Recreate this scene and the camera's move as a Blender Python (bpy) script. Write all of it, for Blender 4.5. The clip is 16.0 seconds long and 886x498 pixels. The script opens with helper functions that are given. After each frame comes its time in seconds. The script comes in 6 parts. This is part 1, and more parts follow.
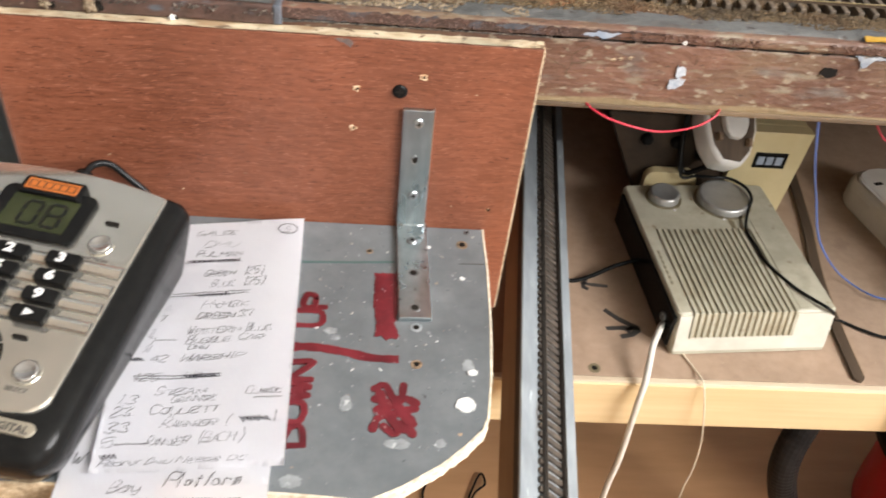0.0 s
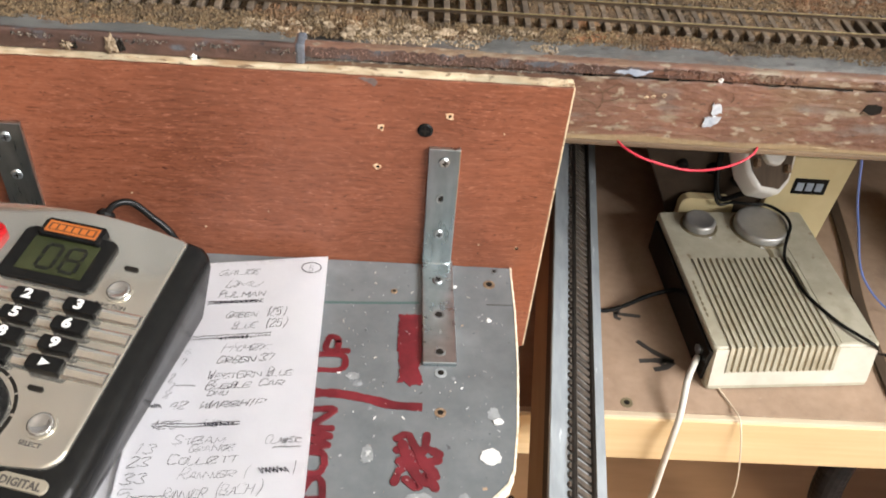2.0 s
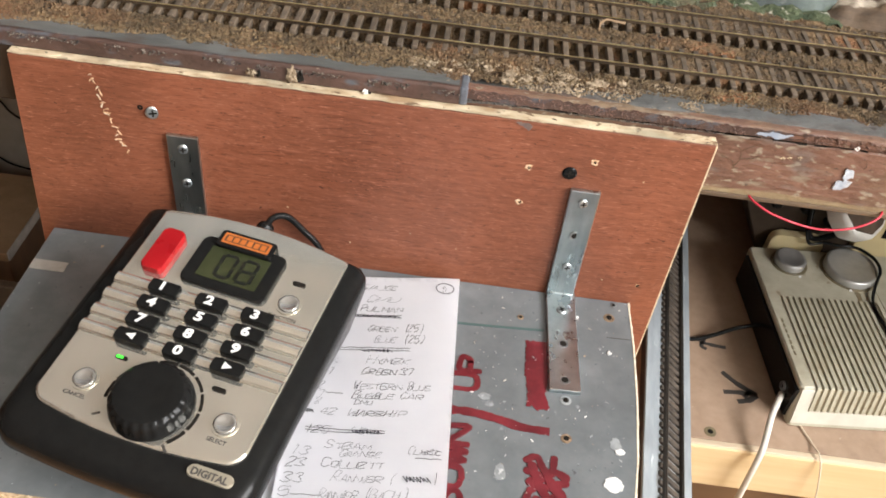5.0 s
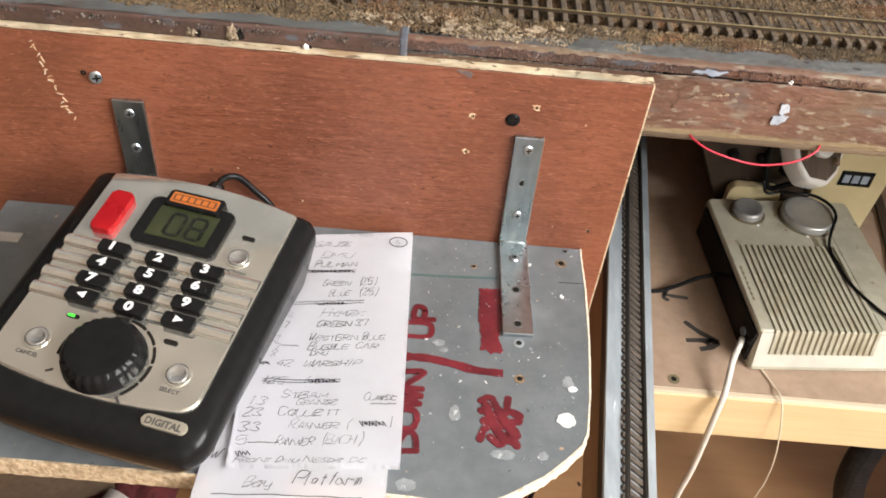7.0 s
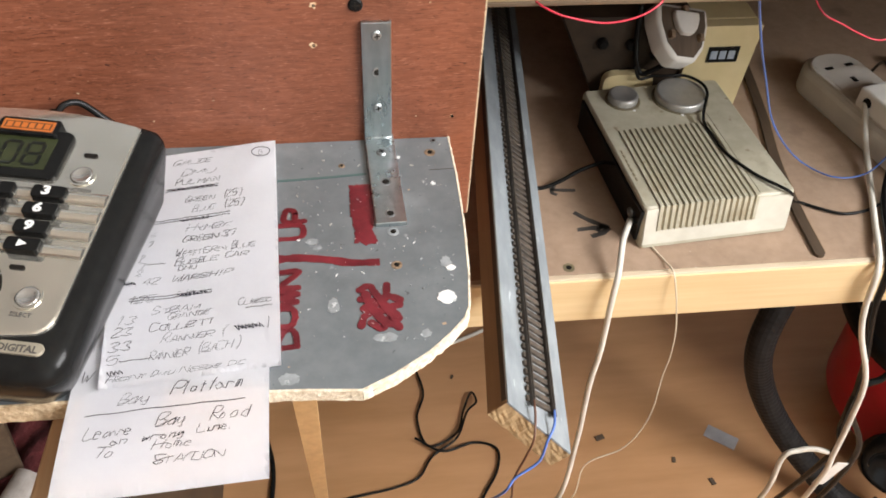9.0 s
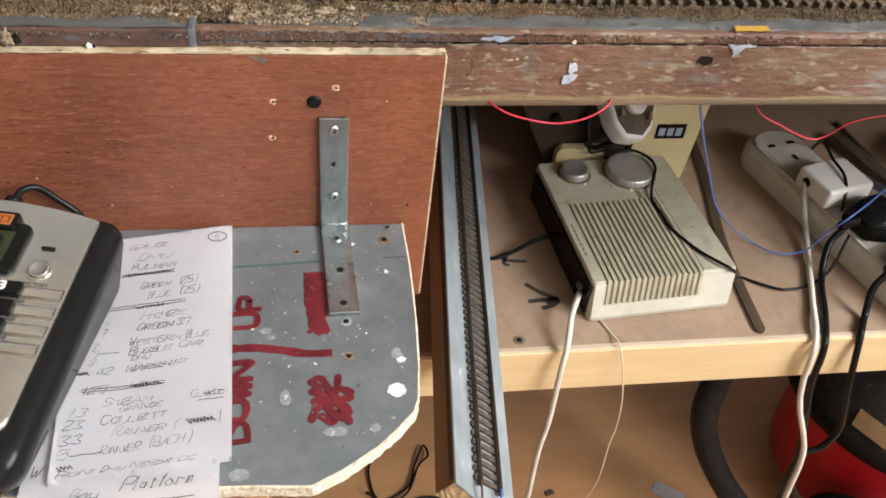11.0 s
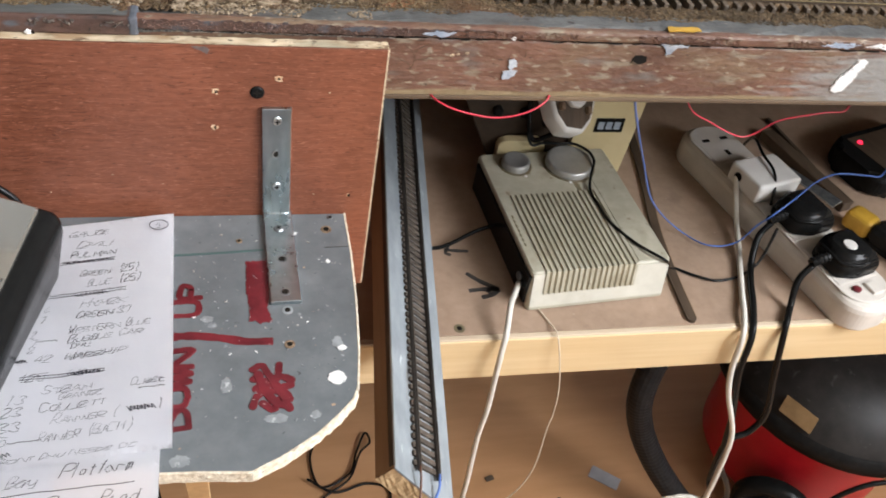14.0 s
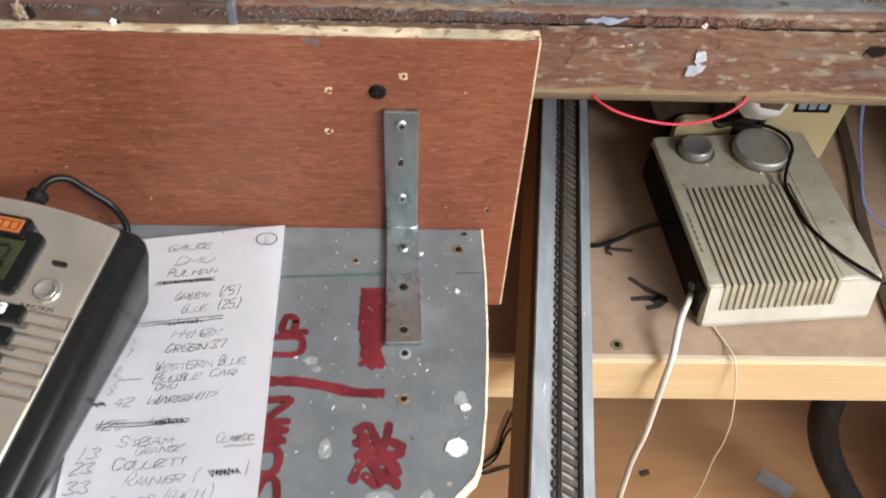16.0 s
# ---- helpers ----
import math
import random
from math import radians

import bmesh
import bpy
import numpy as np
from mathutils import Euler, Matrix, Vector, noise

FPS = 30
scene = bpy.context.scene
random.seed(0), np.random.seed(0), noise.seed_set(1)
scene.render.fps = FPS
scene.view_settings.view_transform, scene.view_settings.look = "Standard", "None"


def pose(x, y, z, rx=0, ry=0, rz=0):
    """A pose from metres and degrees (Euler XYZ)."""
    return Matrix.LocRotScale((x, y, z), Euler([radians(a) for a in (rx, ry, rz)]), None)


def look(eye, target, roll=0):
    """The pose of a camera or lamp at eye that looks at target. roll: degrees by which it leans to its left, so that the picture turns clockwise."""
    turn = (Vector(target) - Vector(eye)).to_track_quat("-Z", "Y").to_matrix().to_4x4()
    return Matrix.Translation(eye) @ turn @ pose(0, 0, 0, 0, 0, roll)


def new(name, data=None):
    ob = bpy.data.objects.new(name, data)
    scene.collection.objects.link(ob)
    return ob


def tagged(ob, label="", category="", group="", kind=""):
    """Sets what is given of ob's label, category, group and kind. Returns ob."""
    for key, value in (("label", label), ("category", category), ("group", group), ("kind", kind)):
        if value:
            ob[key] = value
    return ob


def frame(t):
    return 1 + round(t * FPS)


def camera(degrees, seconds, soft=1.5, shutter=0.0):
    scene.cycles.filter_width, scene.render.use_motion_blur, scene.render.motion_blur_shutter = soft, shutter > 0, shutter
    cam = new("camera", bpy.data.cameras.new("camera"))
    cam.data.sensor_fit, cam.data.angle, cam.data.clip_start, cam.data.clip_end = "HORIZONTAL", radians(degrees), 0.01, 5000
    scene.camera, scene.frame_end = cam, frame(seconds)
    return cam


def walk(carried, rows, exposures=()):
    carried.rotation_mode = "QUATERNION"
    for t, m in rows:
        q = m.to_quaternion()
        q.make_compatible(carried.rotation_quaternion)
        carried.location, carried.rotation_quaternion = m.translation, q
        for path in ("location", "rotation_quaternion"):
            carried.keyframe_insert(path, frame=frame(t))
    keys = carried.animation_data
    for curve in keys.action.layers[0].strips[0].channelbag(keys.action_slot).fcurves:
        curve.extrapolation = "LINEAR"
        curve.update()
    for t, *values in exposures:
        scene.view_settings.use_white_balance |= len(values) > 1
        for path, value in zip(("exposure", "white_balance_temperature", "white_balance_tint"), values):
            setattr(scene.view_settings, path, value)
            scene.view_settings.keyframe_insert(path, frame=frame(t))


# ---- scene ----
cam = camera(53.8, 16.0, 1.75, 0.4)
PATH = [
    (0, (-0.0301, -0.3262, 0.9817), (0.0797, 0.7154, 0.0521), 6.67),
    (0.5, (-0.0175, -0.3143, 0.9823), (0.1455, 0.7210, 0.0545), 7.35),
    (1, (-0.0179, -0.3157, 0.9760), (0.1247, 0.7105, 0.0346), 5.40),
    (1.5, (-0.0269, -0.3094, 0.9741), (0.0318, 0.7217, 0.0280), 4.83),
    (2, (-0.0268, -0.3087, 0.9860), (0.0288, 0.7420, 0.0622), 4.96),
    (2.5, (-0.0181, -0.3115, 0.9935), (0.0980, 0.7413, 0.0789), 5.73),
    (3, (-0.0239, -0.3206, 0.9974), (0.1115, 0.7371, 0.0900), 6.50),
    (3.5, (-0.0442, -0.3185, 1.0125), (0.0291, 0.7518, 0.1134), 6.49),
    (3.7, (-0.0561, -0.3171, 1.0127), (-0.0333, 0.7441, 0.0992), 5.73),
    (5.8, (-0.0730, -0.3227, 1.0147), (-0.0844, 0.7098, 0.0687), 7.23),
    (6, (-0.0665, -0.3262, 1.0094), (-0.0777, 0.7042, 0.0613), 6.03),
    (6.5, (-0.0631, -0.3262, 1.0123), (-0.0529, 0.6958, 0.0548), 6.47),
    (7, (-0.0552, -0.3325, 1.0078), (-0.0331, 0.6888, 0.0509), 5.77),
    (7.5, (-0.0557, -0.3199, 1.0036), (-0.0139, 0.6860, 0.0308), 5.93),
    (8, (-0.0494, -0.3360, 1.0032), (0.0290, 0.6797, 0.0433), 4.98),
    (8.5, (-0.0411, -0.3374, 1.0057), (0.0702, 0.6888, 0.0600), 5.12),
    (9, (-0.0308, -0.3507, 0.9816), (0.1186, 0.6216, -0.0140), 3.09),
    (9.5, (-0.0339, -0.3507, 1.0018), (0.1580, 0.6489, 0.0411), 5.64),
    (9.7, (-0.0335, -0.3500, 1.0081), (0.1864, 0.6601, 0.0642), 6.57),
    (11.8, (-0.0272, -0.3381, 1.0091), (0.1925, 0.6601, 0.0526), 6.91),
    (12, (-0.0300, -0.3388, 1.0090), (0.1963, 0.6657, 0.0605), 7.38),
    (12.5, (-0.0518, -0.3395, 0.9953), (0.0995, 0.6370, 0.0040), 7.08),
    (13, (-0.0504, -0.3416, 1.0101), (0.1450, 0.6440, 0.0349), 9.69),
    (13.5, (-0.0246, -0.3500, 1.0121), (0.2923, 0.6132, 0.0469), 9.96),
    (14, (-0.0283, -0.3465, 1.0161), (0.2777, 0.6286, 0.0595), 10.74),
    (14.5, (-0.0485, -0.3437, 1.0151), (0.1732, 0.6419, 0.0461), 9.95),
    (15, (-0.0617, -0.3353, 1.0110), (0.1617, 0.6314, 0.0238), 11.52),
    (15.5, (-0.0364, -0.2961, 0.9814), (0.0935, 0.6468, -0.0454), 6.83),
    (16, (-0.0067, -0.2660, 0.9898), (0.0365, 0.6643, -0.0551), 2.84),
]
walk(cam, [(t, look(eye, target, roll)) for t, eye, target, roll in PATH],
     [(0, 0.03, 6500, 10), (8, 0.0, 6500, 10), (9, -0.10, 6450, 10), (9.7, -0.25, 6500, 10), (11.8, -0.25, 6350, 10), (12.5, -0.18, 6200, 10), (13.5, -0.25, 6150, 10), (14.3, -0.27, 6100, 10), (15, -0.17, 6100, 10), (16, -0.19, 6250, 10)])

# ---- light ----
world = bpy.data.worlds.new("sky")
scene.world = world
world.use_nodes = True
wn = world.node_tree.nodes
sky = wn.new("ShaderNodeTexSky")
sky.sky_type = "NISHITA"
sky.sun_disc = False
sky.sun_elevation, sky.sun_rotation = radians(38), radians(118)
wn["Background"].inputs["Strength"].default_value = 0.1
world.node_tree.links.new(sky.outputs["Color"], wn["Background"].inputs["Color"])

ROOM = (-2.2, 1.5, -2.6, 0.93, 2.35)  # west, east, south, north, height
WIN = (-1.70, -0.30, 1.35, 2.30)       # the window in the east wall: y from, y to, z from, z to
lamp = bpy.data.lights.new("window_light", "AREA")
lamp.shape, lamp.size, lamp.size_y, lamp.energy, lamp.color = "RECTANGLE", 1.4, 0.93, 120.0, (1.01, 1.0, 1.0)
lamp_ob = new("window_light", lamp)
lamp_ob.matrix_world = look((ROOM[1] + 0.02, (WIN[0] + WIN[1]) / 2, (WIN[2] + WIN[3]) / 2), (0, (WIN[0] + WIN[1]) / 2 + 0.25, 1.45))
GLASS = (0.30, 1.35, 0.15, 2.05)      # the glazed door in the south wall: x from, x to, z from, z to
lamp = bpy.data.lights.new("door_light", "AREA")
lamp.shape, lamp.size, lamp.size_y, lamp.energy, lamp.color = "RECTANGLE", 1.0, 1.85, 8.5, (1.0, 0.975, 0.93)
lamp_ob = new("door_light", lamp)
lamp_ob.matrix_world = look(((GLASS[0] + GLASS[1]) / 2, ROOM[2] - 0.03, 1.1), (0.2, 0, 0.75))


# ---- materials ----
def rgba(c):
    return (*c, 1.0)


def surf(name, a, b=None, scale=60.0, stretch=(1, 1, 1), rough=0.5, rvar=0.12, metal=0.0, bump=0.1, bscale=300.0, bdist=0.0004,
         big=0.25, bigscale=9.0, coat=0.0, lo=0.35, hi=0.65, spots=None, vary=0.0, spec=0.5, warp=0.0):
    """A two-scale procedural surface: grain between the colours a and b, broad unevenness, relief; spots: (colour, scale, threshold)."""
    m = bpy.data.materials.new(name)
    m.use_nodes = True
    n, l = m.node_tree.nodes, m.node_tree.links
    p = n["Principled BSDF"]
    p.inputs["Metallic"].default_value = metal
    p.inputs["Coat Weight"].default_value = coat
    p.inputs["Specular IOR Level"].default_value = spec
    co = n.new("ShaderNodeTexCoord")
    mp = n.new("ShaderNodeMapping")
    mp.inputs["Scale"].default_value = stretch
    place = co.outputs["Object"]
    if warp:
        tw = n.new("ShaderNodeTexNoise")
        tw.inputs["Scale"].default_value, tw.inputs["Detail"].default_value = 34, 3
        l.new(place, tw.inputs["Vector"])
        wv = n.new("ShaderNodeVectorMath")
        wv.operation = "MULTIPLY_ADD"
        wv.inputs[1].default_value = (warp, warp, warp)
        l.new(tw.outputs["Color"], wv.inputs[0])
        l.new(place, wv.inputs[2])
        place = wv.outputs["Vector"]
    l.new(place, mp.inputs["Vector"])
    t1 = n.new("ShaderNodeTexNoise")
    t1.inputs["Scale"].default_value, t1.inputs["Detail"].default_value, t1.inputs["Roughness"].default_value = scale, 7, 0.62
    l.new(mp.outputs["Vector"], t1.inputs["Vector"])
    r1 = n.new("ShaderNodeValToRGB")
    r1.color_ramp.elements[0].position, r1.color_ramp.elements[1].position = lo, hi
    r1.color_ramp.elements[0].color, r1.color_ramp.elements[1].color = rgba(a), rgba(b or [min(1, c * 1.15) for c in a])
    l.new(t1.outputs["Fac"], r1.inputs["Fac"])
    t2 = n.new("ShaderNodeTexNoise")
    t2.inputs["Scale"].default_value, t2.inputs["Detail"].default_value = bigscale, 4
    l.new(co.outputs["Object"], t2.inputs["Vector"])
    r2 = n.new("ShaderNodeMapRange")
    r2.inputs["From Min"].default_value, r2.inputs["From Max"].default_value = 0.3, 0.7
    r2.inputs["To Min"].default_value, r2.inputs["To Max"].default_value = 1 - big, 1 + big * 0.6
    l.new(t2.outputs["Fac"], r2.inputs["Value"])
    mx = n.new("ShaderNodeVectorMath")
    mx.operation = "SCALE"
    l.new(r1.outputs["Color"], mx.inputs[0])
    l.new(r2.outputs["Result"], mx.inputs["Scale"])
    out = mx.outputs["Vector"]
    if vary:
        oi = n.new("ShaderNodeObjectInfo")
        vr = n.new("ShaderNodeMapRange")
        vr.inputs["To Min"].default_value, vr.inputs["To Max"].default_value = 1 - vary, 1 + vary
        l.new(oi.outputs["Random"], vr.inputs["Value"])
        vm = n.new("ShaderNodeVectorMath")
        vm.operation = "SCALE"
        l.new(out, vm.inputs[0])
        l.new(vr.outputs["Result"], vm.inputs["Scale"])
        out = vm.outputs["Vector"]
    for col, sc, th, st, *soft in spots or ():
        sm = n.new("ShaderNodeMapping")
        sm.inputs["Scale"].default_value = st
        l.new(place, sm.inputs["Vector"])
        sp = n.new("ShaderNodeTexNoise")
        sp.inputs["Scale"].default_value, sp.inputs["Detail"].default_value = sc, 5
        l.new(sm.outputs["Vector"], sp.inputs["Vector"])
        sr = n.new("ShaderNodeMapRange")
        sr.inputs["From Min"].default_value, sr.inputs["From Max"].default_value = th, th + (soft[0] if soft else 0.03)
        l.new(sp.outputs["Fac"], sr.inputs["Value"])
        mix = n.new("ShaderNodeMix")
        mix.data_type = "RGBA"
        l.new(sr.outputs["Result"], mix.inputs["Factor"])
        l.new(out, mix.inputs[6])
        mix.inputs[7].default_value = rgba(col)
        out = mix.outputs[2]
    l.new(out, p.inputs["Base Color"])
    rr = n.new("ShaderNodeMapRange")
    rr.inputs["To Min"].default_value, rr.inputs["To Max"].default_value = max(0.03, rough - rvar), min(1, rough + rvar)
    l.new(t1.outputs["Fac"], rr.inputs["Value"])
    l.new(rr.outputs["Result"], p.inputs["Roughness"])
    if bump:
        tb = n.new("ShaderNodeTexNoise")
        tb.inputs["Scale"].default_value, tb.inputs["Detail"].default_value = bscale, 5
        l.new(mp.outputs["Vector"], tb.inputs["Vector"])
        bp = n.new("ShaderNodeBump")
        bp.inputs["Strength"].default_value, bp.inputs["Distance"].default_value = bump, bdist
        l.new(tb.outputs["Fac"], bp.inputs["Height"])
        l.new(bp.outputs["Normal"], p.inputs["Normal"])
    return m


def glow(name, c, strength):
    m = surf(name, c, bump=0)
    p = m.node_tree.nodes["Principled BSDF"]
    p.inputs["Emission Color"].default_value, p.inputs["Emission Strength"].default_value = rgba(c), strength
    return m


PLY = surf("red_ply", (0.164, 0.051, 0.025), (0.260, 0.091, 0.048), 60, (1.1, 9, 12), 0.43, 0.1, bump=0.35, bscale=90, bdist=0.0004, big=0.30, bigscale=13, lo=0.30, hi=0.72,
           spots=[((0.290, 0.112, 0.065), 60, 0.58, (0.8, 6, 9), 0.24), ((0.105, 0.030, 0.015), 150, 0.59, (1.0, 8, 12), 0.10), ((0.062, 0.018, 0.010), 360, 0.645, (1.1, 4.5, 4.5), 0.06),
                  ((0.330, 0.140, 0.084), 420, 0.60, (0.55, 4, 6), 0.09), ((0.120, 0.034, 0.016), 300, 0.60, (0.5, 4, 6), 0.10)], warp=0.006)
TORNWOOD = surf("torn_wood", (0.55, 0.33, 0.17), (0.80, 0.62, 0.42), 500, (1, 1, 1), 0.9, bump=0.8, bscale=500, bdist=0.0006)
PLY_EDGE = surf("ply_edge", (0.44, 0.33, 0.20), (0.68, 0.57, 0.40), 200, (0.4, 1, 3), 0.85, bump=0.8, bscale=420, bdist=0.0008, big=0.25, bigscale=60,
                spots=[((0.17, 0.11, 0.065), 260, 0.60, (0.6, 1, 2), 0.06), ((0.34, 0.23, 0.13), 90, 0.56, (0.5, 1, 2), 0.12), ((0.30, 0.29, 0.21), 55, 0.57, (0.35, 1, 2), 0.14), ((0.10, 0.085, 0.06), 420, 0.66, (0.5, 1, 1), 0.03)])
GREY = surf("grey_paint", (0.122, 0.136, 0.142), (0.160, 0.174, 0.180), 90, (1, 1, 1), 0.40, 0.12, bump=0.14, bscale=120, bdist=0.0003, big=0.18, bigscale=16,
            spots=[((0.21, 0.225, 0.23), 26, 0.62, (1, 1, 1), 0.16), ((0.30, 0.32, 0.33), 60, 0.69, (1, 1, 1), 0.05), ((0.46, 0.47, 0.47), 420, 0.70, (1, 1, 1), 0.04),
                   ((0.40, 0.28, 0.18), 240, 0.73, (1, 1, 1), 0.03), ((0.07, 0.075, 0.08), 300, 0.70, (1, 1, 1), 0.03)])
CHIP = surf("chipboard_edge", (0.36, 0.25, 0.14), (0.68, 0.54, 0.36), 360, (1, 1, 1), 0.9, bump=1.0, bscale=420, bdist=0.0010, big=0.2, bigscale=60)
FRESH = surf("fresh_sawn_edge", (0.56, 0.47, 0.34), (0.80, 0.73, 0.59), 420, (1, 1, 1), 0.9, bump=1.0, bscale=500, bdist=0.0009, big=0.12)
BEAM = surf("worn_brown_paint", (0.118, 0.058, 0.038), (0.172, 0.088, 0.058), 110, (0.5, 1, 1.2), 0.5, 0.15, bump=0.9, bscale=300, bdist=0.0012, big=0.3, bigscale=18,
            spots=[((0.182, 0.125, 0.076), 40, 0.48, (0.5, 1, 1.3), 0.26), ((0.255, 0.205, 0.148), 330, 0.595, (0.5, 1, 1.0), 0.06), ((0.225, 0.182, 0.130), 130, 0.59, (0.4, 1, 1.3), 0.09),
                   ((0.150, 0.135, 0.120), 90, 0.60, (0.4, 1, 1.3), 0.18), ((0.058, 0.034, 0.022), 500, 0.63, (0.5, 1, 1.1), 0.10)])


def paint_over(m, colour, x0, soft, top, ragged=0.34, run=0.07):
    """A second coat, worn to streaks at its end x0 and reaching up to the height top."""
    n, l = m.node_tree.nodes, m.node_tree.links
    p = n["Principled BSDF"]
    under = p.inputs["Base Color"].links[0].from_socket
    co, mp, t, xyz = n.new("ShaderNodeTexCoord"), n.new("ShaderNodeMapping"), n.new("ShaderNodeTexNoise"), n.new("ShaderNodeSeparateXYZ")
    mp.inputs["Scale"].default_value = (run, 1, 1.4)
    t.inputs["Scale"].default_value, t.inputs["Detail"].default_value = 230, 7
    l.new(co.outputs["Object"], mp.inputs["Vector"])
    l.new(mp.outputs["Vector"], t.inputs["Vector"])
    l.new(co.outputs["Object"], xyz.inputs["Vector"])
    masks = []
    for axis, gain, lo, hi in (("X", ragged, x0 + ragged / 2, x0 + ragged / 2 + soft), ("Z", 0.012, top + 0.006, top + 0.0045)):
        ma, mr = n.new("ShaderNodeMath"), n.new("ShaderNodeMapRange")
        ma.operation = "MULTIPLY_ADD"
        l.new(t.outputs["Fac"], ma.inputs[0])
        ma.inputs[1].default_value = gain
        l.new(xyz.outputs[axis], ma.inputs[2])
        mr.inputs["From Min"].default_value, mr.inputs["From Max"].default_value = lo, hi
        l.new(ma.outputs["Value"], mr.inputs["Value"])
        masks.append(mr.outputs["Result"])
    mul, mix = n.new("ShaderNodeMath"), n.new("ShaderNodeMix")
    mul.operation, mix.data_type = "MULTIPLY", "RGBA"
    l.new(masks[0], mul.inputs[0])
    l.new(masks[1], mul.inputs[1])
    l.new(mul.outputs["Value"], mix.inputs["Factor"])
    l.new(under, mix.inputs[6])
    mix.inputs[7].default_value = rgba(colour)
    l.new(mix.outputs[2], p.inputs["Base Color"])


paint_over(BEAM, (0.235, 0.175, 0.098), -1.0, 0.05, 0.7795)
paint_over(BEAM, (0.235, 0.228, 0.212), 0.252, 0.045, 0.8055, 0.14, 0.2)
BEAM_RAW = surf("raw_timber_edge", (0.085, 0.054, 0.031), (0.16, 0.108, 0.062), 60, (0.2, 1, 1), 0.8, bump=0.6, bscale=150, bdist=0.0008)
DARKWALL = surf("brown_embossed_card", (0.058, 0.034, 0.027), (0.100, 0.056, 0.044), 150, (0.6, 1, 1), 0.5, bump=0.9, bscale=300, bdist=0.0010,
                spots=[((0.085, 0.092, 0.105), 150, 0.57, (0.5, 1, 1.2), 0.12), ((0.03, 0.02, 0.018), 330, 0.66, (0.7, 1, 0.7), 0.04), ((0.30, 0.24, 0.18), 380, 0.70, (0.7, 1, 1), 0.03)])
EDGE_GREY = surf("slate_grey_paint", (0.072, 0.073, 0.070), (0.125, 0.125, 0.120), 130, (0.6, 1, 1), 0.5, bump=0.8, bscale=300, bdist=0.0014, big=0.25, bigscale=22,
                 spots=[((0.085, 0.048, 0.032), 45, 0.58, (0.4, 1, 1), 0.16), ((0.23, 0.185, 0.135), 380, 0.66, (0.8, 1, 1), 0.05), ((0.080, 0.094, 0.112), 60, 0.58, (0.5, 1, 1), 0.16), ((0.04, 0.03, 0.025), 260, 0.66, (0.7, 1, 1), 0.04)])
EDGE_BLUE = surf("slate_blue_daub", (0.055, 0.060, 0.073), (0.115, 0.125, 0.145), 200, bump=0.5, bscale=300)
GROUND = surf("model_ground", (0.046, 0.028, 0.013), (0.175, 0.110, 0.054), 170, (1, 1, 1), 0.9, bump=1.0, bscale=420, bdist=0.003, big=0.4, bigscale=20, lo=0.38, hi=0.62,
              spots=[((0.19, 0.080, 0.030), 30, 0.60, (1, 1, 1), 0.08), ((0.34, 0.27, 0.18), 90, 0.68, (0.7, 1, 1), 0.05), ((0.025, 0.018, 0.012), 130, 0.64, (1, 1, 1), 0.05)])
GRAIN = surf("ballast_grain", (0.044, 0.029, 0.015), (0.215, 0.148, 0.076), 420, (1, 1, 1), 0.9, bump=0, big=0.5, bigscale=30, lo=0.36, hi=0.68,
             spots=[((0.135, 0.066, 0.030), 16, 0.53, (1, 1, 1), 0.16)])
CRUMB = surf("ballast_crumb", (0.018, 0.014, 0.012), (0.24, 0.20, 0.16), 520, (1, 1, 1), 0.8, bump=0, big=0.4, bigscale=40, lo=0.40, hi=0.66)
BROWNCRUMB = surf("brown_painted_crumb", (0.085, 0.042, 0.028), (0.165, 0.088, 0.060), 300, bump=0)
FILLER = surf("tan_filler", (0.12, 0.080, 0.045), (0.40, 0.32, 0.22), 360, (1, 1, 1), 0.9, bump=0.7, bscale=500, bdist=0.0006, big=0.35, bigscale=60, lo=0.36, hi=0.66)
STRIP_GREY = surf("slate_strip_paint", (0.078, 0.080, 0.076), (0.120, 0.122, 0.116), 110, (0.3, 1, 1), 0.5, bump=0.6, bscale=260, bdist=0.0010, big=0.2, bigscale=20,
                  spots=[((0.088, 0.062, 0.045), 34, 0.49, (0.5, 1, 1), 0.20), ((0.060, 0.038, 0.028), 90, 0.60, (0.4, 1, 1), 0.12), ((0.20, 0.165, 0.12), 420, 0.69, (0.8, 1, 1), 0.04)])
SLEEPER = surf("sleeper_plastic", (0.062, 0.047, 0.033), (0.125, 0.092, 0.062), 160, (1, 1, 1), 0.7, bump=0.4, bscale=500, vary=0.25)
SLEEPER_BLACK = surf("black_sleeper_plastic", (0.045, 0.035, 0.028), (0.120, 0.092, 0.068), 150, (1, 1, 1), 0.5, bump=0.2, bscale=500, vary=0.2)
RAIL = surf("nickel_rail", (0.48, 0.37, 0.18), (0.70, 0.57, 0.31), 200, (0.1, 1, 1), 0.35, metal=0.9, bump=0.1)
RAIL_SIDE = surf("rusty_rail_side", (0.035, 0.022, 0.012), (0.075, 0.048, 0.026), 200, (0.1, 1, 1), 0.6, metal=0.3, bump=0.1)
RAIL_DARK = surf("dark_rail", (0.05, 0.042, 0.036), (0.10, 0.085, 0.07), 200, (1, 0.1, 1), 0.4, metal=0.6, bump=0.1)
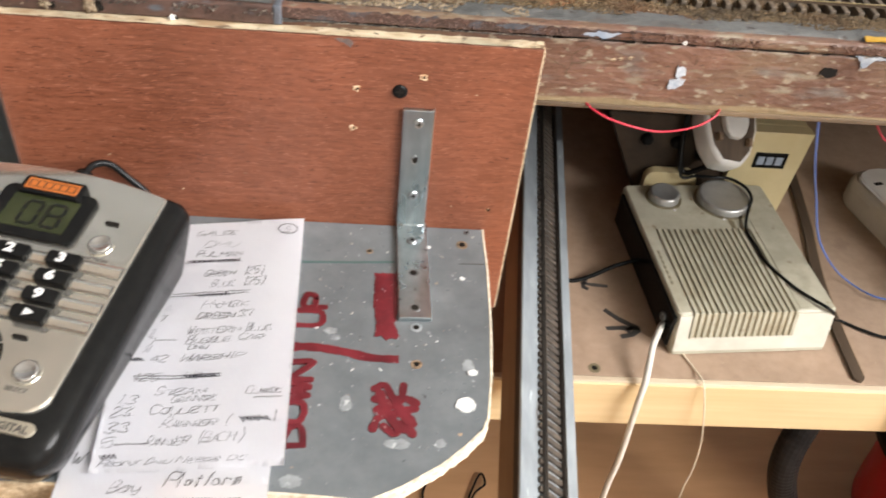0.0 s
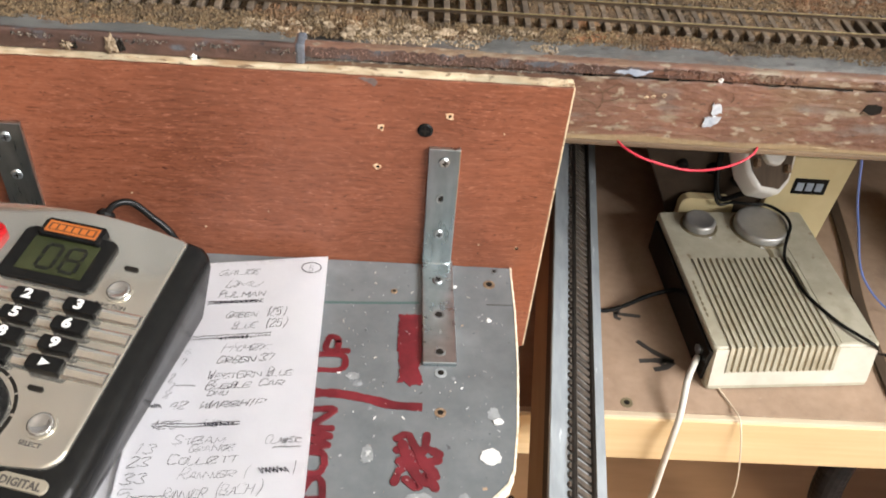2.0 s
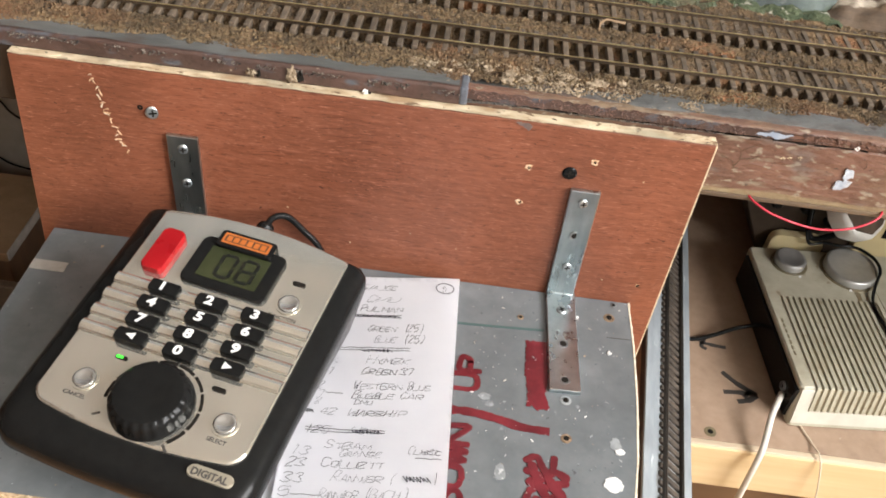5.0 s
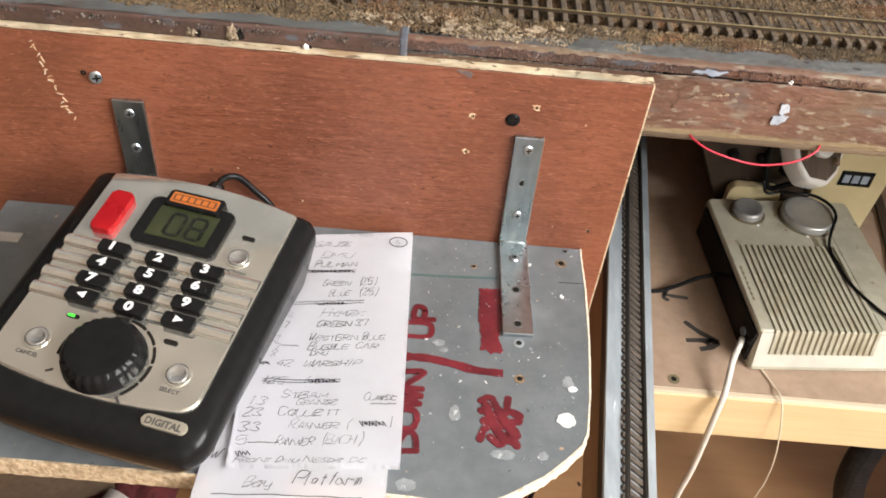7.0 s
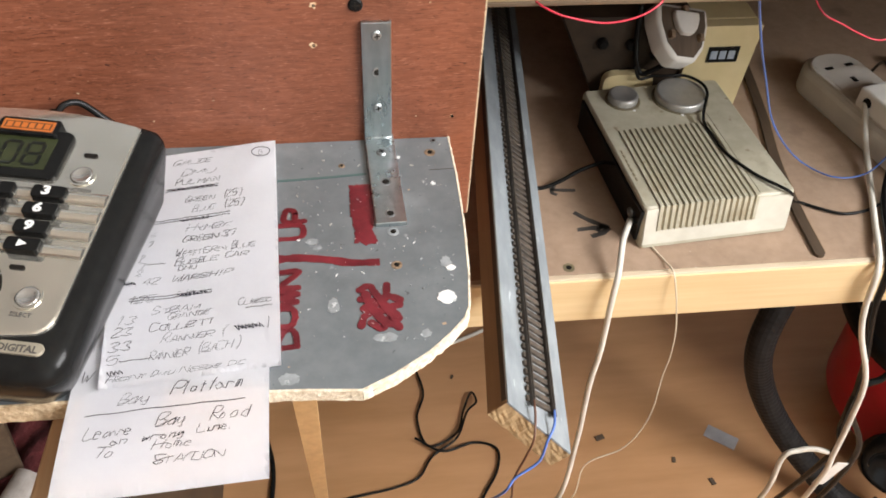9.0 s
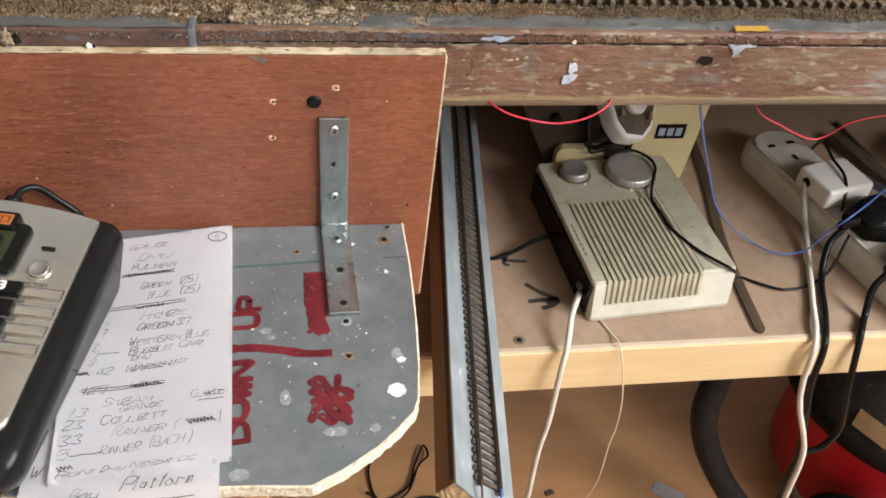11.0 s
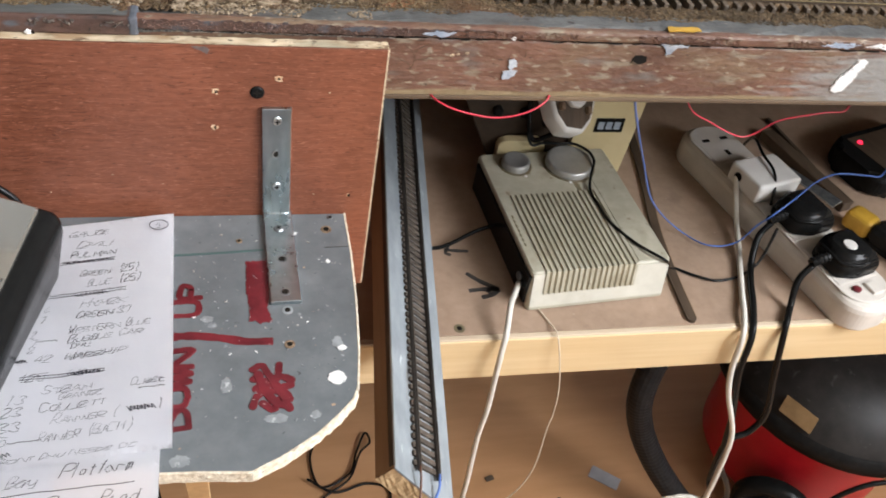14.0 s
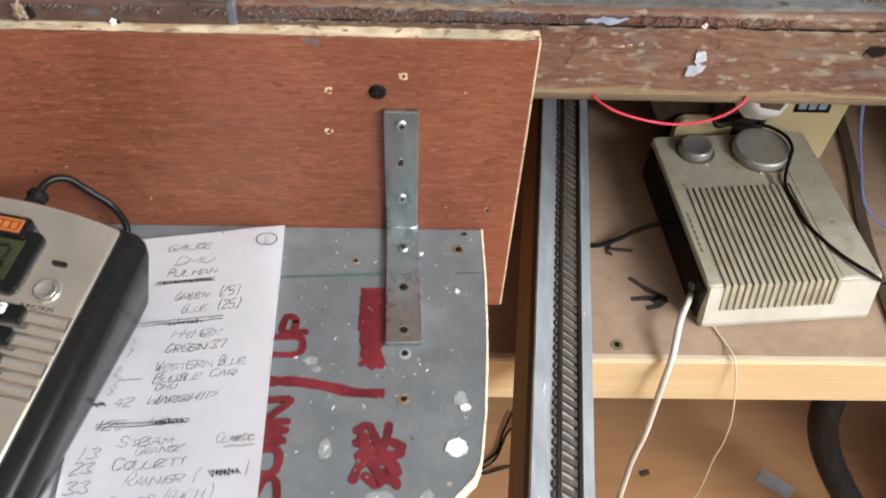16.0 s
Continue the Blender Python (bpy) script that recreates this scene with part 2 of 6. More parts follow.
GRASS = surf("model_grass", (0.024, 0.038, 0.016), (0.085, 0.105, 0.052), 200, (1, 1, 1), 0.95, bump=1.0, bscale=500, bdist=0.002,
             spots=[((0.26, 0.25, 0.20), 260, 0.60, (1, 1, 1), 0.06), ((0.10, 0.075, 0.045), 24, 0.56, (1, 1, 1), 0.10)])
ROCK = surf("painted_rock", (0.045, 0.056, 0.054), (0.13, 0.160, 0.145), 45, (1, 1, 1), 0.8, bump=0.8, bscale=120, bdist=0.002,
            spots=[((0.46, 0.46, 0.45), 32, 0.60, (1, 1, 1), 0.10), ((0.07, 0.10, 0.05), 40, 0.60, (1, 1, 1), 0.08)])
SMUDGE = surf("grey_smudge", (0.115, 0.088, 0.082), (0.175, 0.13, 0.115), 300, bump=0.2)
EARTH = surf("painted_earth", (0.038, 0.024, 0.015), (0.125, 0.085, 0.052), 60, (0.5, 1, 1.6), 0.85, bump=0.9, bscale=160, bdist=0.002,
             spots=[((0.40, 0.35, 0.28), 60, 0.57, (0.25, 1, 1.4), 0.08), ((0.028, 0.018, 0.012), 44, 0.57, (0.4, 1, 1.2), 0.08)])
BRICKPINK = surf("pink_brick_card", (0.24, 0.095, 0.115), (0.34, 0.150, 0.165), 300, (0.4, 1, 2), 0.7, bump=0.4, bscale=600)
PLATTOP = surf("cream_platform", (0.29, 0.255, 0.205), (0.38, 0.340, 0.280), 90, (1, 1, 1), 0.8, bump=0.4, bscale=400)
STEEL = surf("zinc_plated_steel", (0.40, 0.46, 0.49), (0.54, 0.60, 0.62), 160, (1, 1, 0.2), 0.29, 0.09, metal=1.0, bump=0.08, bscale=400, big=0.2, bigscale=40)
SCREW = surf("bright_screw", (0.28, 0.31, 0.32), (0.47, 0.50, 0.51), 200, (1, 1, 1), 0.38, metal=0.9, bump=0.1)
RUST = surf("rusty_screw", (0.13, 0.075, 0.04), (0.36, 0.26, 0.17), 500, (1, 1, 1), 0.6, metal=0.3, bump=0.5, bscale=900)
BLACK = surf("black_plastic", (0.008, 0.008, 0.008), (0.011, 0.011, 0.0105), 200, (1, 1, 1), 0.22, 0.02, bump=0, big=0.1, spec=0.13)
BLACKMATT = surf("matt_black_plastic", (0.007, 0.0065, 0.006), (0.014, 0.013, 0.012), 90, (1, 1, 1), 0.55, 0.1, bump=0.1, bscale=400, bdist=0.0002, big=0.25, spec=0.08)
DARKHOLE = surf("dark_hole", (0.012, 0.010, 0.008), bump=0, rough=0.9, spec=0.15)
SILVER = surf("silver_plastic", (0.745, 0.725, 0.65), (0.765, 0.745, 0.67), 60, (1, 1, 1), 0.07, 0.01, metal=0.88, bump=0, big=0.03)
CHROME = surf("satin_chrome", (0.44, 0.43, 0.405), (0.50, 0.49, 0.465), 120, (1, 1, 1), 0.20, 0.04, metal=0.75, bump=0)
RED = surf("red_plastic", (0.30, 0.005, 0.009), (0.37, 0.009, 0.013), 90, (1, 1, 1), 0.3, bump=0.25, spec=0.2)
LCD = surf("lcd_glass", (0.026, 0.031, 0.012), (0.040, 0.046, 0.019), 60, (1, 1, 1), 0.14, 0.04, bump=0, coat=0.15, spec=0.35)
LCDSEG = surf("lcd_segment", (0.006, 0.007, 0.005), bump=0, rough=0.3)
ORANGE = surf("orange_label", (0.46, 0.125, 0.02), (0.54, 0.165, 0.035), 90, (1, 1, 1), 0.4, bump=0)
ORANGE_D = surf("dark_orange_print", (0.10, 0.035, 0.015), bump=0)
WHITEINK = surf("white_print", (0.80, 0.80, 0.79), bump=0)
DARKINK = surf("dark_print", (0.05, 0.045, 0.04), bump=0)
CREAMLABEL = surf("cream_label", (0.23, 0.205, 0.155), (0.27, 0.24, 0.185), 90, bump=0)
GREENLED = glow("green_led", (0.06, 0.75, 0.05), 0.9)
REDLED = glow("red_led", (1.0, 0.02, 0.06), 3.0)
PAPER = surf("white_paper", (0.82, 0.82, 0.86), (0.86, 0.86, 0.89), 30, (1, 1, 1), 0.9, bump=0.1, bscale=700, bdist=0.0002, big=0.05)
INK = surf("ink", (0.012, 0.012, 0.018), (0.055, 0.055, 0.072), 420, bump=0, rough=0.6)
INK_THIN = surf("thin_ink", (0.06, 0.06, 0.075), (0.18, 0.18, 0.21), 420, bump=0, rough=0.6)
DRIP = surf("bluish_white_paint", (0.24, 0.285, 0.35), (0.64, 0.68, 0.71), 150, bump=0.6, bscale=300, spots=[((0.20, 0.19, 0.18), 300, 0.60, (1, 1, 1), 0.10)])
MARKER = surf("red_marker", (0.100, 0.007, 0.012), (0.165, 0.016, 0.023), 110, (1, 1, 1), 0.42, bump=0.25, bscale=250, big=0.3, bigscale=60,
              spots=[((0.34, 0.22, 0.22), 300, 0.69, (1, 1, 1), 0.04)])
GREENINK = surf("green_pencil", (0.055, 0.100, 0.095), bump=0)
WHITEPAINT = surf("white_paint_blob", (0.66, 0.66, 0.64), (0.82, 0.82, 0.80), 200, bump=0.6, bscale=300, spots=[((0.34, 0.35, 0.35), 260, 0.60, (1, 1, 1), 0.10)])
PALEPAINT = surf("thin_white_smear", (0.19, 0.205, 0.21), (0.30, 0.32, 0.325), 190, bump=0.3, spots=[((0.50, 0.51, 0.51), 330, 0.62, (1, 1, 1), 0.08)])
TAPE = surf("masking_tape", (0.36, 0.345, 0.31), (0.46, 0.44, 0.40), 120, bump=0.3)
BLUEPAINT = surf("pale_blue_paint", (0.28, 0.34, 0.43), (0.42, 0.47, 0.54), 120, bump=0.3)
YELLOW = surf("yellow_plastic", (0.50, 0.28, 0.025), (0.60, 0.36, 0.045), 80, bump=0.1, rough=0.45)
MDF = surf("hardboard_shelf", (0.325, 0.225, 0.152), (0.385, 0.272, 0.19), 110, (1, 1, 1), 0.72, bump=0.14, bscale=300, big=0.18, bigscale=8,
           spots=[((0.24, 0.165, 0.115), 30, 0.64, (1, 1, 1), 0.12), ((0.52, 0.45, 0.38), 420, 0.73, (1, 1, 1), 0.03)])
PINE = surf("planed_pine", (0.66, 0.485, 0.26), (0.73, 0.56, 0.325), 26, (0.25, 6, 6), 0.5, bump=0.12, bscale=60, big=0.1, bigscale=6)
PALEPINE = surf("pale_ply_strip", (0.54, 0.43, 0.30), (0.63, 0.52, 0.38), 60, (0.3, 3, 3), 0.6, bump=0.1, big=0.1)
PINE_V = surf("planed_pine_leg", (0.52, 0.33, 0.15), (0.64, 0.44, 0.22), 26, (6, 6, 0.3), 0.55, bump=0.15, bscale=60, big=0.12)
TAN = surf("varnished_plank_side", (0.27, 0.145, 0.068), (0.35, 0.20, 0.098), 24, (6, 0.3, 6), 0.5, bump=0.2, bscale=60, big=0.15)
ENDGRAIN = surf("sawn_end_grain", (0.34, 0.225, 0.11), (0.50, 0.35, 0.19), 160, (3, 0.6, 0.6), 0.9, bump=0.7, bscale=200, bdist=0.001)
PLANKGREY = surf("pale_blue_grey_paint", (0.215, 0.24, 0.255), (0.29, 0.315, 0.33), 70, (2, 0.5, 2), 0.5, bump=0.2, bscale=120, big=0.16, bigscale=30,
                 spots=[((0.16, 0.155, 0.15), 70, 0.62, (1.4, 0.25, 1.4), 0.10), ((0.50, 0.53, 0.55), 120, 0.66, (1.4, 0.3, 1.4), 0.06)])
FLOORM = surf("brown_lino_floor", (0.41, 0.218, 0.098), (0.49, 0.272, 0.132), 9, (0.5, 3, 1), 0.42, 0.08, bump=0.06, bscale=90, big=0.14, bigscale=3.5)
NORTHWALL = surf("blue_grey_wall", (0.27, 0.29, 0.31), (0.32, 0.34, 0.36), 20, bump=0.15, bscale=150)
DARKPANEL = surf("brown_panelling", (0.11, 0.068, 0.042), (0.16, 0.10, 0.062), 30, (3, 3, 0.4), 0.5, bump=0.15, bscale=90)
WALLM = surf("cream_wall", (0.60, 0.56, 0.48), (0.66, 0.62, 0.54), 20, bump=0.15, bscale=150)
CEILM = surf("white_ceiling", (0.79, 0.77, 0.71), (0.82, 0.80, 0.74), 20, bump=0.1)
IVORY = surf("aged_ivory_plastic", (0.375, 0.35, 0.26), (0.445, 0.42, 0.325), 70, (1, 1, 1), 0.45, 0.1, bump=0.08, bscale=700, big=0.16, bigscale=18,
             spots=[((0.31, 0.275, 0.195), 38, 0.56, (1, 1, 1), 0.18), ((0.22, 0.175, 0.11), 120, 0.66, (1, 1, 1), 0.08), ((0.16, 0.125, 0.08), 900, 0.69, (1, 1, 1), 0.04)])
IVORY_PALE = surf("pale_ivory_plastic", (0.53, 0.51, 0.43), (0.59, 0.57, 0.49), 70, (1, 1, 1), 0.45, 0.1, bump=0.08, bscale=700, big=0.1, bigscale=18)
# brown holding the grille slots' shade; also the colour of the worn print
GRILLE = surf("grille_shade_and_marks", (0.145, 0.120, 0.068), (0.195, 0.160, 0.092), 90, bump=0)
DIAL = surf("brushed_grey_dial", (0.38, 0.375, 0.355), (0.47, 0.465, 0.44), 90, (1, 1, 1), 0.38, metal=0.62, bump=0.05)
CREAMMETAL = surf("cream_enamel", (0.56, 0.46, 0.25), (0.62, 0.52, 0.30), 40, (1, 1, 1), 0.45, bump=0.08, big=0.1)
BROWNMETAL = surf("dark_brown_panel", (0.035, 0.024, 0.016), (0.060, 0.041, 0.027), 60, (1, 1, 1), 0.6, bump=0.2, spec=0.2)
WHITEPLASTIC = surf("white_plastic", (0.66, 0.64, 0.60), (0.72, 0.70, 0.66), 60, (1, 1, 1), 0.32, bump=0.04, big=0.08)
# white plastic toned down: the deck's shade is put into the block's colour
SHADEDWHITE = surf("shaded_white_plastic", (0.57, 0.53, 0.475), (0.63, 0.59, 0.53), 60, (1, 1, 1), 0.36, bump=0.05, big=0.12, bigscale=14)
WHITECABLE = surf("off_white_cable", (0.60, 0.57, 0.50), (0.68, 0.65, 0.58), 60, rough=0.45, bump=0)
CREAMWIRE = surf("cream_wire", (0.62, 0.53, 0.40), bump=0)
REDWIRE = surf("red_wire", (0.46, 0.022, 0.045), bump=0, rough=0.4)
BLUEWIRE = surf("blue_wire", (0.075, 0.15, 0.44), bump=0, rough=0.4)
BROWNWIRE = surf("brown_wire", (0.10, 0.04, 0.02), bump=0, rough=0.4)
VACRED = surf("red_vacuum_plastic", (0.42, 0.008, 0.018), (0.50, 0.014, 0.026), 40, (1, 1, 1), 0.34, bump=0.03, big=0.08, spec=0.25)
HOSE = surf("black_ribbed_hose", (0.014, 0.013, 0.013), (0.026, 0.024, 0.023), 80, rough=0.5, bump=0.1, spec=0.1)
VACLID = surf("scuffed_black_lid", (0.016, 0.0145, 0.013), (0.026, 0.023, 0.021), 60, (1, 1, 1), 0.48, 0.12, bump=0.15, bscale=200, bdist=0.0003, big=0.3, spec=0.22,
              spots=[((0.05, 0.048, 0.045), 90, 0.64, (1, 1, 1), 0.08), ((0.16, 0.155, 0.15), 600, 0.74, (1, 1, 1), 0.02)])
CARD = surf("grey_card", (0.36, 0.36, 0.38), (0.42, 0.42, 0.44), 60, bump=0.1)
CARDBOARD = surf("brown_cardboard", (0.26, 0.17, 0.09), (0.32, 0.21, 0.12), 50, (1, 1, 1), 0.8, bump=0.15)
# white paper darkened by the shade under the shelf, not by dirt
SHADEDPAPER = surf("shaded_white_paper", (0.24, 0.215, 0.195), (0.33, 0.30, 0.275), 90, (1, 1, 1), 0.85, bump=0.2)
CLOTH = surf("dark_red_cloth", (0.085, 0.012, 0.013), (0.14, 0.022, 0.022), 60, (1, 1, 1), 0.95, bump=0.8, bscale=200, bdist=0.003)
STICKER = surf("tan_sticker", (0.21, 0.125, 0.05), (0.28, 0.175, 0.075), 60, bump=0.1)
SHADEDWALL = surf("shaded_wall_grey_beige", (0.20, 0.18, 0.15), (0.26, 0.235, 0.20), 20, bump=0.15, bscale=150)
DARKWOOD = surf("dark_stained_batten", (0.058, 0.037, 0.022), (0.100, 0.068, 0.042), 40, (5, 0.4, 5), 0.6, bump=0.3, bscale=90)


# ---- mesh helpers ----
def thing(name, label, category, m=None, group="", kind=""):
    ob = new(name)
    ob.empty_display_size = 0.01
    if m is not None:
        ob.matrix_world = m
    return tagged(ob, label, category, group, kind)


def part(name, bm, material, parent=None, label="", smooth=False):
    """Links a bmesh as one mesh object, under a thing or a part."""
    bmesh.ops.recalc_face_normals(bm, faces=bm.faces)
    me = bpy.data.meshes.new(name)
    bm.to_mesh(me)
    bm.free()
    return linked(name, me, material, parent, label, smooth)


def linked(name, me, material, parent=None, label="", smooth=False):
    if not me.materials:
        for m in material if isinstance(material, (list, tuple)) else [material]:
            me.materials.append(m)
    if smooth:
        me.polygons.foreach_set("use_smooth", [True] * len(me.polygons))
    ob = new(name, me)
    ob.parent = parent
    if label:
        ob["label"] = label
    return ob


def box(x0, x1, y0, y1, z0, z1, bevel=0.0006, seg=2, m=None, bm=None):
    own = bmesh.new()
    r = bmesh.ops.create_cube(own, size=1)
    bmesh.ops.scale(own, vec=(x1 - x0, y1 - y0, z1 - z0), verts=own.verts)
    bmesh.ops.translate(own, vec=((x0 + x1) / 2, (y0 + y1) / 2, (z0 + z1) / 2), verts=own.verts)
    if bevel:
        bmesh.ops.bevel(own, geom=own.edges[:], offset=bevel, segments=seg, affect="EDGES", profile=0.5)
    return settle(own, m, bm)


def settle(own, m, bm):
    if m is not None:
        bmesh.ops.transform(own, matrix=m, verts=own.verts)
    if bm is None:
        return own
    me = bpy.data.meshes.new("tmp")
    own.to_mesh(me)
    own.free()
    bm.from_mesh(me)
    bpy.data.meshes.remove(me)
    return bm


def turned(profile, seg=32, m=None, bm=None):
    """A body of revolution about z from (radius, height) pairs; radius 0 closes it."""
    own = bmesh.new()
    rings = []
    for r, z in profile:
        if r <= 0:
            rings.append([own.verts.new((0, 0, z))])
        else:
            rings.append([own.verts.new((r * math.cos(2 * math.pi * i / seg), r * math.sin(2 * math.pi * i / seg), z)) for i in range(seg)])
    for a, b in zip(rings, rings[1:]):
        for i in range(seg):
            j = (i + 1) % seg
            if len(a) == 1 and len(b) > 1:
                own.faces.new((a[0], b[i], b[j]))
            elif len(b) == 1 and len(a) > 1:
                own.faces.new((a[i], a[j], b[0]))
            elif len(a) > 1:
                own.faces.new((a[i], a[j], b[j], b[i]))
    return settle(own, m, bm)


def prism(points, z0, z1, bevel=0.0, seg=2, m=None, bm=None):
    """A flat outline (x, y) raised from z0 to z1."""
    own = bmesh.new()
    lo = [own.verts.new((x, y, z0)) for x, y in points]
    hi = [own.verts.new((x, y, z1)) for x, y in points]
    own.faces.new(lo[::-1])
    own.faces.new(hi)
    k = len(points)
    for i in range(k):
        own.faces.new((lo[i], lo[(i + 1) % k], hi[(i + 1) % k], hi[i]))
    if bevel:
        bmesh.ops.bevel(own, geom=own.edges[:], offset=bevel, segments=seg, affect="EDGES", profile=0.5)
    return settle(own, m, bm)


def rounded(x0, x1, y0, y1, r, n=6, back=None):
    out = []
    q = r if back is None else back
    for cx, cy, a, r in ((x1 - q, y1 - q, 0, q), (x0 + q, y1 - q, 90, q), (x0 + r, y0 + r, 180, r), (x1 - r, y0 + r, 270, r)):
        for i in range(n + 1):
            t = radians(a + 90 * i / n)
            out.append((cx + r * math.cos(t), cy + r * math.sin(t)))
    return out


def glide(points, per=8):
    """A smooth curve through the points (Catmull-Rom)."""
    p = [Vector(q) for q in points]
    p = [p[0] * 2 - p[1], *p, p[-1] * 2 - p[-2]]
    out = []
    for i in range(1, len(p) - 2):
        for k in range(per):
            t = k / per
            a, b, c, d = p[i - 1], p[i], p[i + 1], p[i + 2]
            out.append(0.5 * ((2 * b) + (c - a) * t + (2 * a - 5 * b + 4 * c - d) * t * t + (3 * b - a - 3 * c + d) * t ** 3))
    out.append(p[-2])
    return out


def tube(points, r, seg=8, per=8, ribs=0.0, bm=None):
    own = bmesh.new()
    line = glide(points, per)
    up, rings = Vector((0.31, 0.17, 0.93)), []
    for i, q in enumerate(line):
        d = (line[min(i + 1, len(line) - 1)] - line[max(i - 1, 0)]).normalized()
        u = (up - d * up.dot(d)).normalized()
        up = u
        v = d.cross(u)
        rr = r * (1 + ribs * (1 if i % 2 else -1))
        rings.append([own.verts.new(q + rr * (u * math.cos(2 * math.pi * k / seg) + v * math.sin(2 * math.pi * k / seg))) for k in range(seg)])
    for a, b in zip(rings, rings[1:]):
        for k in range(seg):
            own.faces.new((a[k], a[(k + 1) % seg], b[(k + 1) % seg], b[k]))
    own.faces.new(rings[0])
    own.faces.new(rings[-1][::-1])
    return settle(own, None, bm)


def ribbon(points, width, lift=0.0004, m=None, bm=None, per=6, smooth=True, seed=None, blunt=False):
    """A painted or inked stroke: a thin raised band that follows the points (x, y)."""
    own = bmesh.new()
    line = glide([(x, y, 0) for x, y in points], per) if smooth else [Vector((x, y, 0)) for x, y in points]
    rng = random.Random(seed)
    lo, hi = [], []
    for i, q in enumerate(line):
        d = (line[min(i + 1, len(line) - 1)] - line[max(i - 1, 0)]).normalized()
        s = Vector((-d.y, d.x, 0)) * width / 2 * (1 + (rng.uniform(-0.15, 0.15) if seed else 0))
        lo.append((own.verts.new(q - s), own.verts.new(q - s + Vector((0, 0, lift)))))
        hi.append((own.verts.new(q + s), own.verts.new(q + s + Vector((0, 0, lift)))))
    for i in range(len(line) - 1):
        own.faces.new((lo[i][1], lo[i + 1][1], hi[i + 1][1], hi[i][1]))
        own.faces.new((lo[i][0], lo[i + 1][0], lo[i + 1][1], lo[i][1]))
        own.faces.new((hi[i][1], hi[i + 1][1], hi[i + 1][0], hi[i][0]))
    for e in (0, -1):
        own.faces.new((lo[e][0], lo[e][1], hi[e][1], hi[e][0]))
    if blunt:
        for q in (line[0], line[-1]):
            prism([(q.x + width * 0.52 * math.cos(a * math.pi / 6), q.y + width * 0.52 * math.sin(a * math.pi / 6)) for a in range(12)], 0, lift * 0.98, bm=own)
    return settle(own, m, bm)


def letters(text, size, m, bm=None, shear=0.0, extrude=0.0001, bold=0.0, align="CENTER"):
    """Writing in the built-in font, as a bmesh, standing at m (x along the line, z out of the surface)."""
    cu = bpy.data.curves.new("t", "FONT")
    cu.body, cu.size, cu.shear, cu.extrude, cu.offset, cu.align_x, cu.align_y, cu.resolution_u = text, size, shear, extrude, bold, align, "CENTER", 2
    ob = bpy.data.objects.new("t", cu)
    me = bpy.data.meshes.new_from_object(ob)
    own = bmesh.new()
    own.from_mesh(me)
    bpy.data.objects.remove(ob)
    bpy.data.curves.remove(cu)
    bpy.data.meshes.remove(me)
    return settle(own, m, bm)


def at(x, y, z, rx=0, ry=0, rz=0):
    return pose(x, y, z, rx, ry, rz)


def screw_head(name, parent, m, r=0.0026, dark=False):
    head = part(name, turned([(r, 0), (r, 0.0003), (r * 0.75, 0.0009), (0, 0.0009)], 20, m), BLACK if dark else SCREW, parent)
    bm = box(-r * 0.55, r * 0.55, -r * 0.12, r * 0.12, 0.0008, 0.00105, 0, m=m)
    box(-r * 0.12, r * 0.12, -r * 0.55, r * 0.55, 0.0008, 0.00107, 0, m=m, bm=bm)
    part("cross_slot", bm, DARKHOLE, head)
    return head


SHELF = 0.705     # top of the grey control shelf
LOW = 0.540       # top of the lower shelf
DECK = 0.8085     # top of the layout's boards
FACE = 0.0065     # front face of the layout's beam

# ---- setting ----
W, E_, S_, N_, H = ROOM
floor = tagged(part("floor", box(W - 0.1, E_ + 0.1, S_ - 0.1, N_ + 0.1, -0.05, 0, 0), FLOORM), "brown wood-effect lino floor with scraps and cables on it", "floor", kind="structure")
tagged(part("ceiling", box(W - 0.1, E_ + 0.1, S_ - 0.1, N_ + 0.1, H, H + 0.05, 0), CEILM), "plain white ceiling", "ceiling", kind="structure")
tagged(part("wall_north", box(W - 0.1, E_ + 0.1, N_, N_ + 0.1, 0, H, 0), NORTHWALL), "blue-grey painted wall behind the layout", "wall", kind="structure")
bm = box(W - 0.1, GLASS[0], S_ - 0.1, S_, 0, H, 0)
box(GLASS[1], E_ + 0.1, S_ - 0.1, S_, 0, H, 0, bm=bm)
box(GLASS[0], GLASS[1], S_ - 0.1, S_, 0, GLASS[2], 0, bm=bm)
box(GLASS[0], GLASS[1], S_ - 0.1, S_, GLASS[3], H, 0, bm=bm)
tagged(part("wall_south", bm, WALLM), "cream painted wall with a glazed opening", "wall", kind="structure")
# unseen wall; its dark brown is chosen to weaken light from the left
tagged(part("wall_west", box(W - 0.1, W, S_, N_, 0, H, 0), DARKPANEL), "unseen west wall, made dark brown to cut light from the left", "wall", kind="structure")
bm = box(E_, E_ + 0.1, S_, WIN[0], 0, H, 0)
box(E_, E_ + 0.1, WIN[1], N_, 0, H, 0, bm=bm)
box(E_, E_ + 0.1, WIN[0], WIN[1], 0, WIN[2], 0, bm=bm)
box(E_, E_ + 0.1, WIN[0], WIN[1], WIN[3], H, 0, bm=bm)
tagged(part("wall_east", bm, WALLM), "cream painted wall with the window in it", "wall", kind="structure")
bm = box(W, E_, N_ - 0.014, N_, 0, 0.09, 0.003)
tagged(part("baseboard", bm, CEILM), "white painted skirting board", "baseboard", kind="structure")

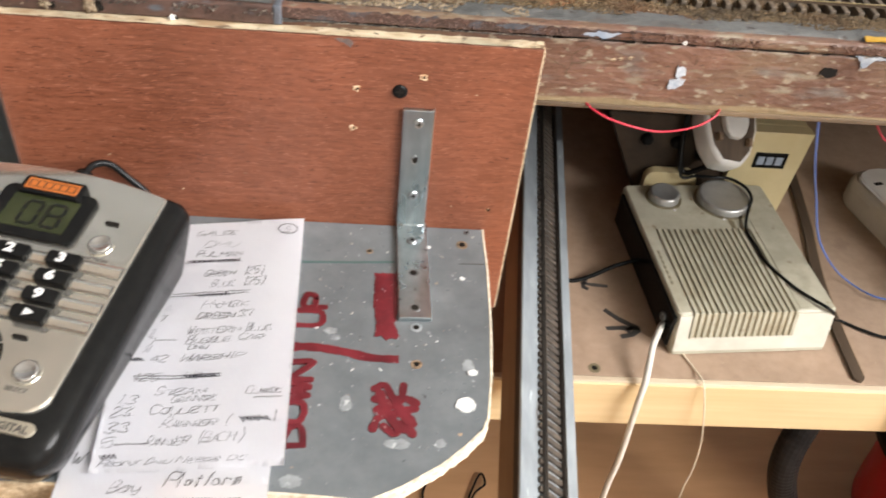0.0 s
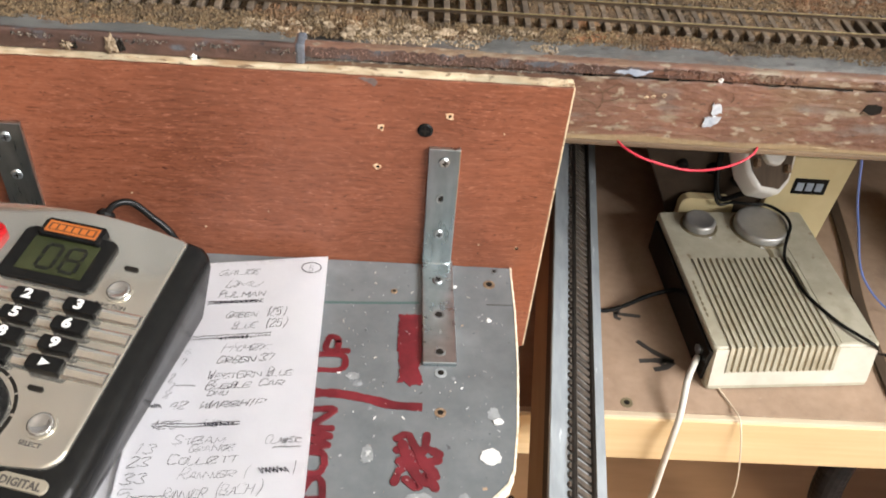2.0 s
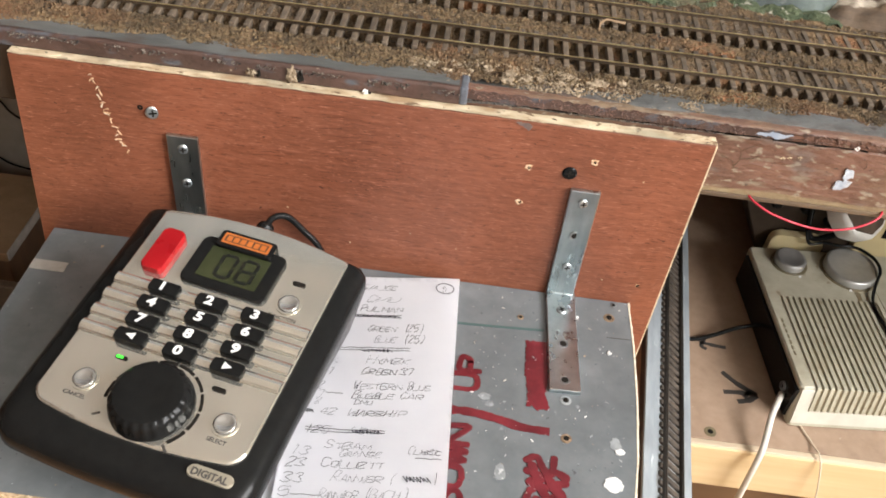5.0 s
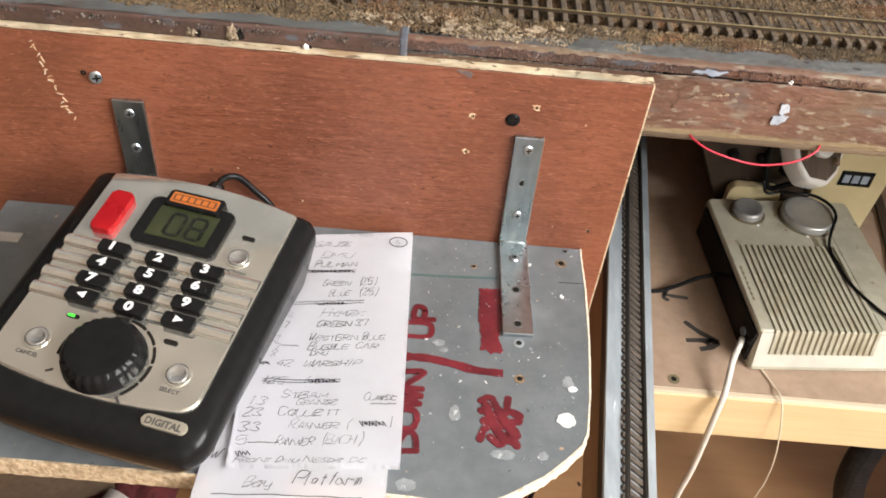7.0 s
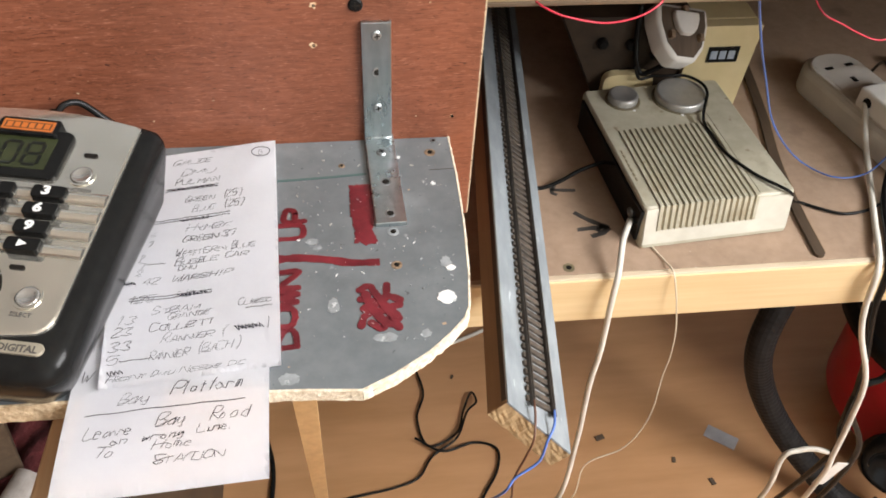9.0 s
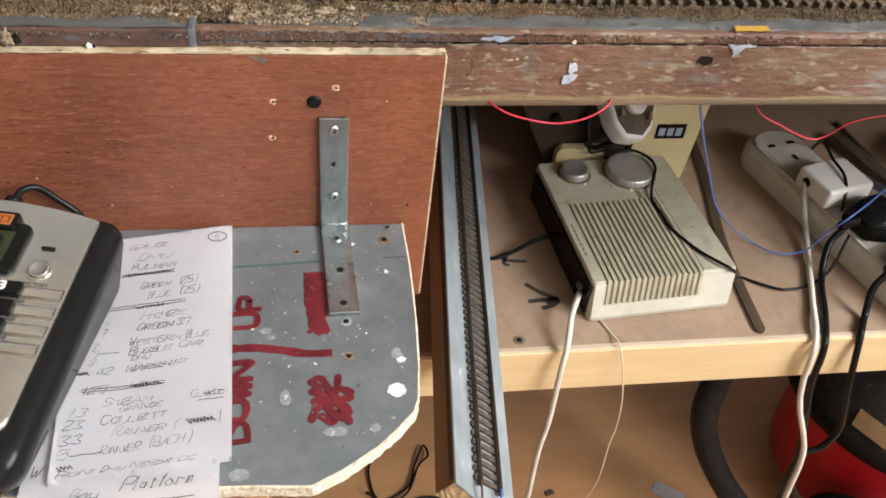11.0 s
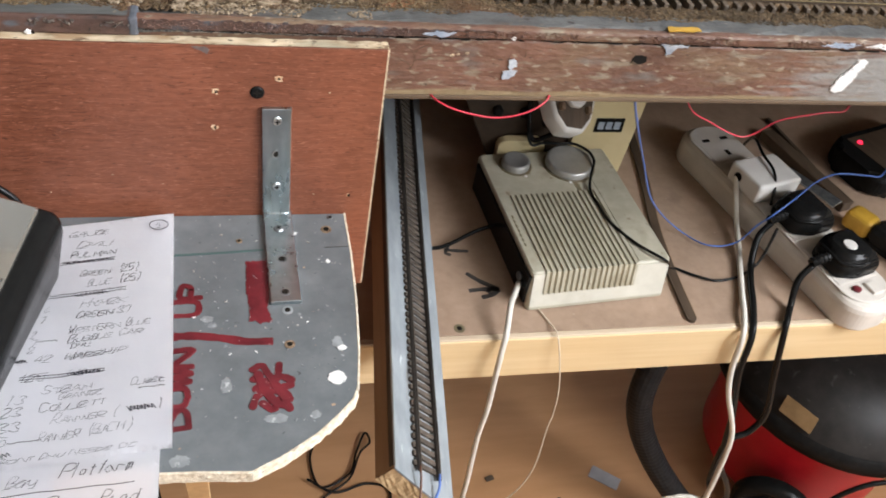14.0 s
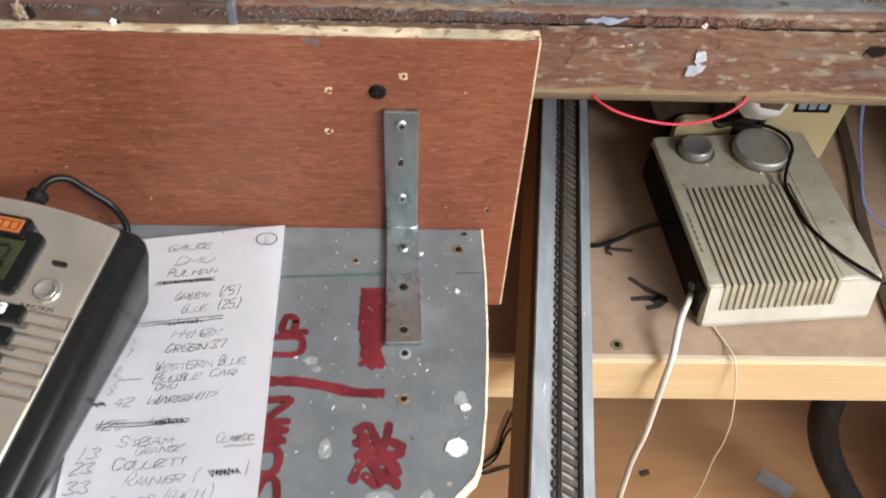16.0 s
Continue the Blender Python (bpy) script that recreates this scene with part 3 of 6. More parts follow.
# ---- the layout: beam, deck, edge strips ----
layout = thing("model_railway_baseboard", "wooden model railway baseboard with a worn brown painted front beam", "baseboard", at(0, 0, 0))
part("front_beam", box(-0.95, -0.2672, FACE, FACE + 0.034, 0.7755, 0.8078, 0.0012), BROWNMETAL, layout, "dark brown stretch of the beam")
part("front_beam", box(-0.267, 1.25, FACE, FACE + 0.034, 0.7755, 0.8078, 0.0012), BEAM, layout)
part("raw_edge", box(-0.267, 1.25, FACE - 0.0006, FACE + 0.03, 0.7738, 0.7763, 0.0006), BEAM_RAW, layout, "bare timber lower edge of the beam")
part("deck_edge", box(-0.95, 1.25, FACE - 0.001, FACE + 0.005, 0.8082, 0.8138, 0.0015), BEAM, layout)


def blotch(points, m, lift=0.0004, ragged=0.0005, step=0.0011, seed=1):
    """A painted patch with a ragged outline, on the plane of m."""
    rng = random.Random(seed)
    pts = []
    for (xa, ya), (xb, yb) in zip(points, points[1:] + points[:1]):
        k = max(1, int(math.hypot(xb - xa, yb - ya) / step))
        for i in range(k):
            pts.append((xa + (xb - xa) * i / k + rng.uniform(-ragged, ragged), ya + (yb - ya) * i / k + rng.uniform(-ragged, ragged)))
    return prism(pts, 0, lift, m=m)


def sheet(x0, x1, y0, y1, nx, ny, height, m=None):
    own = bmesh.new()
    v = [[own.verts.new((x0 + (x1 - x0) * i / nx, y0 + (y1 - y0) * j / ny, height(x0 + (x1 - x0) * i / nx, y0 + (y1 - y0) * j / ny))) for j in range(ny + 1)] for i in range(nx + 1)]
    for i in range(nx):
        for j in range(ny):
            own.faces.new((v[i][j], v[i + 1][j], v[i + 1][j + 1], v[i][j + 1]))
    return own


def rough(x, y, f, a):
    return a * noise.noise((x * f, y * f, 3.1))


def clamp(v):
    return min(1.0, max(0.0, v))


TRACKS = (0.0518, 0.0955)        # middle of each track


def ground(x, y):
    bed = DECK + 0.0042 + rough(x, y, 26, 0.0014) + rough(x, y, 150, 0.0012)
    for k, c in enumerate(TRACKS):
        d = y - c
        inside = clamp((abs(d) - 0.0152) / 0.0022)
        n1, n2 = noise.noise((x * 13, 4.0 + k * 3, 7.0)), noise.noise((x * 8, 9.0 + k * 5, 2.0))
        more = 0.2 * k + 0.4 * clamp((x - 0.02) * 9)
        fill = clamp((n1 + 0.08 + more) * 3.5) if abs(d) < 0.0085 else clamp((n2 - 0.22 + 0.7 * more) * 3.5) if d < 0 else clamp((n2 + 0.45) * 3)
        bed = bed * inside + (DECK + 0.0003 + 0.0040 * fill + rough(x, y, 220, 0.0007)) * (1 - inside)
    if y > 0.118:
        bed += (min(y, 0.23) - 0.118) * 0.30 * (0.6 + 0.5 * noise.noise((x * 9, 0, 1)))
    return bed


part("ground", sheet(-0.50, 0.60, FACE + 0.010, 0.30, 460, 190, ground), GROUND, layout, "brown ballasted ground cover", smooth=True)
part("board", box(-0.95, 1.25, FACE + 0.036, 0.62, 0.780, DECK - 0.0030, 0), BEAM, layout)


def edge_strip(x, y):
    return DECK + 0.0058 - 0.0030 * clamp((-0.035 - x) / 0.03) + rough(x, y, 30, 0.0014) + rough(x, y, 120, 0.0008) - max(0, (FACE + 0.0035 - y)) * 0.9


part("painted_edge", sheet(-0.62, 0.95, FACE - 0.001, FACE + 0.0145, 420, 8, edge_strip), EDGE_GREY, layout, "slate-grey painted edge strip", smooth=True)
bm = box(-0.60, -0.0725, 0.0046, FACE + 0.009, 0.8053, 0.8142, 0.0012)
for x0, d in ((-0.30, 0.005), (-0.40, 0.004)):
    box(x0, x0 + d, 0.0040, 0.009, 0.8060, 0.8132, 0.0006, bm=bm)
part("wall_strip", bm, DARKWALL, layout, "strip of dark brown embossed card")
part("strip_top", sheet(-0.60, -0.0763, 0.0058, FACE + 0.0092, 300, 6, lambda x, y: 0.8146 + rough(x, y, 90, 0.0006)), STRIP_GREY, layout, "slate-grey paint on top of the strip", smooth=True)


def lump(x, y, z, a, b, c, seed):
    """A broken bit of filler: an uneven pebble."""
    own = bmesh.new()
    bmesh.ops.create_icosphere(own, subdivisions=3, radius=1)
    for v in own.verts:
        k = 1 + 0.75 * noise.noise(v.co * 1.6 + Vector((seed, 0, 0))) + 0.40 * noise.noise(v.co * 4 + Vector((0, seed, 0)))
        v.co = Vector((x + v.co.x * a * k, y + v.co.y * b * k, z + v.co.z * c * k))
    return own


for k, (x, z, w, h) in enumerate(((-0.1665, 0.8085, 0.0021, 0.0020), (-0.1490, 0.8096, 0.0027, 0.0036), (-0.1165, 0.8062, 0.0011, 0.0011))):
    part("filler_chip", lump(x, 0.0047, z, w, 0.0016, h, k + 2.0), WHITEPAINT if k == 2 else FILLER, layout, "broken chip of filler")
    part("hollow", lump(x + w * 1.5, 0.0047, z - h * 0.15, w * 0.6, 0.0007, h * 0.75, k + 5.0), DARKHOLE, layout, "dark hollow beside the chip")


def crumbs(spots, seed):
    """Many small angular grains, each (x, y, z, size), in one mesh."""
    rng = random.Random(seed)
    verts, faces = [], []
    for x, y, z, d in spots:
        b = len(verts)
        for e in ((1, 0, 0), (-1, 0, 0), (0, 1, 0), (0, -1, 0), (0, 0, 0.8), (0, 0, -0.8)):
            q = d * rng.uniform(0.6, 1.3)
            verts.append((x + e[0] * q, y + e[1] * q, z + e[2] * q))
        for f in ((0, 2, 4), (2, 1, 4), (1, 3, 4), (3, 0, 4), (2, 0, 5), (1, 2, 5), (3, 1, 5), (0, 3, 5)):
            faces.append((b + f[0], b + f[1], b + f[2]))
    me = bpy.data.meshes.new("crumbs")
    me.from_pydata(verts, [], faces)
    return me


rng = random.Random(77)
spots = []
for i in range(900):
    x = rng.uniform(-0.45, -0.076)
    if noise.noise((x * 70, 0, 4.0)) > -0.12:
        spots.append((x, 0.0044, 0.8126 - abs(rng.gauss(0, 0.0012)), rng.uniform(0.0003, 0.0008)))
for i in range(500):
    spots.append((rng.uniform(-0.072, 0.04), rng.uniform(0.0050, FACE - 0.001), 0.8080, rng.uniform(0.0002, 0.0006)))
tagged(linked("ballast_crumbs", crumbs(spots, 5), CRUMB), "loose crumbs of ballast stuck along the dark strip", "ballast", kind="stuff")
spots = []
for i in range(2600):
    x = rng.uniform(-0.10, 0.03)
    y = FACE + rng.uniform(0.004, 0.024)
    if noise.noise((x * 55, y * 80, 9.0)) > 0.05 - max(0, 0.25 - abs(x + 0.045) * 8):
        spots.append((x, y, max(edge_strip(x, y) if y < FACE + 0.0145 else 0, ground(x, y) if y > FACE + 0.012 else 0) + 0.0002, rng.uniform(0.0003, 0.0009)))
tagged(linked("filler_crumbs", crumbs(spots, 6), FILLER), "pale crumbs of filler among the ballast at the deck edge", "ballast", kind="stuff")
rng = random.Random(14)
for i in range(26):
    x, y, d = rng.gauss(-0.045, 0.026), FACE + rng.uniform(0.008, 0.021), rng.uniform(0.0010, 0.0024)
    part("filler_lump", lump(x, y, ground(x, y) + d * 0.3, d * 1.4, d, d * 0.8, i * 3.1), FILLER, layout, "broken lump of tan filler")
spots = []
for i in range(2600):
    x = rng.uniform(-0.07, 0.42)
    if noise.noise((x * 24, 0, 6.0)) > -0.25:
        spots.append((x, FACE - 0.0012, rng.uniform(0.8090, 0.8132), rng.uniform(0.0002, 0.0006)))
tagged(linked("edge_crumbs", crumbs(spots, 8), BROWNCRUMB), "brown painted crumbs along the deck edge", "ballast", kind="stuff")
spots = []
for i in range(5200):
    x, q = rng.uniform(-0.30, -0.076), rng.random()
    if q ** 1.4 + 0.55 * noise.noise((x * 45, 1.0, 3.0)) + 0.25 * noise.noise((x * 160, 4.0, 1.0)) > 0.52:
        spots.append((x, FACE + 0.0005 + 0.0088 * q, 0.8147, rng.uniform(0.0003, 0.0008)))
tagged(linked("spilt_ballast", crumbs(spots, 17), GRAIN), "tan ballast grains spilt over the grey strip", "ballast", kind="stuff")
part("strip_end", box(-0.0760, -0.0722, 0.0042, FACE + 0.0092, 0.8056, 0.8144, 0.001), EDGE_BLUE, layout, "strip end daubed slate blue")
ONFRONT = at(0, FACE, 0, 90, 0, 0)
for x, z, r in ((0.165, 0.799, 0.0038), (0.331, 0.797, 0.0012)):
    hole = part("ragged_hole", blotch([(x - r, z - r * 0.5), (x - r * 0.8, z + r * 0.7), (x + r, z + r * 0.6), (x + r * 1.1, z - r * 0.4), (x + r * 0.2, z - r * 0.7)], ONFRONT, 0.0003, r * 0.10, 0.0012, 8), DARKHOLE, layout, "ragged dark hole in the beam")
    part("torn_rim", blotch([(x - r * 1.2, z - r * 0.55), (x - r * 0.9, z - r * 0.1), (x - r * 0.5, z - r * 0.45), (x + r * 0.1, z - r * 0.75)], ONFRONT, 0.0005, r * 0.06, 0.0012, 2), BEAM_RAW, hole)


ONFACE = at(0, FACE, 0, 90, 0, 0)
for k, pts in enumerate(([(0.0972, 0.7978), (0.1010, 0.7972), (0.1022, 0.7935), (0.0985, 0.7925)], [(0.0958, 0.7905), (0.0995, 0.7922), (0.1020, 0.7915), (0.1012, 0.7880), (0.0978, 0.7866), (0.0950, 0.7868)],
                         [(0.2955, 0.8020), (0.2928, 0.7955), (0.2908, 0.7890), (0.2882, 0.7836), (0.2842, 0.7820), (0.2810, 0.7840), (0.2816, 0.7895), (0.2848, 0.7950), (0.2882, 0.7990), (0.2894, 0.8025)],
                         [(0.1735, 0.8078), (0.1800, 0.8084), (0.1895, 0.8082), (0.1890, 0.8066), (0.1818, 0.8062), (0.1808, 0.8030), (0.1782, 0.8022), (0.1768, 0.8062)])):
    part("paint_drip", blotch(pts, ONFACE, 0.0008, 0.0006, seed=k + 2), WHITEPAINT if k == 2 else DRIP, layout, "dried white paint drip")
ONEDGE = at(0, FACE - 0.001, 0, 90, 0, 0)
part("dark_stain", blotch([(-0.0715, 0.8090), (-0.0715, 0.8134), (-0.02, 0.8135), (0.03, 0.8132), (0.09, 0.8126), (0.05, 0.8108), (0.085, 0.8096), (0.02, 0.8088)], ONEDGE, 0.0002, 0.0007, 0.0016, 3), DARKWALL, layout, "dark brown stain along the edge")
rng = random.Random(31)
x = -0.07
while x < 0.33:
    d = rng.uniform(0.008, 0.03)
    part("crack", ribbon([(x + d * i / 5, 0.8080 + rng.uniform(-0.0005, 0.0004)) for i in range(6)], rng.uniform(0.0004, 0.0011), 0.0003, ONFACE, seed=4), DARKHOLE, layout)
    x += d * rng.uniform(0.8, 1.5)
for pts in (((0.046, 0.8035), (0.050, 0.8000), (0.051, 0.7950), (0.049, 0.7905)), ((0.0505, 0.8000), (0.0545, 0.8030), (0.0575, 0.8045)), ((0.051, 0.7960), (0.0560, 0.7965), (0.0590, 0.7985)), ((0.0425, 0.7965), (0.0480, 0.7940), (0.0500, 0.7900)), ((0.1045, 0.8030), (0.1055, 0.8005), (0.1048, 0.7985))):
    part("crack", ribbon(pts, 0.0002, 0.0002, ONFACE, seed=6), BEAM_RAW, layout)
for x, z in ((0.0690, 0.7985), (0.0718, 0.7992), (0.0762, 0.8000)):
    h = part("splintered_hole", blotch([(x - 0.0012, z), (x, z + 0.0010), (x + 0.0012, z + 0.0004), (x + 0.0002, z - 0.0008)], ONFACE, 0.0003, 0.0003, 0.001, int(x * 9000)), PLY_EDGE, layout)
    part("hole_core", blotch([(x - 0.0005, z), (x, z + 0.0004), (x + 0.0005, z), (x, z - 0.0003)], ONFACE, 0.0004, 0.0001, 0.001, 3), DARKHOLE, h)
for k, (x0, x1, z, mt) in enumerate(((0.053, 0.069, 0.8108, BLUEPAINT), (0.262, 0.285, 0.8112, BLUEPAINT), (0.288, 0.31, 0.8112, WHITEPAINT), (0.096, 0.099, 0.8094, WHITEPAINT), (0.016, 0.030, 0.8118, EDGE_BLUE))):
    part("paint_patch", blotch([(x0, z - 0.0004), (x0 + (x1 - x0) * 0.4, z + 0.0016), (x1, z + 0.0006), (x0 + (x1 - x0) * 0.7, z - 0.0016)], ONEDGE, 0.0004, 0.0006, 0.0014, k + 9), mt, layout, "smear of pale paint")
part("paint_patch", blotch([(0.1760, 0.0006), (0.1935, 0.0009), (0.1930, 0.0048), (0.1765, 0.0044)], at(0, FACE, 0.8149), 0.0006, 0.0005, 0.002, 4), YELLOW, layout, "yellow paint patch")

# added sheet: the wall's shade under the layout is put into its colour
part("shaded_wall_sheet", box(-0.95, -0.03, 0.612, 0.624, 0.10, 0.788, 0.001), SHADEDWALL, layout, "added grey-beige sheet standing in for the shaded wall below")

# ---- tracks on the layout ----
SLEEPER_ME = bpy.data.meshes.new("sleeper")
SLEEPER_DARK_ME = bpy.data.meshes.new("sleeper")
for me, hw, hl, lo in ((SLEEPER_ME, 0.00135, 0.0148, -0.0028), (SLEEPER_DARK_ME, 0.0016, 0.0104, 0.0)):
    bm = box(-hw, hw, -hl, hl, lo, 0.0021, 0.0003, 1)
    bm.to_mesh(me)
    bm.free()


def rail(x0, x1, y, z, m=None):
    bm = box(x0, x1, y - 0.0007, y + 0.0007, z, z + 0.0003, 0, m=m)
    return box(x0, x1, y - 0.0003, y + 0.0003, z + 0.0002, z + 0.0012, 0, m=m, bm=bm)


def track(label, m, x0, x1, pitch, mats, sleeper_me, rail_mats):
    tr = thing("railway_track", label, "track", m, group="model railway tracks")
    for y in (-0.00825, 0.00825):
        r = part("rail", rail(x0, x1, y, 0.0021), rail_mats[1], tr)
        part("railhead", box(x0, x1, y - 0.0003, y + 0.0003, 0.0032, 0.0036, 0), rail_mats[0], r, "bright worn rail top")
    k = int((x1 - x0) / pitch)
    for i in range(k):
        o = linked("sleeper", sleeper_me, mats, tr)
        o.location = (x0 + pitch * (i + 0.5), 0, 0)
        o.rotation_euler.z = random.uniform(-0.02, 0.02)
    return tr


track("straight model railway track with weathered brown sleepers", at(0, TRACKS[0], DECK + 0.0026, 0, 0, 0.35), -0.46, 0.50, 0.0070, SLEEPER, SLEEPER_ME, (RAIL, RAIL_SIDE))
track("straight model railway track with weathered brown sleepers", at(0, TRACKS[1], DECK + 0.0026, 0, 0, -0.1), -0.40, 0.50, 0.0070, SLEEPER, SLEEPER_ME, (RAIL, RAIL_SIDE))

# ballast: grains too many to count
rng = np.random.default_rng(4)
verts, faces = [], []
for i in range(42000):
    x = rng.uniform(-0.32, 0.40)
    y = rng.choice([rng.uniform(FACE + (0.0085 if x < 0.0 else 0.012) + 0.006 * noise.noise((x * 40, 0, 2.0)), 0.040), rng.uniform(0.066, 0.083), rng.uniform(0.108, 0.124), rng.uniform(0.040, 0.066), rng.uniform(0.083, 0.108)], p=[0.50, 0.24, 0.08, 0.11, 0.07])
    s = rng.uniform(0.00028, 0.0008)
    if i < 260:
        x, y, s = rng.uniform(-0.095, 0.005), rng.uniform(FACE + 0.008, 0.034), rng.uniform(0.0005, 0.0014)
    z = (ground(x, y) if y > FACE + 0.0145 else max(ground(x, y), edge_strip(x, y))) + s * 0.3
    b = len(verts)
    for d in ((1, 0, 0), (-1, 0, 0), (0, 1, 0), (0, -1, 0), (0, 0, 0.8), (0, 0, -0.8)):
        q = rng.uniform(0.6, 1.3)
        verts.append((x + d[0] * s * q, y + d[1] * s * q, z + d[2] * s * q))
    for f in ((0, 2, 4), (2, 1, 4), (1, 3, 4), (3, 0, 4), (2, 0, 5), (1, 2, 5), (3, 1, 5), (0, 3, 5)):
        faces.append((b + f[0], b + f[1], b + f[2]))
me = bpy.data.meshes.new("ballast")
me.from_pydata(verts, [], faces)
tagged(linked("ballast", me, GRAIN), "loose tan and grey ballast grains beside the tracks", "ballast", kind="stuff")


tagged(part("bent_wire", tube([(-0.013, 0.0735, DECK + 0.0050), (-0.0125, 0.0780, DECK + 0.0065), (-0.0095, 0.0810, DECK + 0.0075), (-0.0050, 0.0815, DECK + 0.0070), (0.0, 0.0822, DECK + 0.0062)], 0.0006, 8), CARDBOARD, smooth=True), "bent end of tan wire lying between the tracks", "wire")

# scenery behind the tracks
def bank(x, y):
    return DECK + 0.003 + (y - 0.112) * (0.32 + 0.30 * noise.noise((x * 9, 2.0, 0))) + rough(x, y, 60, 0.005) + rough(x, y, 190, 0.0025)


tagged(part("scenic_bank", sheet(-0.5, 0.125, 0.112, 0.36, 200, 80, bank), GRASS, smooth=True), "model grass bank with scattered pale stones", "scenery")


def outcrop(x, y):
    k = max(0, 1 - ((x - 0.045) / 0.085) ** 2) * max(0, 1 - ((y - 0.195) / 0.072) ** 2)
    return DECK + 0.002 + 0.060 * k ** 0.6 + rough(x, y, 60, 0.007) + rough(x, y, 170, 0.003)


tagged(part("rock_outcrop", sheet(-0.045, 0.135, 0.123, 0.27, 90, 70, outcrop), ROCK, smooth=True), "slate grey and white painted plaster rock outcrop", "scenery")


def mound(x, y):
    k = max(0, 1 - ((x - 0.138) / 0.032) ** 2) * max(0, 1 - ((y - 0.160) / 0.045) ** 2)
    return DECK + 0.002 + 0.020 * k ** 0.5 + rough(x, y, 80, 0.004) + rough(x, y, 200, 0.002)


tagged(part("earth_mound", sheet(0.104, 0.1675, 0.114, 0.206, 50, 60, mound), EARTH, smooth=True), "brown and cream painted plaster mound by the platform", "scenery")
plat = thing("model_platform", "model station platform with pink brick face and cream top", "platform", at(0, 0, 0))
part("brick_face", box(0.168, 0.60, 0.1165, 0.1195, DECK + 0.001, 0.8222, 0.0002), BRICKPINK, plat)
part("platform_top", box(0.166, 0.60, 0.1155, 0.185, 0.8222, 0.8242, 0.0004), PLATTOP, plat)
part("platform_core", box(0.170, 0.60, 0.120, 0.184, DECK, 0.8222, 0), PLATTOP, plat)

# ---- ply panel ----
panel = thing("ply_panel", "red-brown plywood panel screwed upright to the layout", "panel", at(0, 0, 0))
bm = prism([(-0.2822, 0.6500), (0.0352, 0.6500), (0.0372, 0.8046), (-0.2722, 0.8046)], -0.0060, 0.0, 0.0003, 1, at(0, 0, 0, 90, 0, 0))
part("sheet", bm, PLY, panel)
bm = sheet(-0.2722, 0.0372, -0.0001, 0.0061, 260, 3, lambda x, y: 0.8053 + rough(x, y, 160, 0.0004))
part("top_edge", bm, PLY_EDGE, panel, "pale splintered sawn edge")
bm = prism([(0.0346, 0.6504), (0.0357, 0.6504), (0.0377, 0.8044), (0.0366, 0.8044)], -0.0058, 0.0, 0.0003, 1, at(0, 0, 0, 90, 0, 0))
part("side_edge", bm, PLY_EDGE, panel, "pale splintered sawn edge")
screw_head("black_screw", panel, at(-0.0222, 0, 0.7805, 90, 0, 0), 0.0034, True)
screw_head("screw", panel, at(-0.2112, 0, 0.7835, 90, 0, 20), 0.0033)
ONPLY = at(0, 0, 0, 90, 0, 0)
for k, (x, z) in enumerate(((-0.0408, 0.7808), (-0.0420, 0.7606), (-0.0125, 0.7882), (0.0238, 0.7175))):
    q = 0.5 if k == 3 else 1.0
    ring = [(x + q * (0.0022 if a % 2 else 0.0012) * math.cos(a * 0.7 + k), z + q * (0.0017 if a % 3 else 0.0010) * math.sin(a * 0.7 + k)) for a in range(9)]
    h = part("splintered_hole", blotch(ring, ONPLY, 0.0003, 0.0003, 0.002, k + 3), TORNWOOD, panel, "splintered empty screw hole")
    part("hole_core", turned([(0.00075, 0), (0.00075, 0.0005), (0.0004, 0.0004), (0, 0.0002)], 10, at(x + 0.0002, 0, z, 90, 0, 0)), DARKHOLE, h)
rng = random.Random(12)
for i in range(24):
    x, z = -0.2368 + 0.0102 * i / 23 + rng.uniform(-0.0011, 0.0011), 0.7990 - 0.0390 * i / 23 + rng.uniform(-0.001, 0.001)
    a = rng.uniform(-90, 70)
    r = rng.uniform(0.0006, 0.0017)
    dx, dz = r * math.cos(radians(a)), r * math.sin(radians(a))
    part("scratch", ribbon(((x - dx, z - dz), (x + dx * 0.2, z + dz * 0.4 + 0.0002), (x + dx, z + dz)), rng.uniform(0.0002, 0.0007), 0.0002, at(0, 0, 0, 90, 0, 0)), TORNWOOD if i % 3 else FRESH, panel)
part("screw_hole", turned([(0.0013, 0), (0.0013, 0.0003), (0.0007, 0.0002), (0, -0.0002)], 12, at(-0.2166, 0, 0.7855, 90, 0, 0)), DARKHOLE, panel)
rng = random.Random(58)
for i in range(8):
    x, z, d = rng.uniform(-0.245, 0.02), rng.uniform(0.715, 0.797), rng.uniform(0.0002, 0.0006)
    part("paint_fleck", blotch([(x - d, z), (x, z + d * 0.8), (x + d * 1.2, z + d * 0.3), (x + d * 0.2, z - d)], ONPLY, 0.0002, d * 0.25, 0.001, i), PLY_EDGE, panel)
part("paint_smudge", blotch([(-0.0505, 0.8036), (-0.0440, 0.8040), (-0.0425, 0.8028), (-0.0432, 0.8004), (-0.0452, 0.8010), (-0.0470, 0.8026)], ONPLY, 0.00015, 0.0006, 0.0012, 5), SMUDGE, panel, "grey paint smudge")

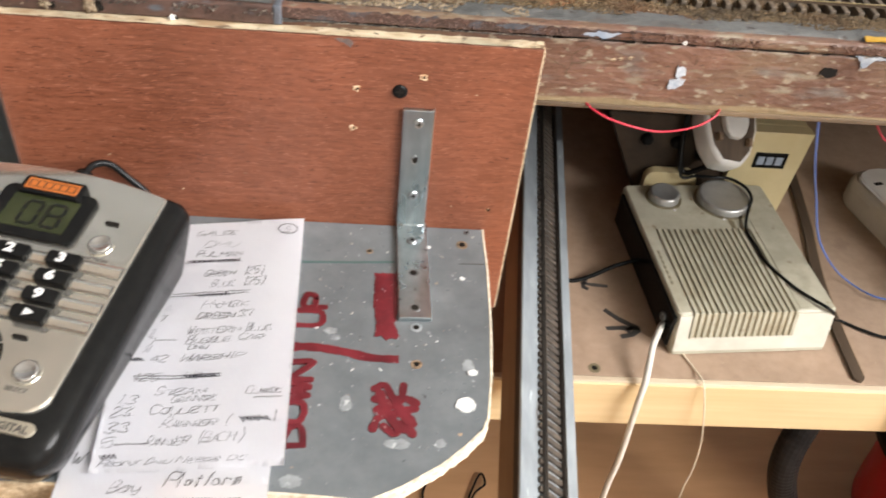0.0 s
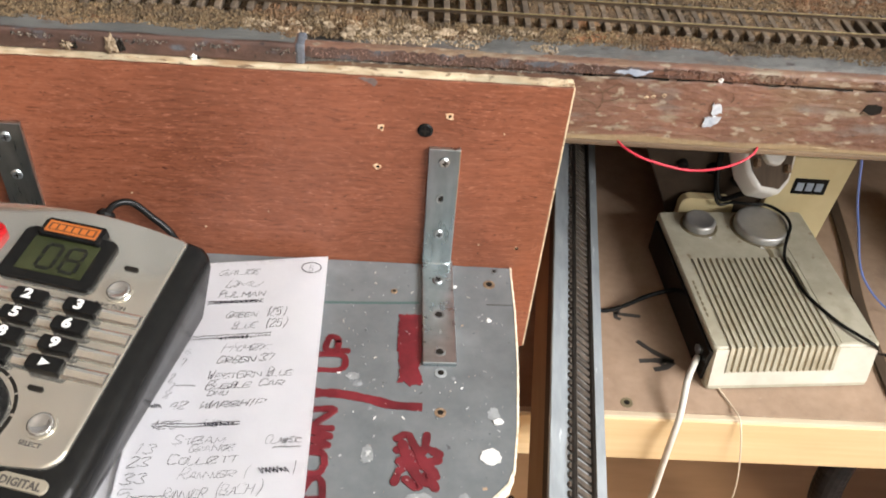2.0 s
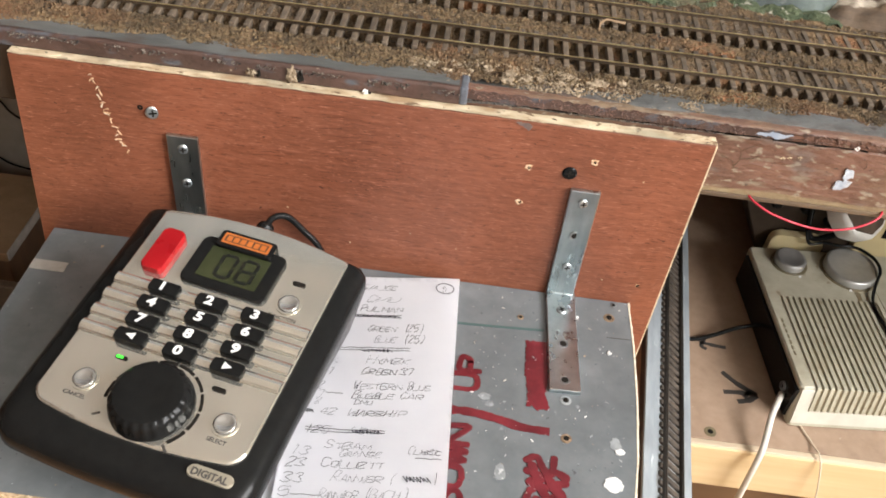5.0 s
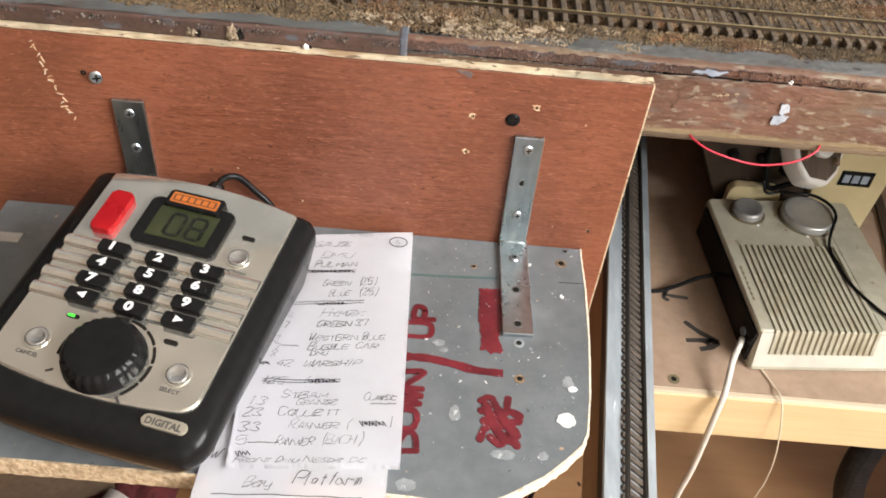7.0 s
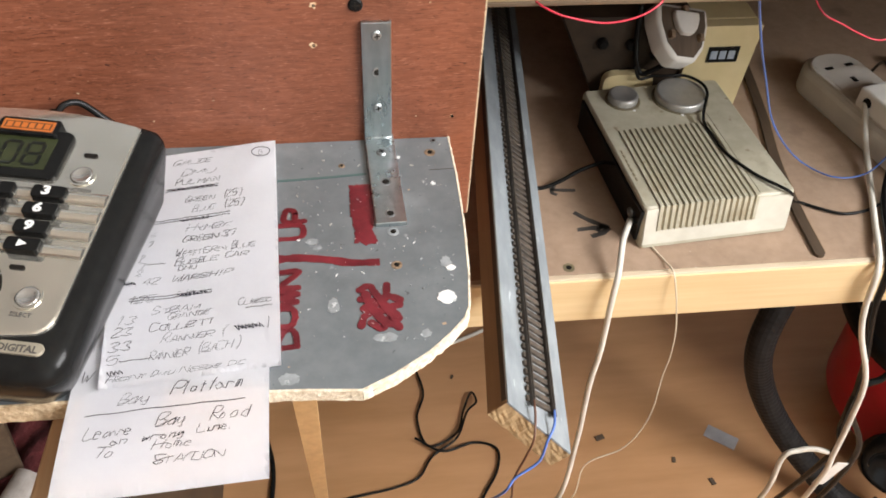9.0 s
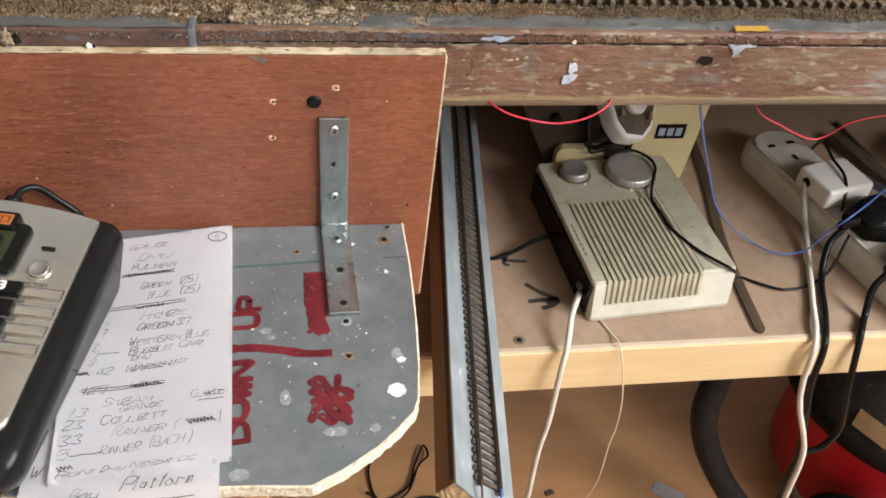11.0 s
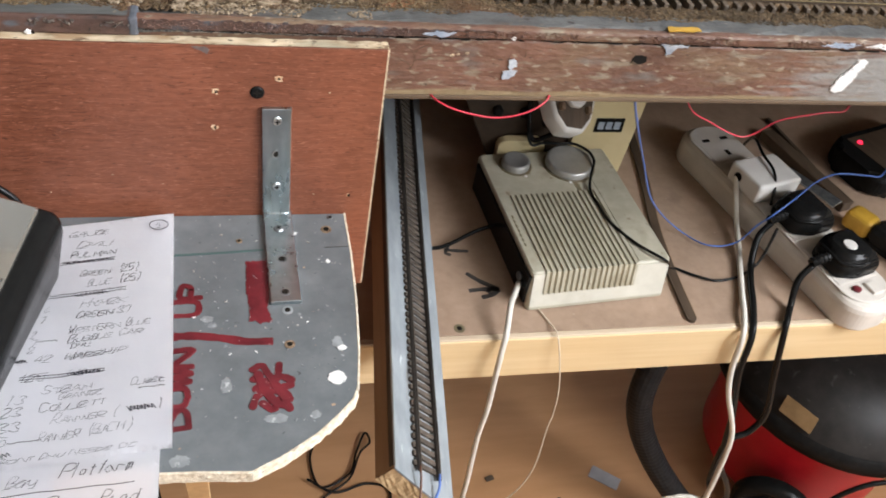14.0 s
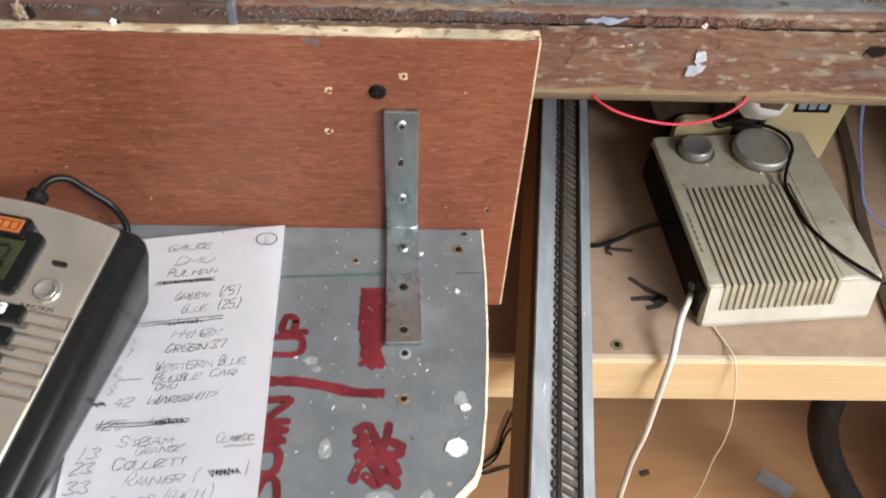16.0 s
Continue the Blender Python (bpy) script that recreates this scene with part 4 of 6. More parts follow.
# ---- control shelf ----
shelf = thing("control_shelf", "grey painted chipboard shelf with one cut corner and red marks", "shelf", at(0, 0, 0))
outline = [(-0.272, -0.0004), (0.0226, -0.0004), (0.0232, -0.03), (0.0226, -0.062), (0.0206, -0.095), (0.0182, -0.1145), (0.0157, -0.1208), (0.0088, -0.1285), (-0.0007, -0.1374), (-0.0160, -0.1475), (-0.0285, -0.1537), (-0.05, -0.1518), (-0.10, -0.1496), (-0.272, -0.1490)]
part("board", prism(outline, SHELF - 0.0060, SHELF, 0.0004, 1), GREY, shelf)
part("edge_lip", box(-0.2715, -0.098, -0.1486, -0.120, SHELF - 0.0095, SHELF - 0.0061, 0.0003), CHIP, shelf, "second thickness of chipboard under the front")


def rim(points, z0, z1, out=0.0005, n=10, amp=0.0004):
    """A rough sawn skin that stands just proud of a board's edge."""
    own = bmesh.new()
    rows = []
    for (xa, ya), (xb, yb) in zip(points, points[1:]):
        d = Vector((xb - xa, yb - ya))
        nrm = Vector((d.y, -d.x)).normalized()
        k = max(2, int(d.length / 0.002))
        last = (xb, yb) == tuple(points[-1])
        for i in range(k + 1 if last else k):
            t = i / k
            x, y = xa + (xb - xa) * t, ya + (yb - ya) * t
            rows.append([own.verts.new((x + nrm.x * o, y + nrm.y * o, z0 + (z1 - z0) * j / 4 + (rough(x, y, 260, 0.0004) if j in (0, 4) else 0)))
                         for j in range(5) for o in (out + amp * noise.noise((x * 300, y * 300, j * 0.7)),)])
            rows[-1].append(own.verts.new((x - nrm.x * 0.0006, y - nrm.y * 0.0006, z1 + 0.0001)))
    for a, b in zip(rows, rows[1:]):
        for j in range(5):
            own.faces.new((a[j], b[j], b[j + 1], a[j + 1]))
    return own


part("front_edge", rim(outline[13:11:-1], SHELF - 0.0097, SHELF + 0.0001, 0.0005), CHIP, shelf, "bare chipboard front edge")
part("front_edge", rim(outline[12:9:-1], SHELF - 0.0062, SHELF + 0.0001, 0.0004), FRESH, shelf, "thin splintered front edge")
part("cut_edge", rim(outline[10:4:-1], SHELF - 0.0066, SHELF + 0.0002, 0.0004, amp=0.0010), FRESH, shelf, "fresh pale sawn corner edge")
part("side_edge", rim(outline[5:0:-1], SHELF - 0.0062, SHELF + 0.0001, 0.0003), FRESH, shelf)
ON = at(0, 0, SHELF)
bm = ribbon(((-0.062, -0.0815), (-0.052, -0.0815), (-0.040, -0.0835), (-0.030, -0.0860), (-0.0178, -0.0865)), 0.0042, 0.0003, ON, seed=2)
part("red_line", bm, MARKER, shelf, "red marker line")


def daub(points, lift=0.0003, ragged=0.0006, step=0.0012, seed=1):
    """A painted patch with a ragged outline."""
    rng = random.Random(seed)
    pts = []
    for (xa, ya), (xb, yb) in zip(points, points[1:] + points[:1]):
        k = max(1, int(math.hypot(xb - xa, yb - ya) / step))
        for i in range(k):
            pts.append((xa + (xb - xa) * i / k + rng.uniform(-ragged, ragged), ya + (yb - ya) * i / k + rng.uniform(-ragged, ragged)))
    return prism(pts, SHELF, SHELF + lift)


part("red_block", daub([(-0.0292, -0.0352), (-0.0190, -0.0345), (-0.0188, -0.055), (-0.0196, -0.066), (-0.0178, -0.0752), (-0.0206, -0.0742), (-0.0232, -0.0758), (-0.0255, -0.0738), (-0.0284, -0.0742), (-0.0278, -0.066), (-0.0292, -0.055)], seed=3), MARKER, shelf, "crossed-out word blocked over in red marker")
FONT = {"A": "00 26 40,12 32", "B": "00 06 36 45 23 03,23 42 30 00", "C": "45 26 05 01 20 41", "D": "00 06 35 43 31 00", "E": "46 06 00 40,03 33", "F": "46 06 00,03 33", "G": "45 26 04 01 20 42 22",
        "H": "00 06,40 46,03 43", "I": "20 26", "K": "00 06,46 03 40", "L": "06 00 40", "M": "00 06 22 46 40", "N": "00 06 40 46", "O": "20 01 05 26 45 41 20", "P": "00 06 36 45 33 03",
        "R": "00 06 36 45 33 03 40", "S": "45 26 05 13 32 41 20 01", "T": "06 46,26 20", "U": "06 01 20 41 46", "V": "06 20 46", "W": "06 10 24 30 46", "Y": "06 23 46,23 20", "1": "15 26 20",
        "2": "05 26 45 00 40", "3": "05 26 45 23 41 20 01", "5": "46 06 03 34 41 20 01", "6": "35 03 01 20 41 32 02", "7": "06 46 20", "8": "23 05 26 45 23 01 20 41 23", "4": "30 36 02 42",
        "a": "33 13 01 10 31 33 30", "d": "33 13 01 10 30 36 30", "e": "02 32 23 03 00 30", "f": "36 25 20,14 34", "g": "33 13 02 11 33 3_ 1_", "i": "13 10", "l": "16 10 20", "m": "00 03 13 10 13 33 30",
        "n": "00 03 13 33 30", "o": "13 01 10 30 32 13", "r": "00 03 13 33", "t": "16 10 20,04 34", "u": "03 01 10 30 33", "s": "33 13 22 31 00", "v": "03 10 33", "w": "03 10 22 30 43", "y": "03 01 31 33 3_ 1_", "k": "00 06,33 01 30", "h": "00 06 02 23 30",
        "(": "37 15 12 3_", ")": "17 35 32 1_", ".": "20 21", "-": "03 43"}


def strokes(text, rng, shear=0.34, wobble=0.55):
    """Hand-drawn capitals as lists of (x, y), 6 units high, one list for each stroke; also the line's length."""
    x, out = 0.0, []
    for ch in text:
        if ch == " ":
            x += 3.2
            continue
        wide = 2.2 if ch in "I1(.)" else 4.0
        k, dy = rng.uniform(0.62, 1.08), rng.uniform(-0.6, 0.6)
        for st in FONT[ch].split(","):
            pts = []
            for q in st.split():
                u, v = float(q[0]), -1.0 if q[1] == "_" else float(q[1])
                u, v = (u + rng.uniform(-wobble, wobble)) * wide / 4.0, (v + rng.uniform(-wobble, wobble)) * k
                pts.append((x + u + v * shear, v + dy))
            out.append(pts)
        x += wide + 1.3 + rng.uniform(-0.7, 0.7)
    return out, x - 1.3


def marker_word(word, x, y, height, length, lean=0.0):
    """A word in thick marker, reading up the shelf."""
    rng = random.Random(len(word))
    bm = bmesh.new()
    st, total = strokes(word, rng, 0.0, 0.10)
    k = 0
    for pts in st:
        line = [(x + lean * p.x / total - p.y * height / 6, y + p.x * length / total) for p in glide([(u, v, 0) for u, v in pts], 3)]
        for a, b in zip(line, line[1:]):
            ribbon((a, b), 0.0025 + rng.uniform(-0.0002, 0.0003), 0.0003 + 0.000012 * k, ON, bm, smooth=False, blunt=True)
            k += 1
    return part("lettering", bm, MARKER, shelf, "hand-lettered red word")


marker_word("UP", -0.0497, -0.0690, 0.0112, 0.0190)
marker_word("DOWN", -0.0542, -0.1302, 0.0104, 0.0392, 0.0022)
bm = bmesh.new()
for k, pts in enumerate((((-0.0290, -0.1010), (-0.0240, -0.0985), (-0.0205, -0.1050), (-0.0165, -0.1075), (-0.0150, -0.0985)), ((-0.0285, -0.1070), (-0.0210, -0.1085), (-0.0150, -0.1060), (-0.0092, -0.1085)),
                         ((-0.0270, -0.1130), (-0.0200, -0.1100), (-0.0150, -0.1130), (-0.0100, -0.1115)), ((-0.0292, -0.1235), (-0.0265, -0.1170), (-0.0200, -0.1150), (-0.0130, -0.1160), (-0.0105, -0.1200)),
                         ((-0.0240, -0.1220), (-0.0190, -0.1255), (-0.0150, -0.1195), (-0.0110, -0.1255)), ((-0.0262, -0.1040), (-0.0235, -0.1125), (-0.0180, -0.1215), (-0.0120, -0.1240)),
                         ((-0.0200, -0.1060), (-0.0165, -0.1140), (-0.0125, -0.1190)))):
    pts = [(-0.0190 + (x + 0.0190) * 0.84, -0.1122 + (y + 0.1122) * 0.88) for x, y in pts]
    ribbon(pts, 0.0031 + 0.0004 * (k % 3), 0.0003 + 0.00004 * k, ON, bm, seed=k + 3, blunt=True)
part("red_scribble", bm, MARKER, shelf, "word scribbled out in red marker")
rng = random.Random(21)
for i in range(105):
    x, y, a, d = rng.uniform(-0.055, 0.018), rng.uniform(-0.135, -0.006), rng.uniform(0, 180), rng.choice((0.0003, 0.0004, 0.0006, 0.0014)) * rng.uniform(0.8, 1.2)
    part("scratch", ribbon(((x, y), (x + d * math.cos(radians(a)), y + d * math.sin(radians(a)))), rng.uniform(0.0002, 0.00055), 0.00045, ON, smooth=False), rng.choice((WHITEPAINT, PALEPAINT, PALEPAINT, PALEPAINT, TAPE)), shelf)
part("pencil_line", ribbon(((-0.064, -0.0296), (-0.04, -0.0284), (-0.0205, -0.0270)), 0.0013, 0.0002, ON), GREENINK, shelf, "thin dark green line")
part("pencil_line", ribbon(((0.010, -0.0262), (0.022, -0.0258)), 0.0003, 0.0002, ON), DARKINK, shelf)
for x, y, rx, ry, mt in ((0.0092, -0.1090, 0.0040, 0.0036, WHITEPAINT), (0.0112, -0.0885, 0.0024, 0.0036, PALEPAINT), (0.0130, -0.0922, 0.0020, 0.0016, WHITEPAINT), (-0.0180, -0.1285, 0.0052, 0.0022, PALEPAINT),
                         (-0.0385, -0.1100, 0.0022, 0.0042, PALEPAINT), (-0.0015, -0.1278, 0.0022, 0.0024, PALEPAINT), (0.0108, -0.0362, 0.0010, 0.0012, WHITEPAINT), (0.0066, -0.0343, 0.0010, 0.0007, PALEPAINT),
                         (-0.0565, -0.1460, 0.0040, 0.0028, PALEPAINT), (-0.0048, -0.0156, 0.0012, 0.0008, WHITEPAINT), (-0.0470, -0.0715, 0.0030, 0.0018, PALEPAINT), (-0.0290, -0.0480, 0.0004, 0.0006, PALEPAINT), (-0.0240, -0.0420, 0.0007, 0.0004, PALEPAINT), (-0.022, -0.0620, 0.0005, 0.0003, PALEPAINT)):
    ring = [(x + rx * math.cos(k * math.pi / 10), y + ry * math.sin(k * math.pi / 10)) for k in range(20)]
    part("paint_blob", daub(ring, 0.0005 if mt is WHITEPAINT else 0.00012, 0.0005, 0.0012, seed=int(abs(x) * 1e5)), mt, shelf, "dried splash of white paint")
for x, y, mt, r in ((-0.0322, -0.0203, RUST, 0.0016), (0.0118, -0.0128, RUST, 0.0028), (0.0146, -0.0036, SCREW, 0.0015), (-0.0105, -0.0680, PALEPAINT, 0.0026), (-0.0105, -0.0888, RUST, 0.0024)):
    h = part("old_screw", turned([(r, 0), (r, 0.0002), (r * 0.6, 0.0004), (r * 0.55, 0.0002), (0, 0.0002)], 18, at(x, y, SHELF)), mt, shelf)
    part("recess", turned([(r * 0.5, 0.00021), (r * 0.5, 0.0004), (0, 0.0004)], 12, at(x, y, SHELF + 0.00005)), DARKHOLE, h)
part("tape", box(-0.2715, -0.2545, -0.0310, -0.0245, SHELF + 0.0001, SHELF + 0.0006, 0.0001, 1, m=at(0, 0, 0)), TAPE, shelf, "torn strip of masking tape")


# ---- steel corner brackets ----
def bracket(x0, x1, top, filled, skew=0.0):
    br = thing("corner_bracket", "zinc-plated steel corner bracket joining panel and shelf", "bracket", at(0, 0, 0), group="corner brackets")
    part("upright_leg", box(x0, x1, -0.0024, -0.0001, SHELF + 0.0006, top, 0.0004), STEEL, br)
    xm = (x0 + x1) / 2
    FL = at(xm, 0, 0, 0, 0, skew)
    part("flat_leg", box(x0 - xm, x1 - xm + 0.0008, -0.0645, -0.0001, SHELF + 0.0001, SHELF + 0.0024, 0.0004, m=FL), STEEL, br)
    part("bend", tube([(x0 + 0.0003, -0.0019, SHELF + 0.0019), (xm, -0.0019, SHELF + 0.0019), (x1 - 0.0003, -0.0019, SHELF + 0.0019)], 0.0011, 12, 2), STEEL, br, "polished rounded bend", smooth=True)
    for dz, full in zip((0.0068, 0.0265, 0.0470), filled[0]):
        m = at(xm, -0.0024, top - dz, 90, 0, 15)
        if full:
            screw_head("screw", br, m)
        else:
            h = part("countersink", turned([(0.0026, 0.0), (0.0025, 0.00015), (0.0017, 0.0001)], 20, m), SCREW, br)
            part("hole", turned([(0.0017, 0.00012), (0.0016, 0.0002), (0, 0.0002)], 16, m), DARKHOLE, h)
    for y, full in zip((-0.0142, -0.0362, -0.0582), filled[1]):
        m = FL @ at(0.0004, y, SHELF + 0.0024, 0, 0, 25)
        if full:
            screw_head("screw", br, m)
        else:
            h = part("countersink", turned([(0.0026, 0.0), (0.0025, 0.00015), (0.0017, 0.0001)], 20, m), SCREW, br)
            part("hole", turned([(0.0017, 0.00012), (0.0016, 0.0002), (0, 0.0002)], 16, m), DARKHOLE, h)
    return br


bracket(-0.0200, -0.0064, 0.7728, ((1, 0, 1), (1, 0, 0)), 1.6)
bracket(-0.2058, -0.1912, 0.7738, ((1, 1, 0), (1, 1, 1)))

# ---- papers ----
def paper_sheet(name, label, corners, lift, curl=0.0, droop=0.0, n=24, edge=0.0):
    """corners: far-left, far-right, near-right, near-left (x, y)."""
    (ax, ay), (bx, by), (cx, cy), (dx, dy) = corners
    own = bmesh.new()
    g = []
    for i in range(n + 1):
        row = []
        for j in range(n + 1):
            s, t = i / n, j / n
            x = (ax * (1 - s) + bx * s) * (1 - t) + (dx * (1 - s) + cx * s) * t
            y = (ay * (1 - s) + by * s) * (1 - t) + (dy * (1 - s) + cy * s) * t
            z = SHELF + lift + curl * max(0, 0.18 - t) * 5 * (0.4 + s) + 0.0012 * (noise.noise((s * 2.3, t * 2.1, lift * 900)) + 0.5)
            z += edge * max(0, 1 - s / 0.055) * max(0, t - 0.55)
            if y < -0.150:
                z -= droop * (-0.150 - y) ** 1.5 * 6
            row.append(own.verts.new((x, y, z)))
        g.append(row)
    for i in range(n):
        for j in range(n):
            own.faces.new((g[i][j], g[i][j + 1], g[i + 1][j + 1], g[i + 1][j]))
    bmesh.ops.solidify(own, geom=own.faces[:], thickness=0.00015)

    def place(s, t, dz=0.0004):
        x = (ax * (1 - s) + bx * s) * (1 - t) + (dx * (1 - s) + cx * s) * t
        y = (ay * (1 - s) + by * s) * (1 - t) + (dy * (1 - s) + cy * s) * t
        z = SHELF + lift + curl * max(0, 0.18 - t) * 5 * (0.4 + s) + 0.0012 * (noise.noise((s * 2.3, t * 2.1, lift * 900)) + 0.5)
        if y < -0.150:
            z -= droop * (-0.150 - y) ** 1.5 * 6
        return x, y, z + dz
    return tagged(part(name, own, PAPER, None, smooth=True), label, "paper", group="handwritten notes"), place


def ink(points, width, bm):
    """A pen line that follows the paper."""
    lo, hi = [], []
    for i, q in enumerate(points):
        d = points[min(i + 1, len(points) - 1)] - points[max(i - 1, 0)]
        n = Vector((-d.y, d.x, 0))
        n = n.normalized() * width / 2 if n.length > 1e-9 else Vector((width / 2, 0, 0))
        lo.append(bm.verts.new(q - n))
        hi.append(bm.verts.new(q + n))
    for i in range(len(points) - 1):
        bm.faces.new((lo[i], lo[i + 1], hi[i + 1], hi[i]))


def scrawl(text, rng):
    """Hasty slanting capitals that run into one another: a tall first letter, then smaller ones."""
    x, out, slant = 0.0, [], rng.uniform(0.18, 0.42)
    first, end = True, None
    for ch in text:
        if ch == " ":
            x, first, end = x + 3.0, True, None
            continue
        x += 1.4 if ch in "()" else 0
        wide = (2.0 if ch in "I1(.)ilt" else 3.1 if ch.islower() else 3.7) * rng.uniform(0.8, 1.25)
        k = 1.0 if ch in "()0123456789" else rng.uniform(0.95, 1.2) if first or ch.islower() else rng.uniform(0.62, 0.88)
        drawn = []
        for n, st in enumerate(FONT[ch].split(",")):
            pts = []
            for q in st.split():
                u, v = float(q[0]), -1.0 if q[1] == "_" else float(q[1])
                v = (v + rng.uniform(-0.4, 0.4)) * k
                pts.append((x + (u + rng.uniform(-0.45, 0.45)) * wide / 4.0 + v * slant, v + x * 0.006))
            if n == 0 and end and rng.random() < 0.45:
                pts.insert(0, end)
            drawn.append(pts)
        out.append(drawn)
        end = drawn[-1][-1] if ch not in "().0123456789" else None
        x, first = x + wide + rng.uniform(0.2, 1.5), False
    return out, x


def write_on(sheet_ob, place, lines, width):
    """lines: (text, s from, s to, t of the base line, height in t); each line is drawn stroke by stroke with an unsteady hand."""
    rng = random.Random(8)
    for text, s0, s1, t0, high in lines:
        chars, total = scrawl(text, rng)
        pressure = rng.uniform(0.85, 1.3)
        for drawn in chars:
            bm = bmesh.new()
            for pts in drawn:
                curve = glide([(u, v, 0) for u, v in pts], 4) if len(pts) > 2 else [Vector((*pts[0], 0)), Vector((*pts[1], 0))]
                ink([Vector(place(s0 + (s1 - s0) * p.x / total, t0 - p.y * high / 6, 0.0005)) for p in curve], width * pressure * rng.uniform(0.6, 1.25), bm)
            part("handwriting", bm, INK if pressure > 0.95 else INK_THIN, sheet_ob)


def strike(sheet_ob, place, s0, s1, t, rows=2, w=0.00032):
    rng = random.Random(int(t * 1000))
    for i in range(rows):
        bm = bmesh.new()
        tt = t + 0.010 * (i - (rows - 1) / 2)
        ink([Vector(place(s0 + (s1 - s0) * k / 14, tt + rng.uniform(-0.002, 0.002), 0.0006)) for k in range(15)], w, bm)
        part("crossing_out", bm, INK, sheet_ob)


def scribble(sheet_ob, place, s0, s1, t, high, turns=9, w=0.00036):
    bm = bmesh.new()
    rng = random.Random(int(t * 777))
    pts = [(s0 + (s1 - s0) * (k / (2 * turns) + (0.10 if k % 2 else -0.02)), t + (high / 2 if k % 2 else -high / 2) * rng.uniform(0.5, 1.1), 0) for k in range(2 * turns)]
    ink([Vector(place(p.x, p.y, 0.0006)) for p in glide(pts, 4)], w, bm)
    part("crossing_out", bm, INK, sheet_ob)


note2, place2 = paper_sheet("paper_note", "white note hanging over the shelf edge under another note", [(-0.1345, -0.075), (-0.0650, -0.072), (-0.0632, -0.1868), (-0.1385, -0.1905)], 0.0010, 0, 0.09)
write_on(note2, place2, [("A", 0.02, 0.08, 0.46, 0.040), ("W", 0.03, 0.09, 0.585, 0.036), ("Bay", 0.25, 0.41, 0.692, 0.042), ("Platform", 0.51, 0.87, 0.673, 0.040), ("Leave", 0.11, 0.35, 0.802, 0.034), ("Bay", 0.45, 0.60, 0.785, 0.040), ("Road", 0.71, 0.91, 0.784, 0.038), ("on", 0.24, 0.33, 0.832, 0.026),
                         ("wrong", 0.39, 0.59, 0.830, 0.026), ("Line.", 0.65, 0.82, 0.822, 0.026), ("To", 0.16, 0.27, 0.868, 0.028), ("Home", 0.44, 0.64, 0.862, 0.028), ("STATION", 0.45, 0.80, 0.912, 0.030)], 0.00022)
strike(note2, place2, 0.10, 0.88, 0.720, 1, 0.00036)
note3, place3 = paper_sheet("paper_note", "white note with pencil marks lying askew beneath the others", [(-0.1300, -0.125), (-0.100, -0.120), (-0.104, -0.182), (-0.1340, -0.184)], 0.0002, 0, 0.16)
note1, place1 = paper_sheet("paper_note", "white note with a crossed-out list of locomotives", [(-0.1345, -0.0142), (-0.0640, -0.0042), (-0.0592, -0.1416), (-0.1268, -0.1470)], 0.0024, 0.0016, n=36, edge=0.002)
write_on(note1, place1, [
    ("GAUGE", 0.318, 0.568, 0.068, 0.028), ("DMU", 0.378, 0.598, 0.126, 0.032), ("PULMAN", 0.338, 0.628, 0.172, 0.028), ("GREEN", 0.408, 0.598, 0.265, 0.026), ("(25)", 0.648, 0.778, 0.265, 0.034), ("BLUE", 0.458, 0.598, 0.315, 0.026), ("(25)", 0.648, 0.788, 0.315, 0.034),
    ("HYMEK", 0.418, 0.708, 0.408, 0.028), ("GREEN 37", 0.408, 0.738, 0.454, 0.028), ("WESTERN BLUE", 0.368, 0.858, 0.514, 0.028), ("6", 0.213, 0.248, 0.41, 0.026), ("7", 0.193, 0.225, 0.456, 0.026), ("2", 0.153, 0.188, 0.518, 0.028), ("7", 0.148, 0.188, 0.554, 0.028), ("BUBBLE CAR", 0.368, 0.818, 0.551, 0.026), ("8", 0.138, 0.183, 0.584, 0.030),
    ("DMU", 0.388, 0.508, 0.576, 0.020), ("42", 0.188, 0.278, 0.621, 0.026), ("WARSHIP", 0.348, 0.718, 0.621, 0.028), ("125", 0.118, 0.258, 0.694, 0.028), ("HST", 0.378, 0.538, 0.688, 0.024),
    ("STEAM", 0.248, 0.538, 0.746, 0.026), ("CLASSIC", 0.755, 0.955, 0.757, 0.024), ("GRANGE", 0.348, 0.598, 0.773, 0.024), ("13", 0.058, 0.158, 0.778, 0.032), ("COLLETT", 0.248, 0.618, 0.814, 0.030), ("23", 0.038, 0.158, 0.82, 0.032), ("PANNIER (", 0.318, 0.698, 0.862, 0.030), ("33", 0.028, 0.158, 0.874, 0.034),
    (")", 0.923, 0.933, 0.854, 0.034), ("5", 0.028, 0.088, 0.924, 0.036), ("PANNIER", 0.258, 0.478, 0.922, 0.032), ("(BACH)", 0.518, 0.778, 0.917, 0.036), ("FRONT DMU NEEDS DC", 0.038, 0.800, 0.982, 0.018), ("5", 0.88, 0.905, 0.07, 0.024)], 0.00020)
for s0, s1, t, k in ((0.28, 0.62, 0.194, 2), (0.20, 0.70, 0.345, 2), (0.12, 0.60, 0.68, 2)):
    strike(note1, place1, s0, s1, t, k)
for s0, s1, t, high, turns in ((0.30, 0.60, 0.194, 0.012, 10), (0.74, 0.90, 0.845, 0.022, 8), (0.07, 0.15, 0.612, 0.014, 6), (0.04, 0.13, 0.952, 0.020, 4), (0.38, 0.58, 0.352, 0.012, 8), (0.40, 0.58, 0.682, 0.014, 8)):
    scribble(note1, place1, s0, s1, t, high, turns)
strike(note1, place1, 0.80, 0.955, 0.771, 1, 0.0003)
strike(note1, place1, 0.20, 0.31, 0.535, 1, 0.0003)
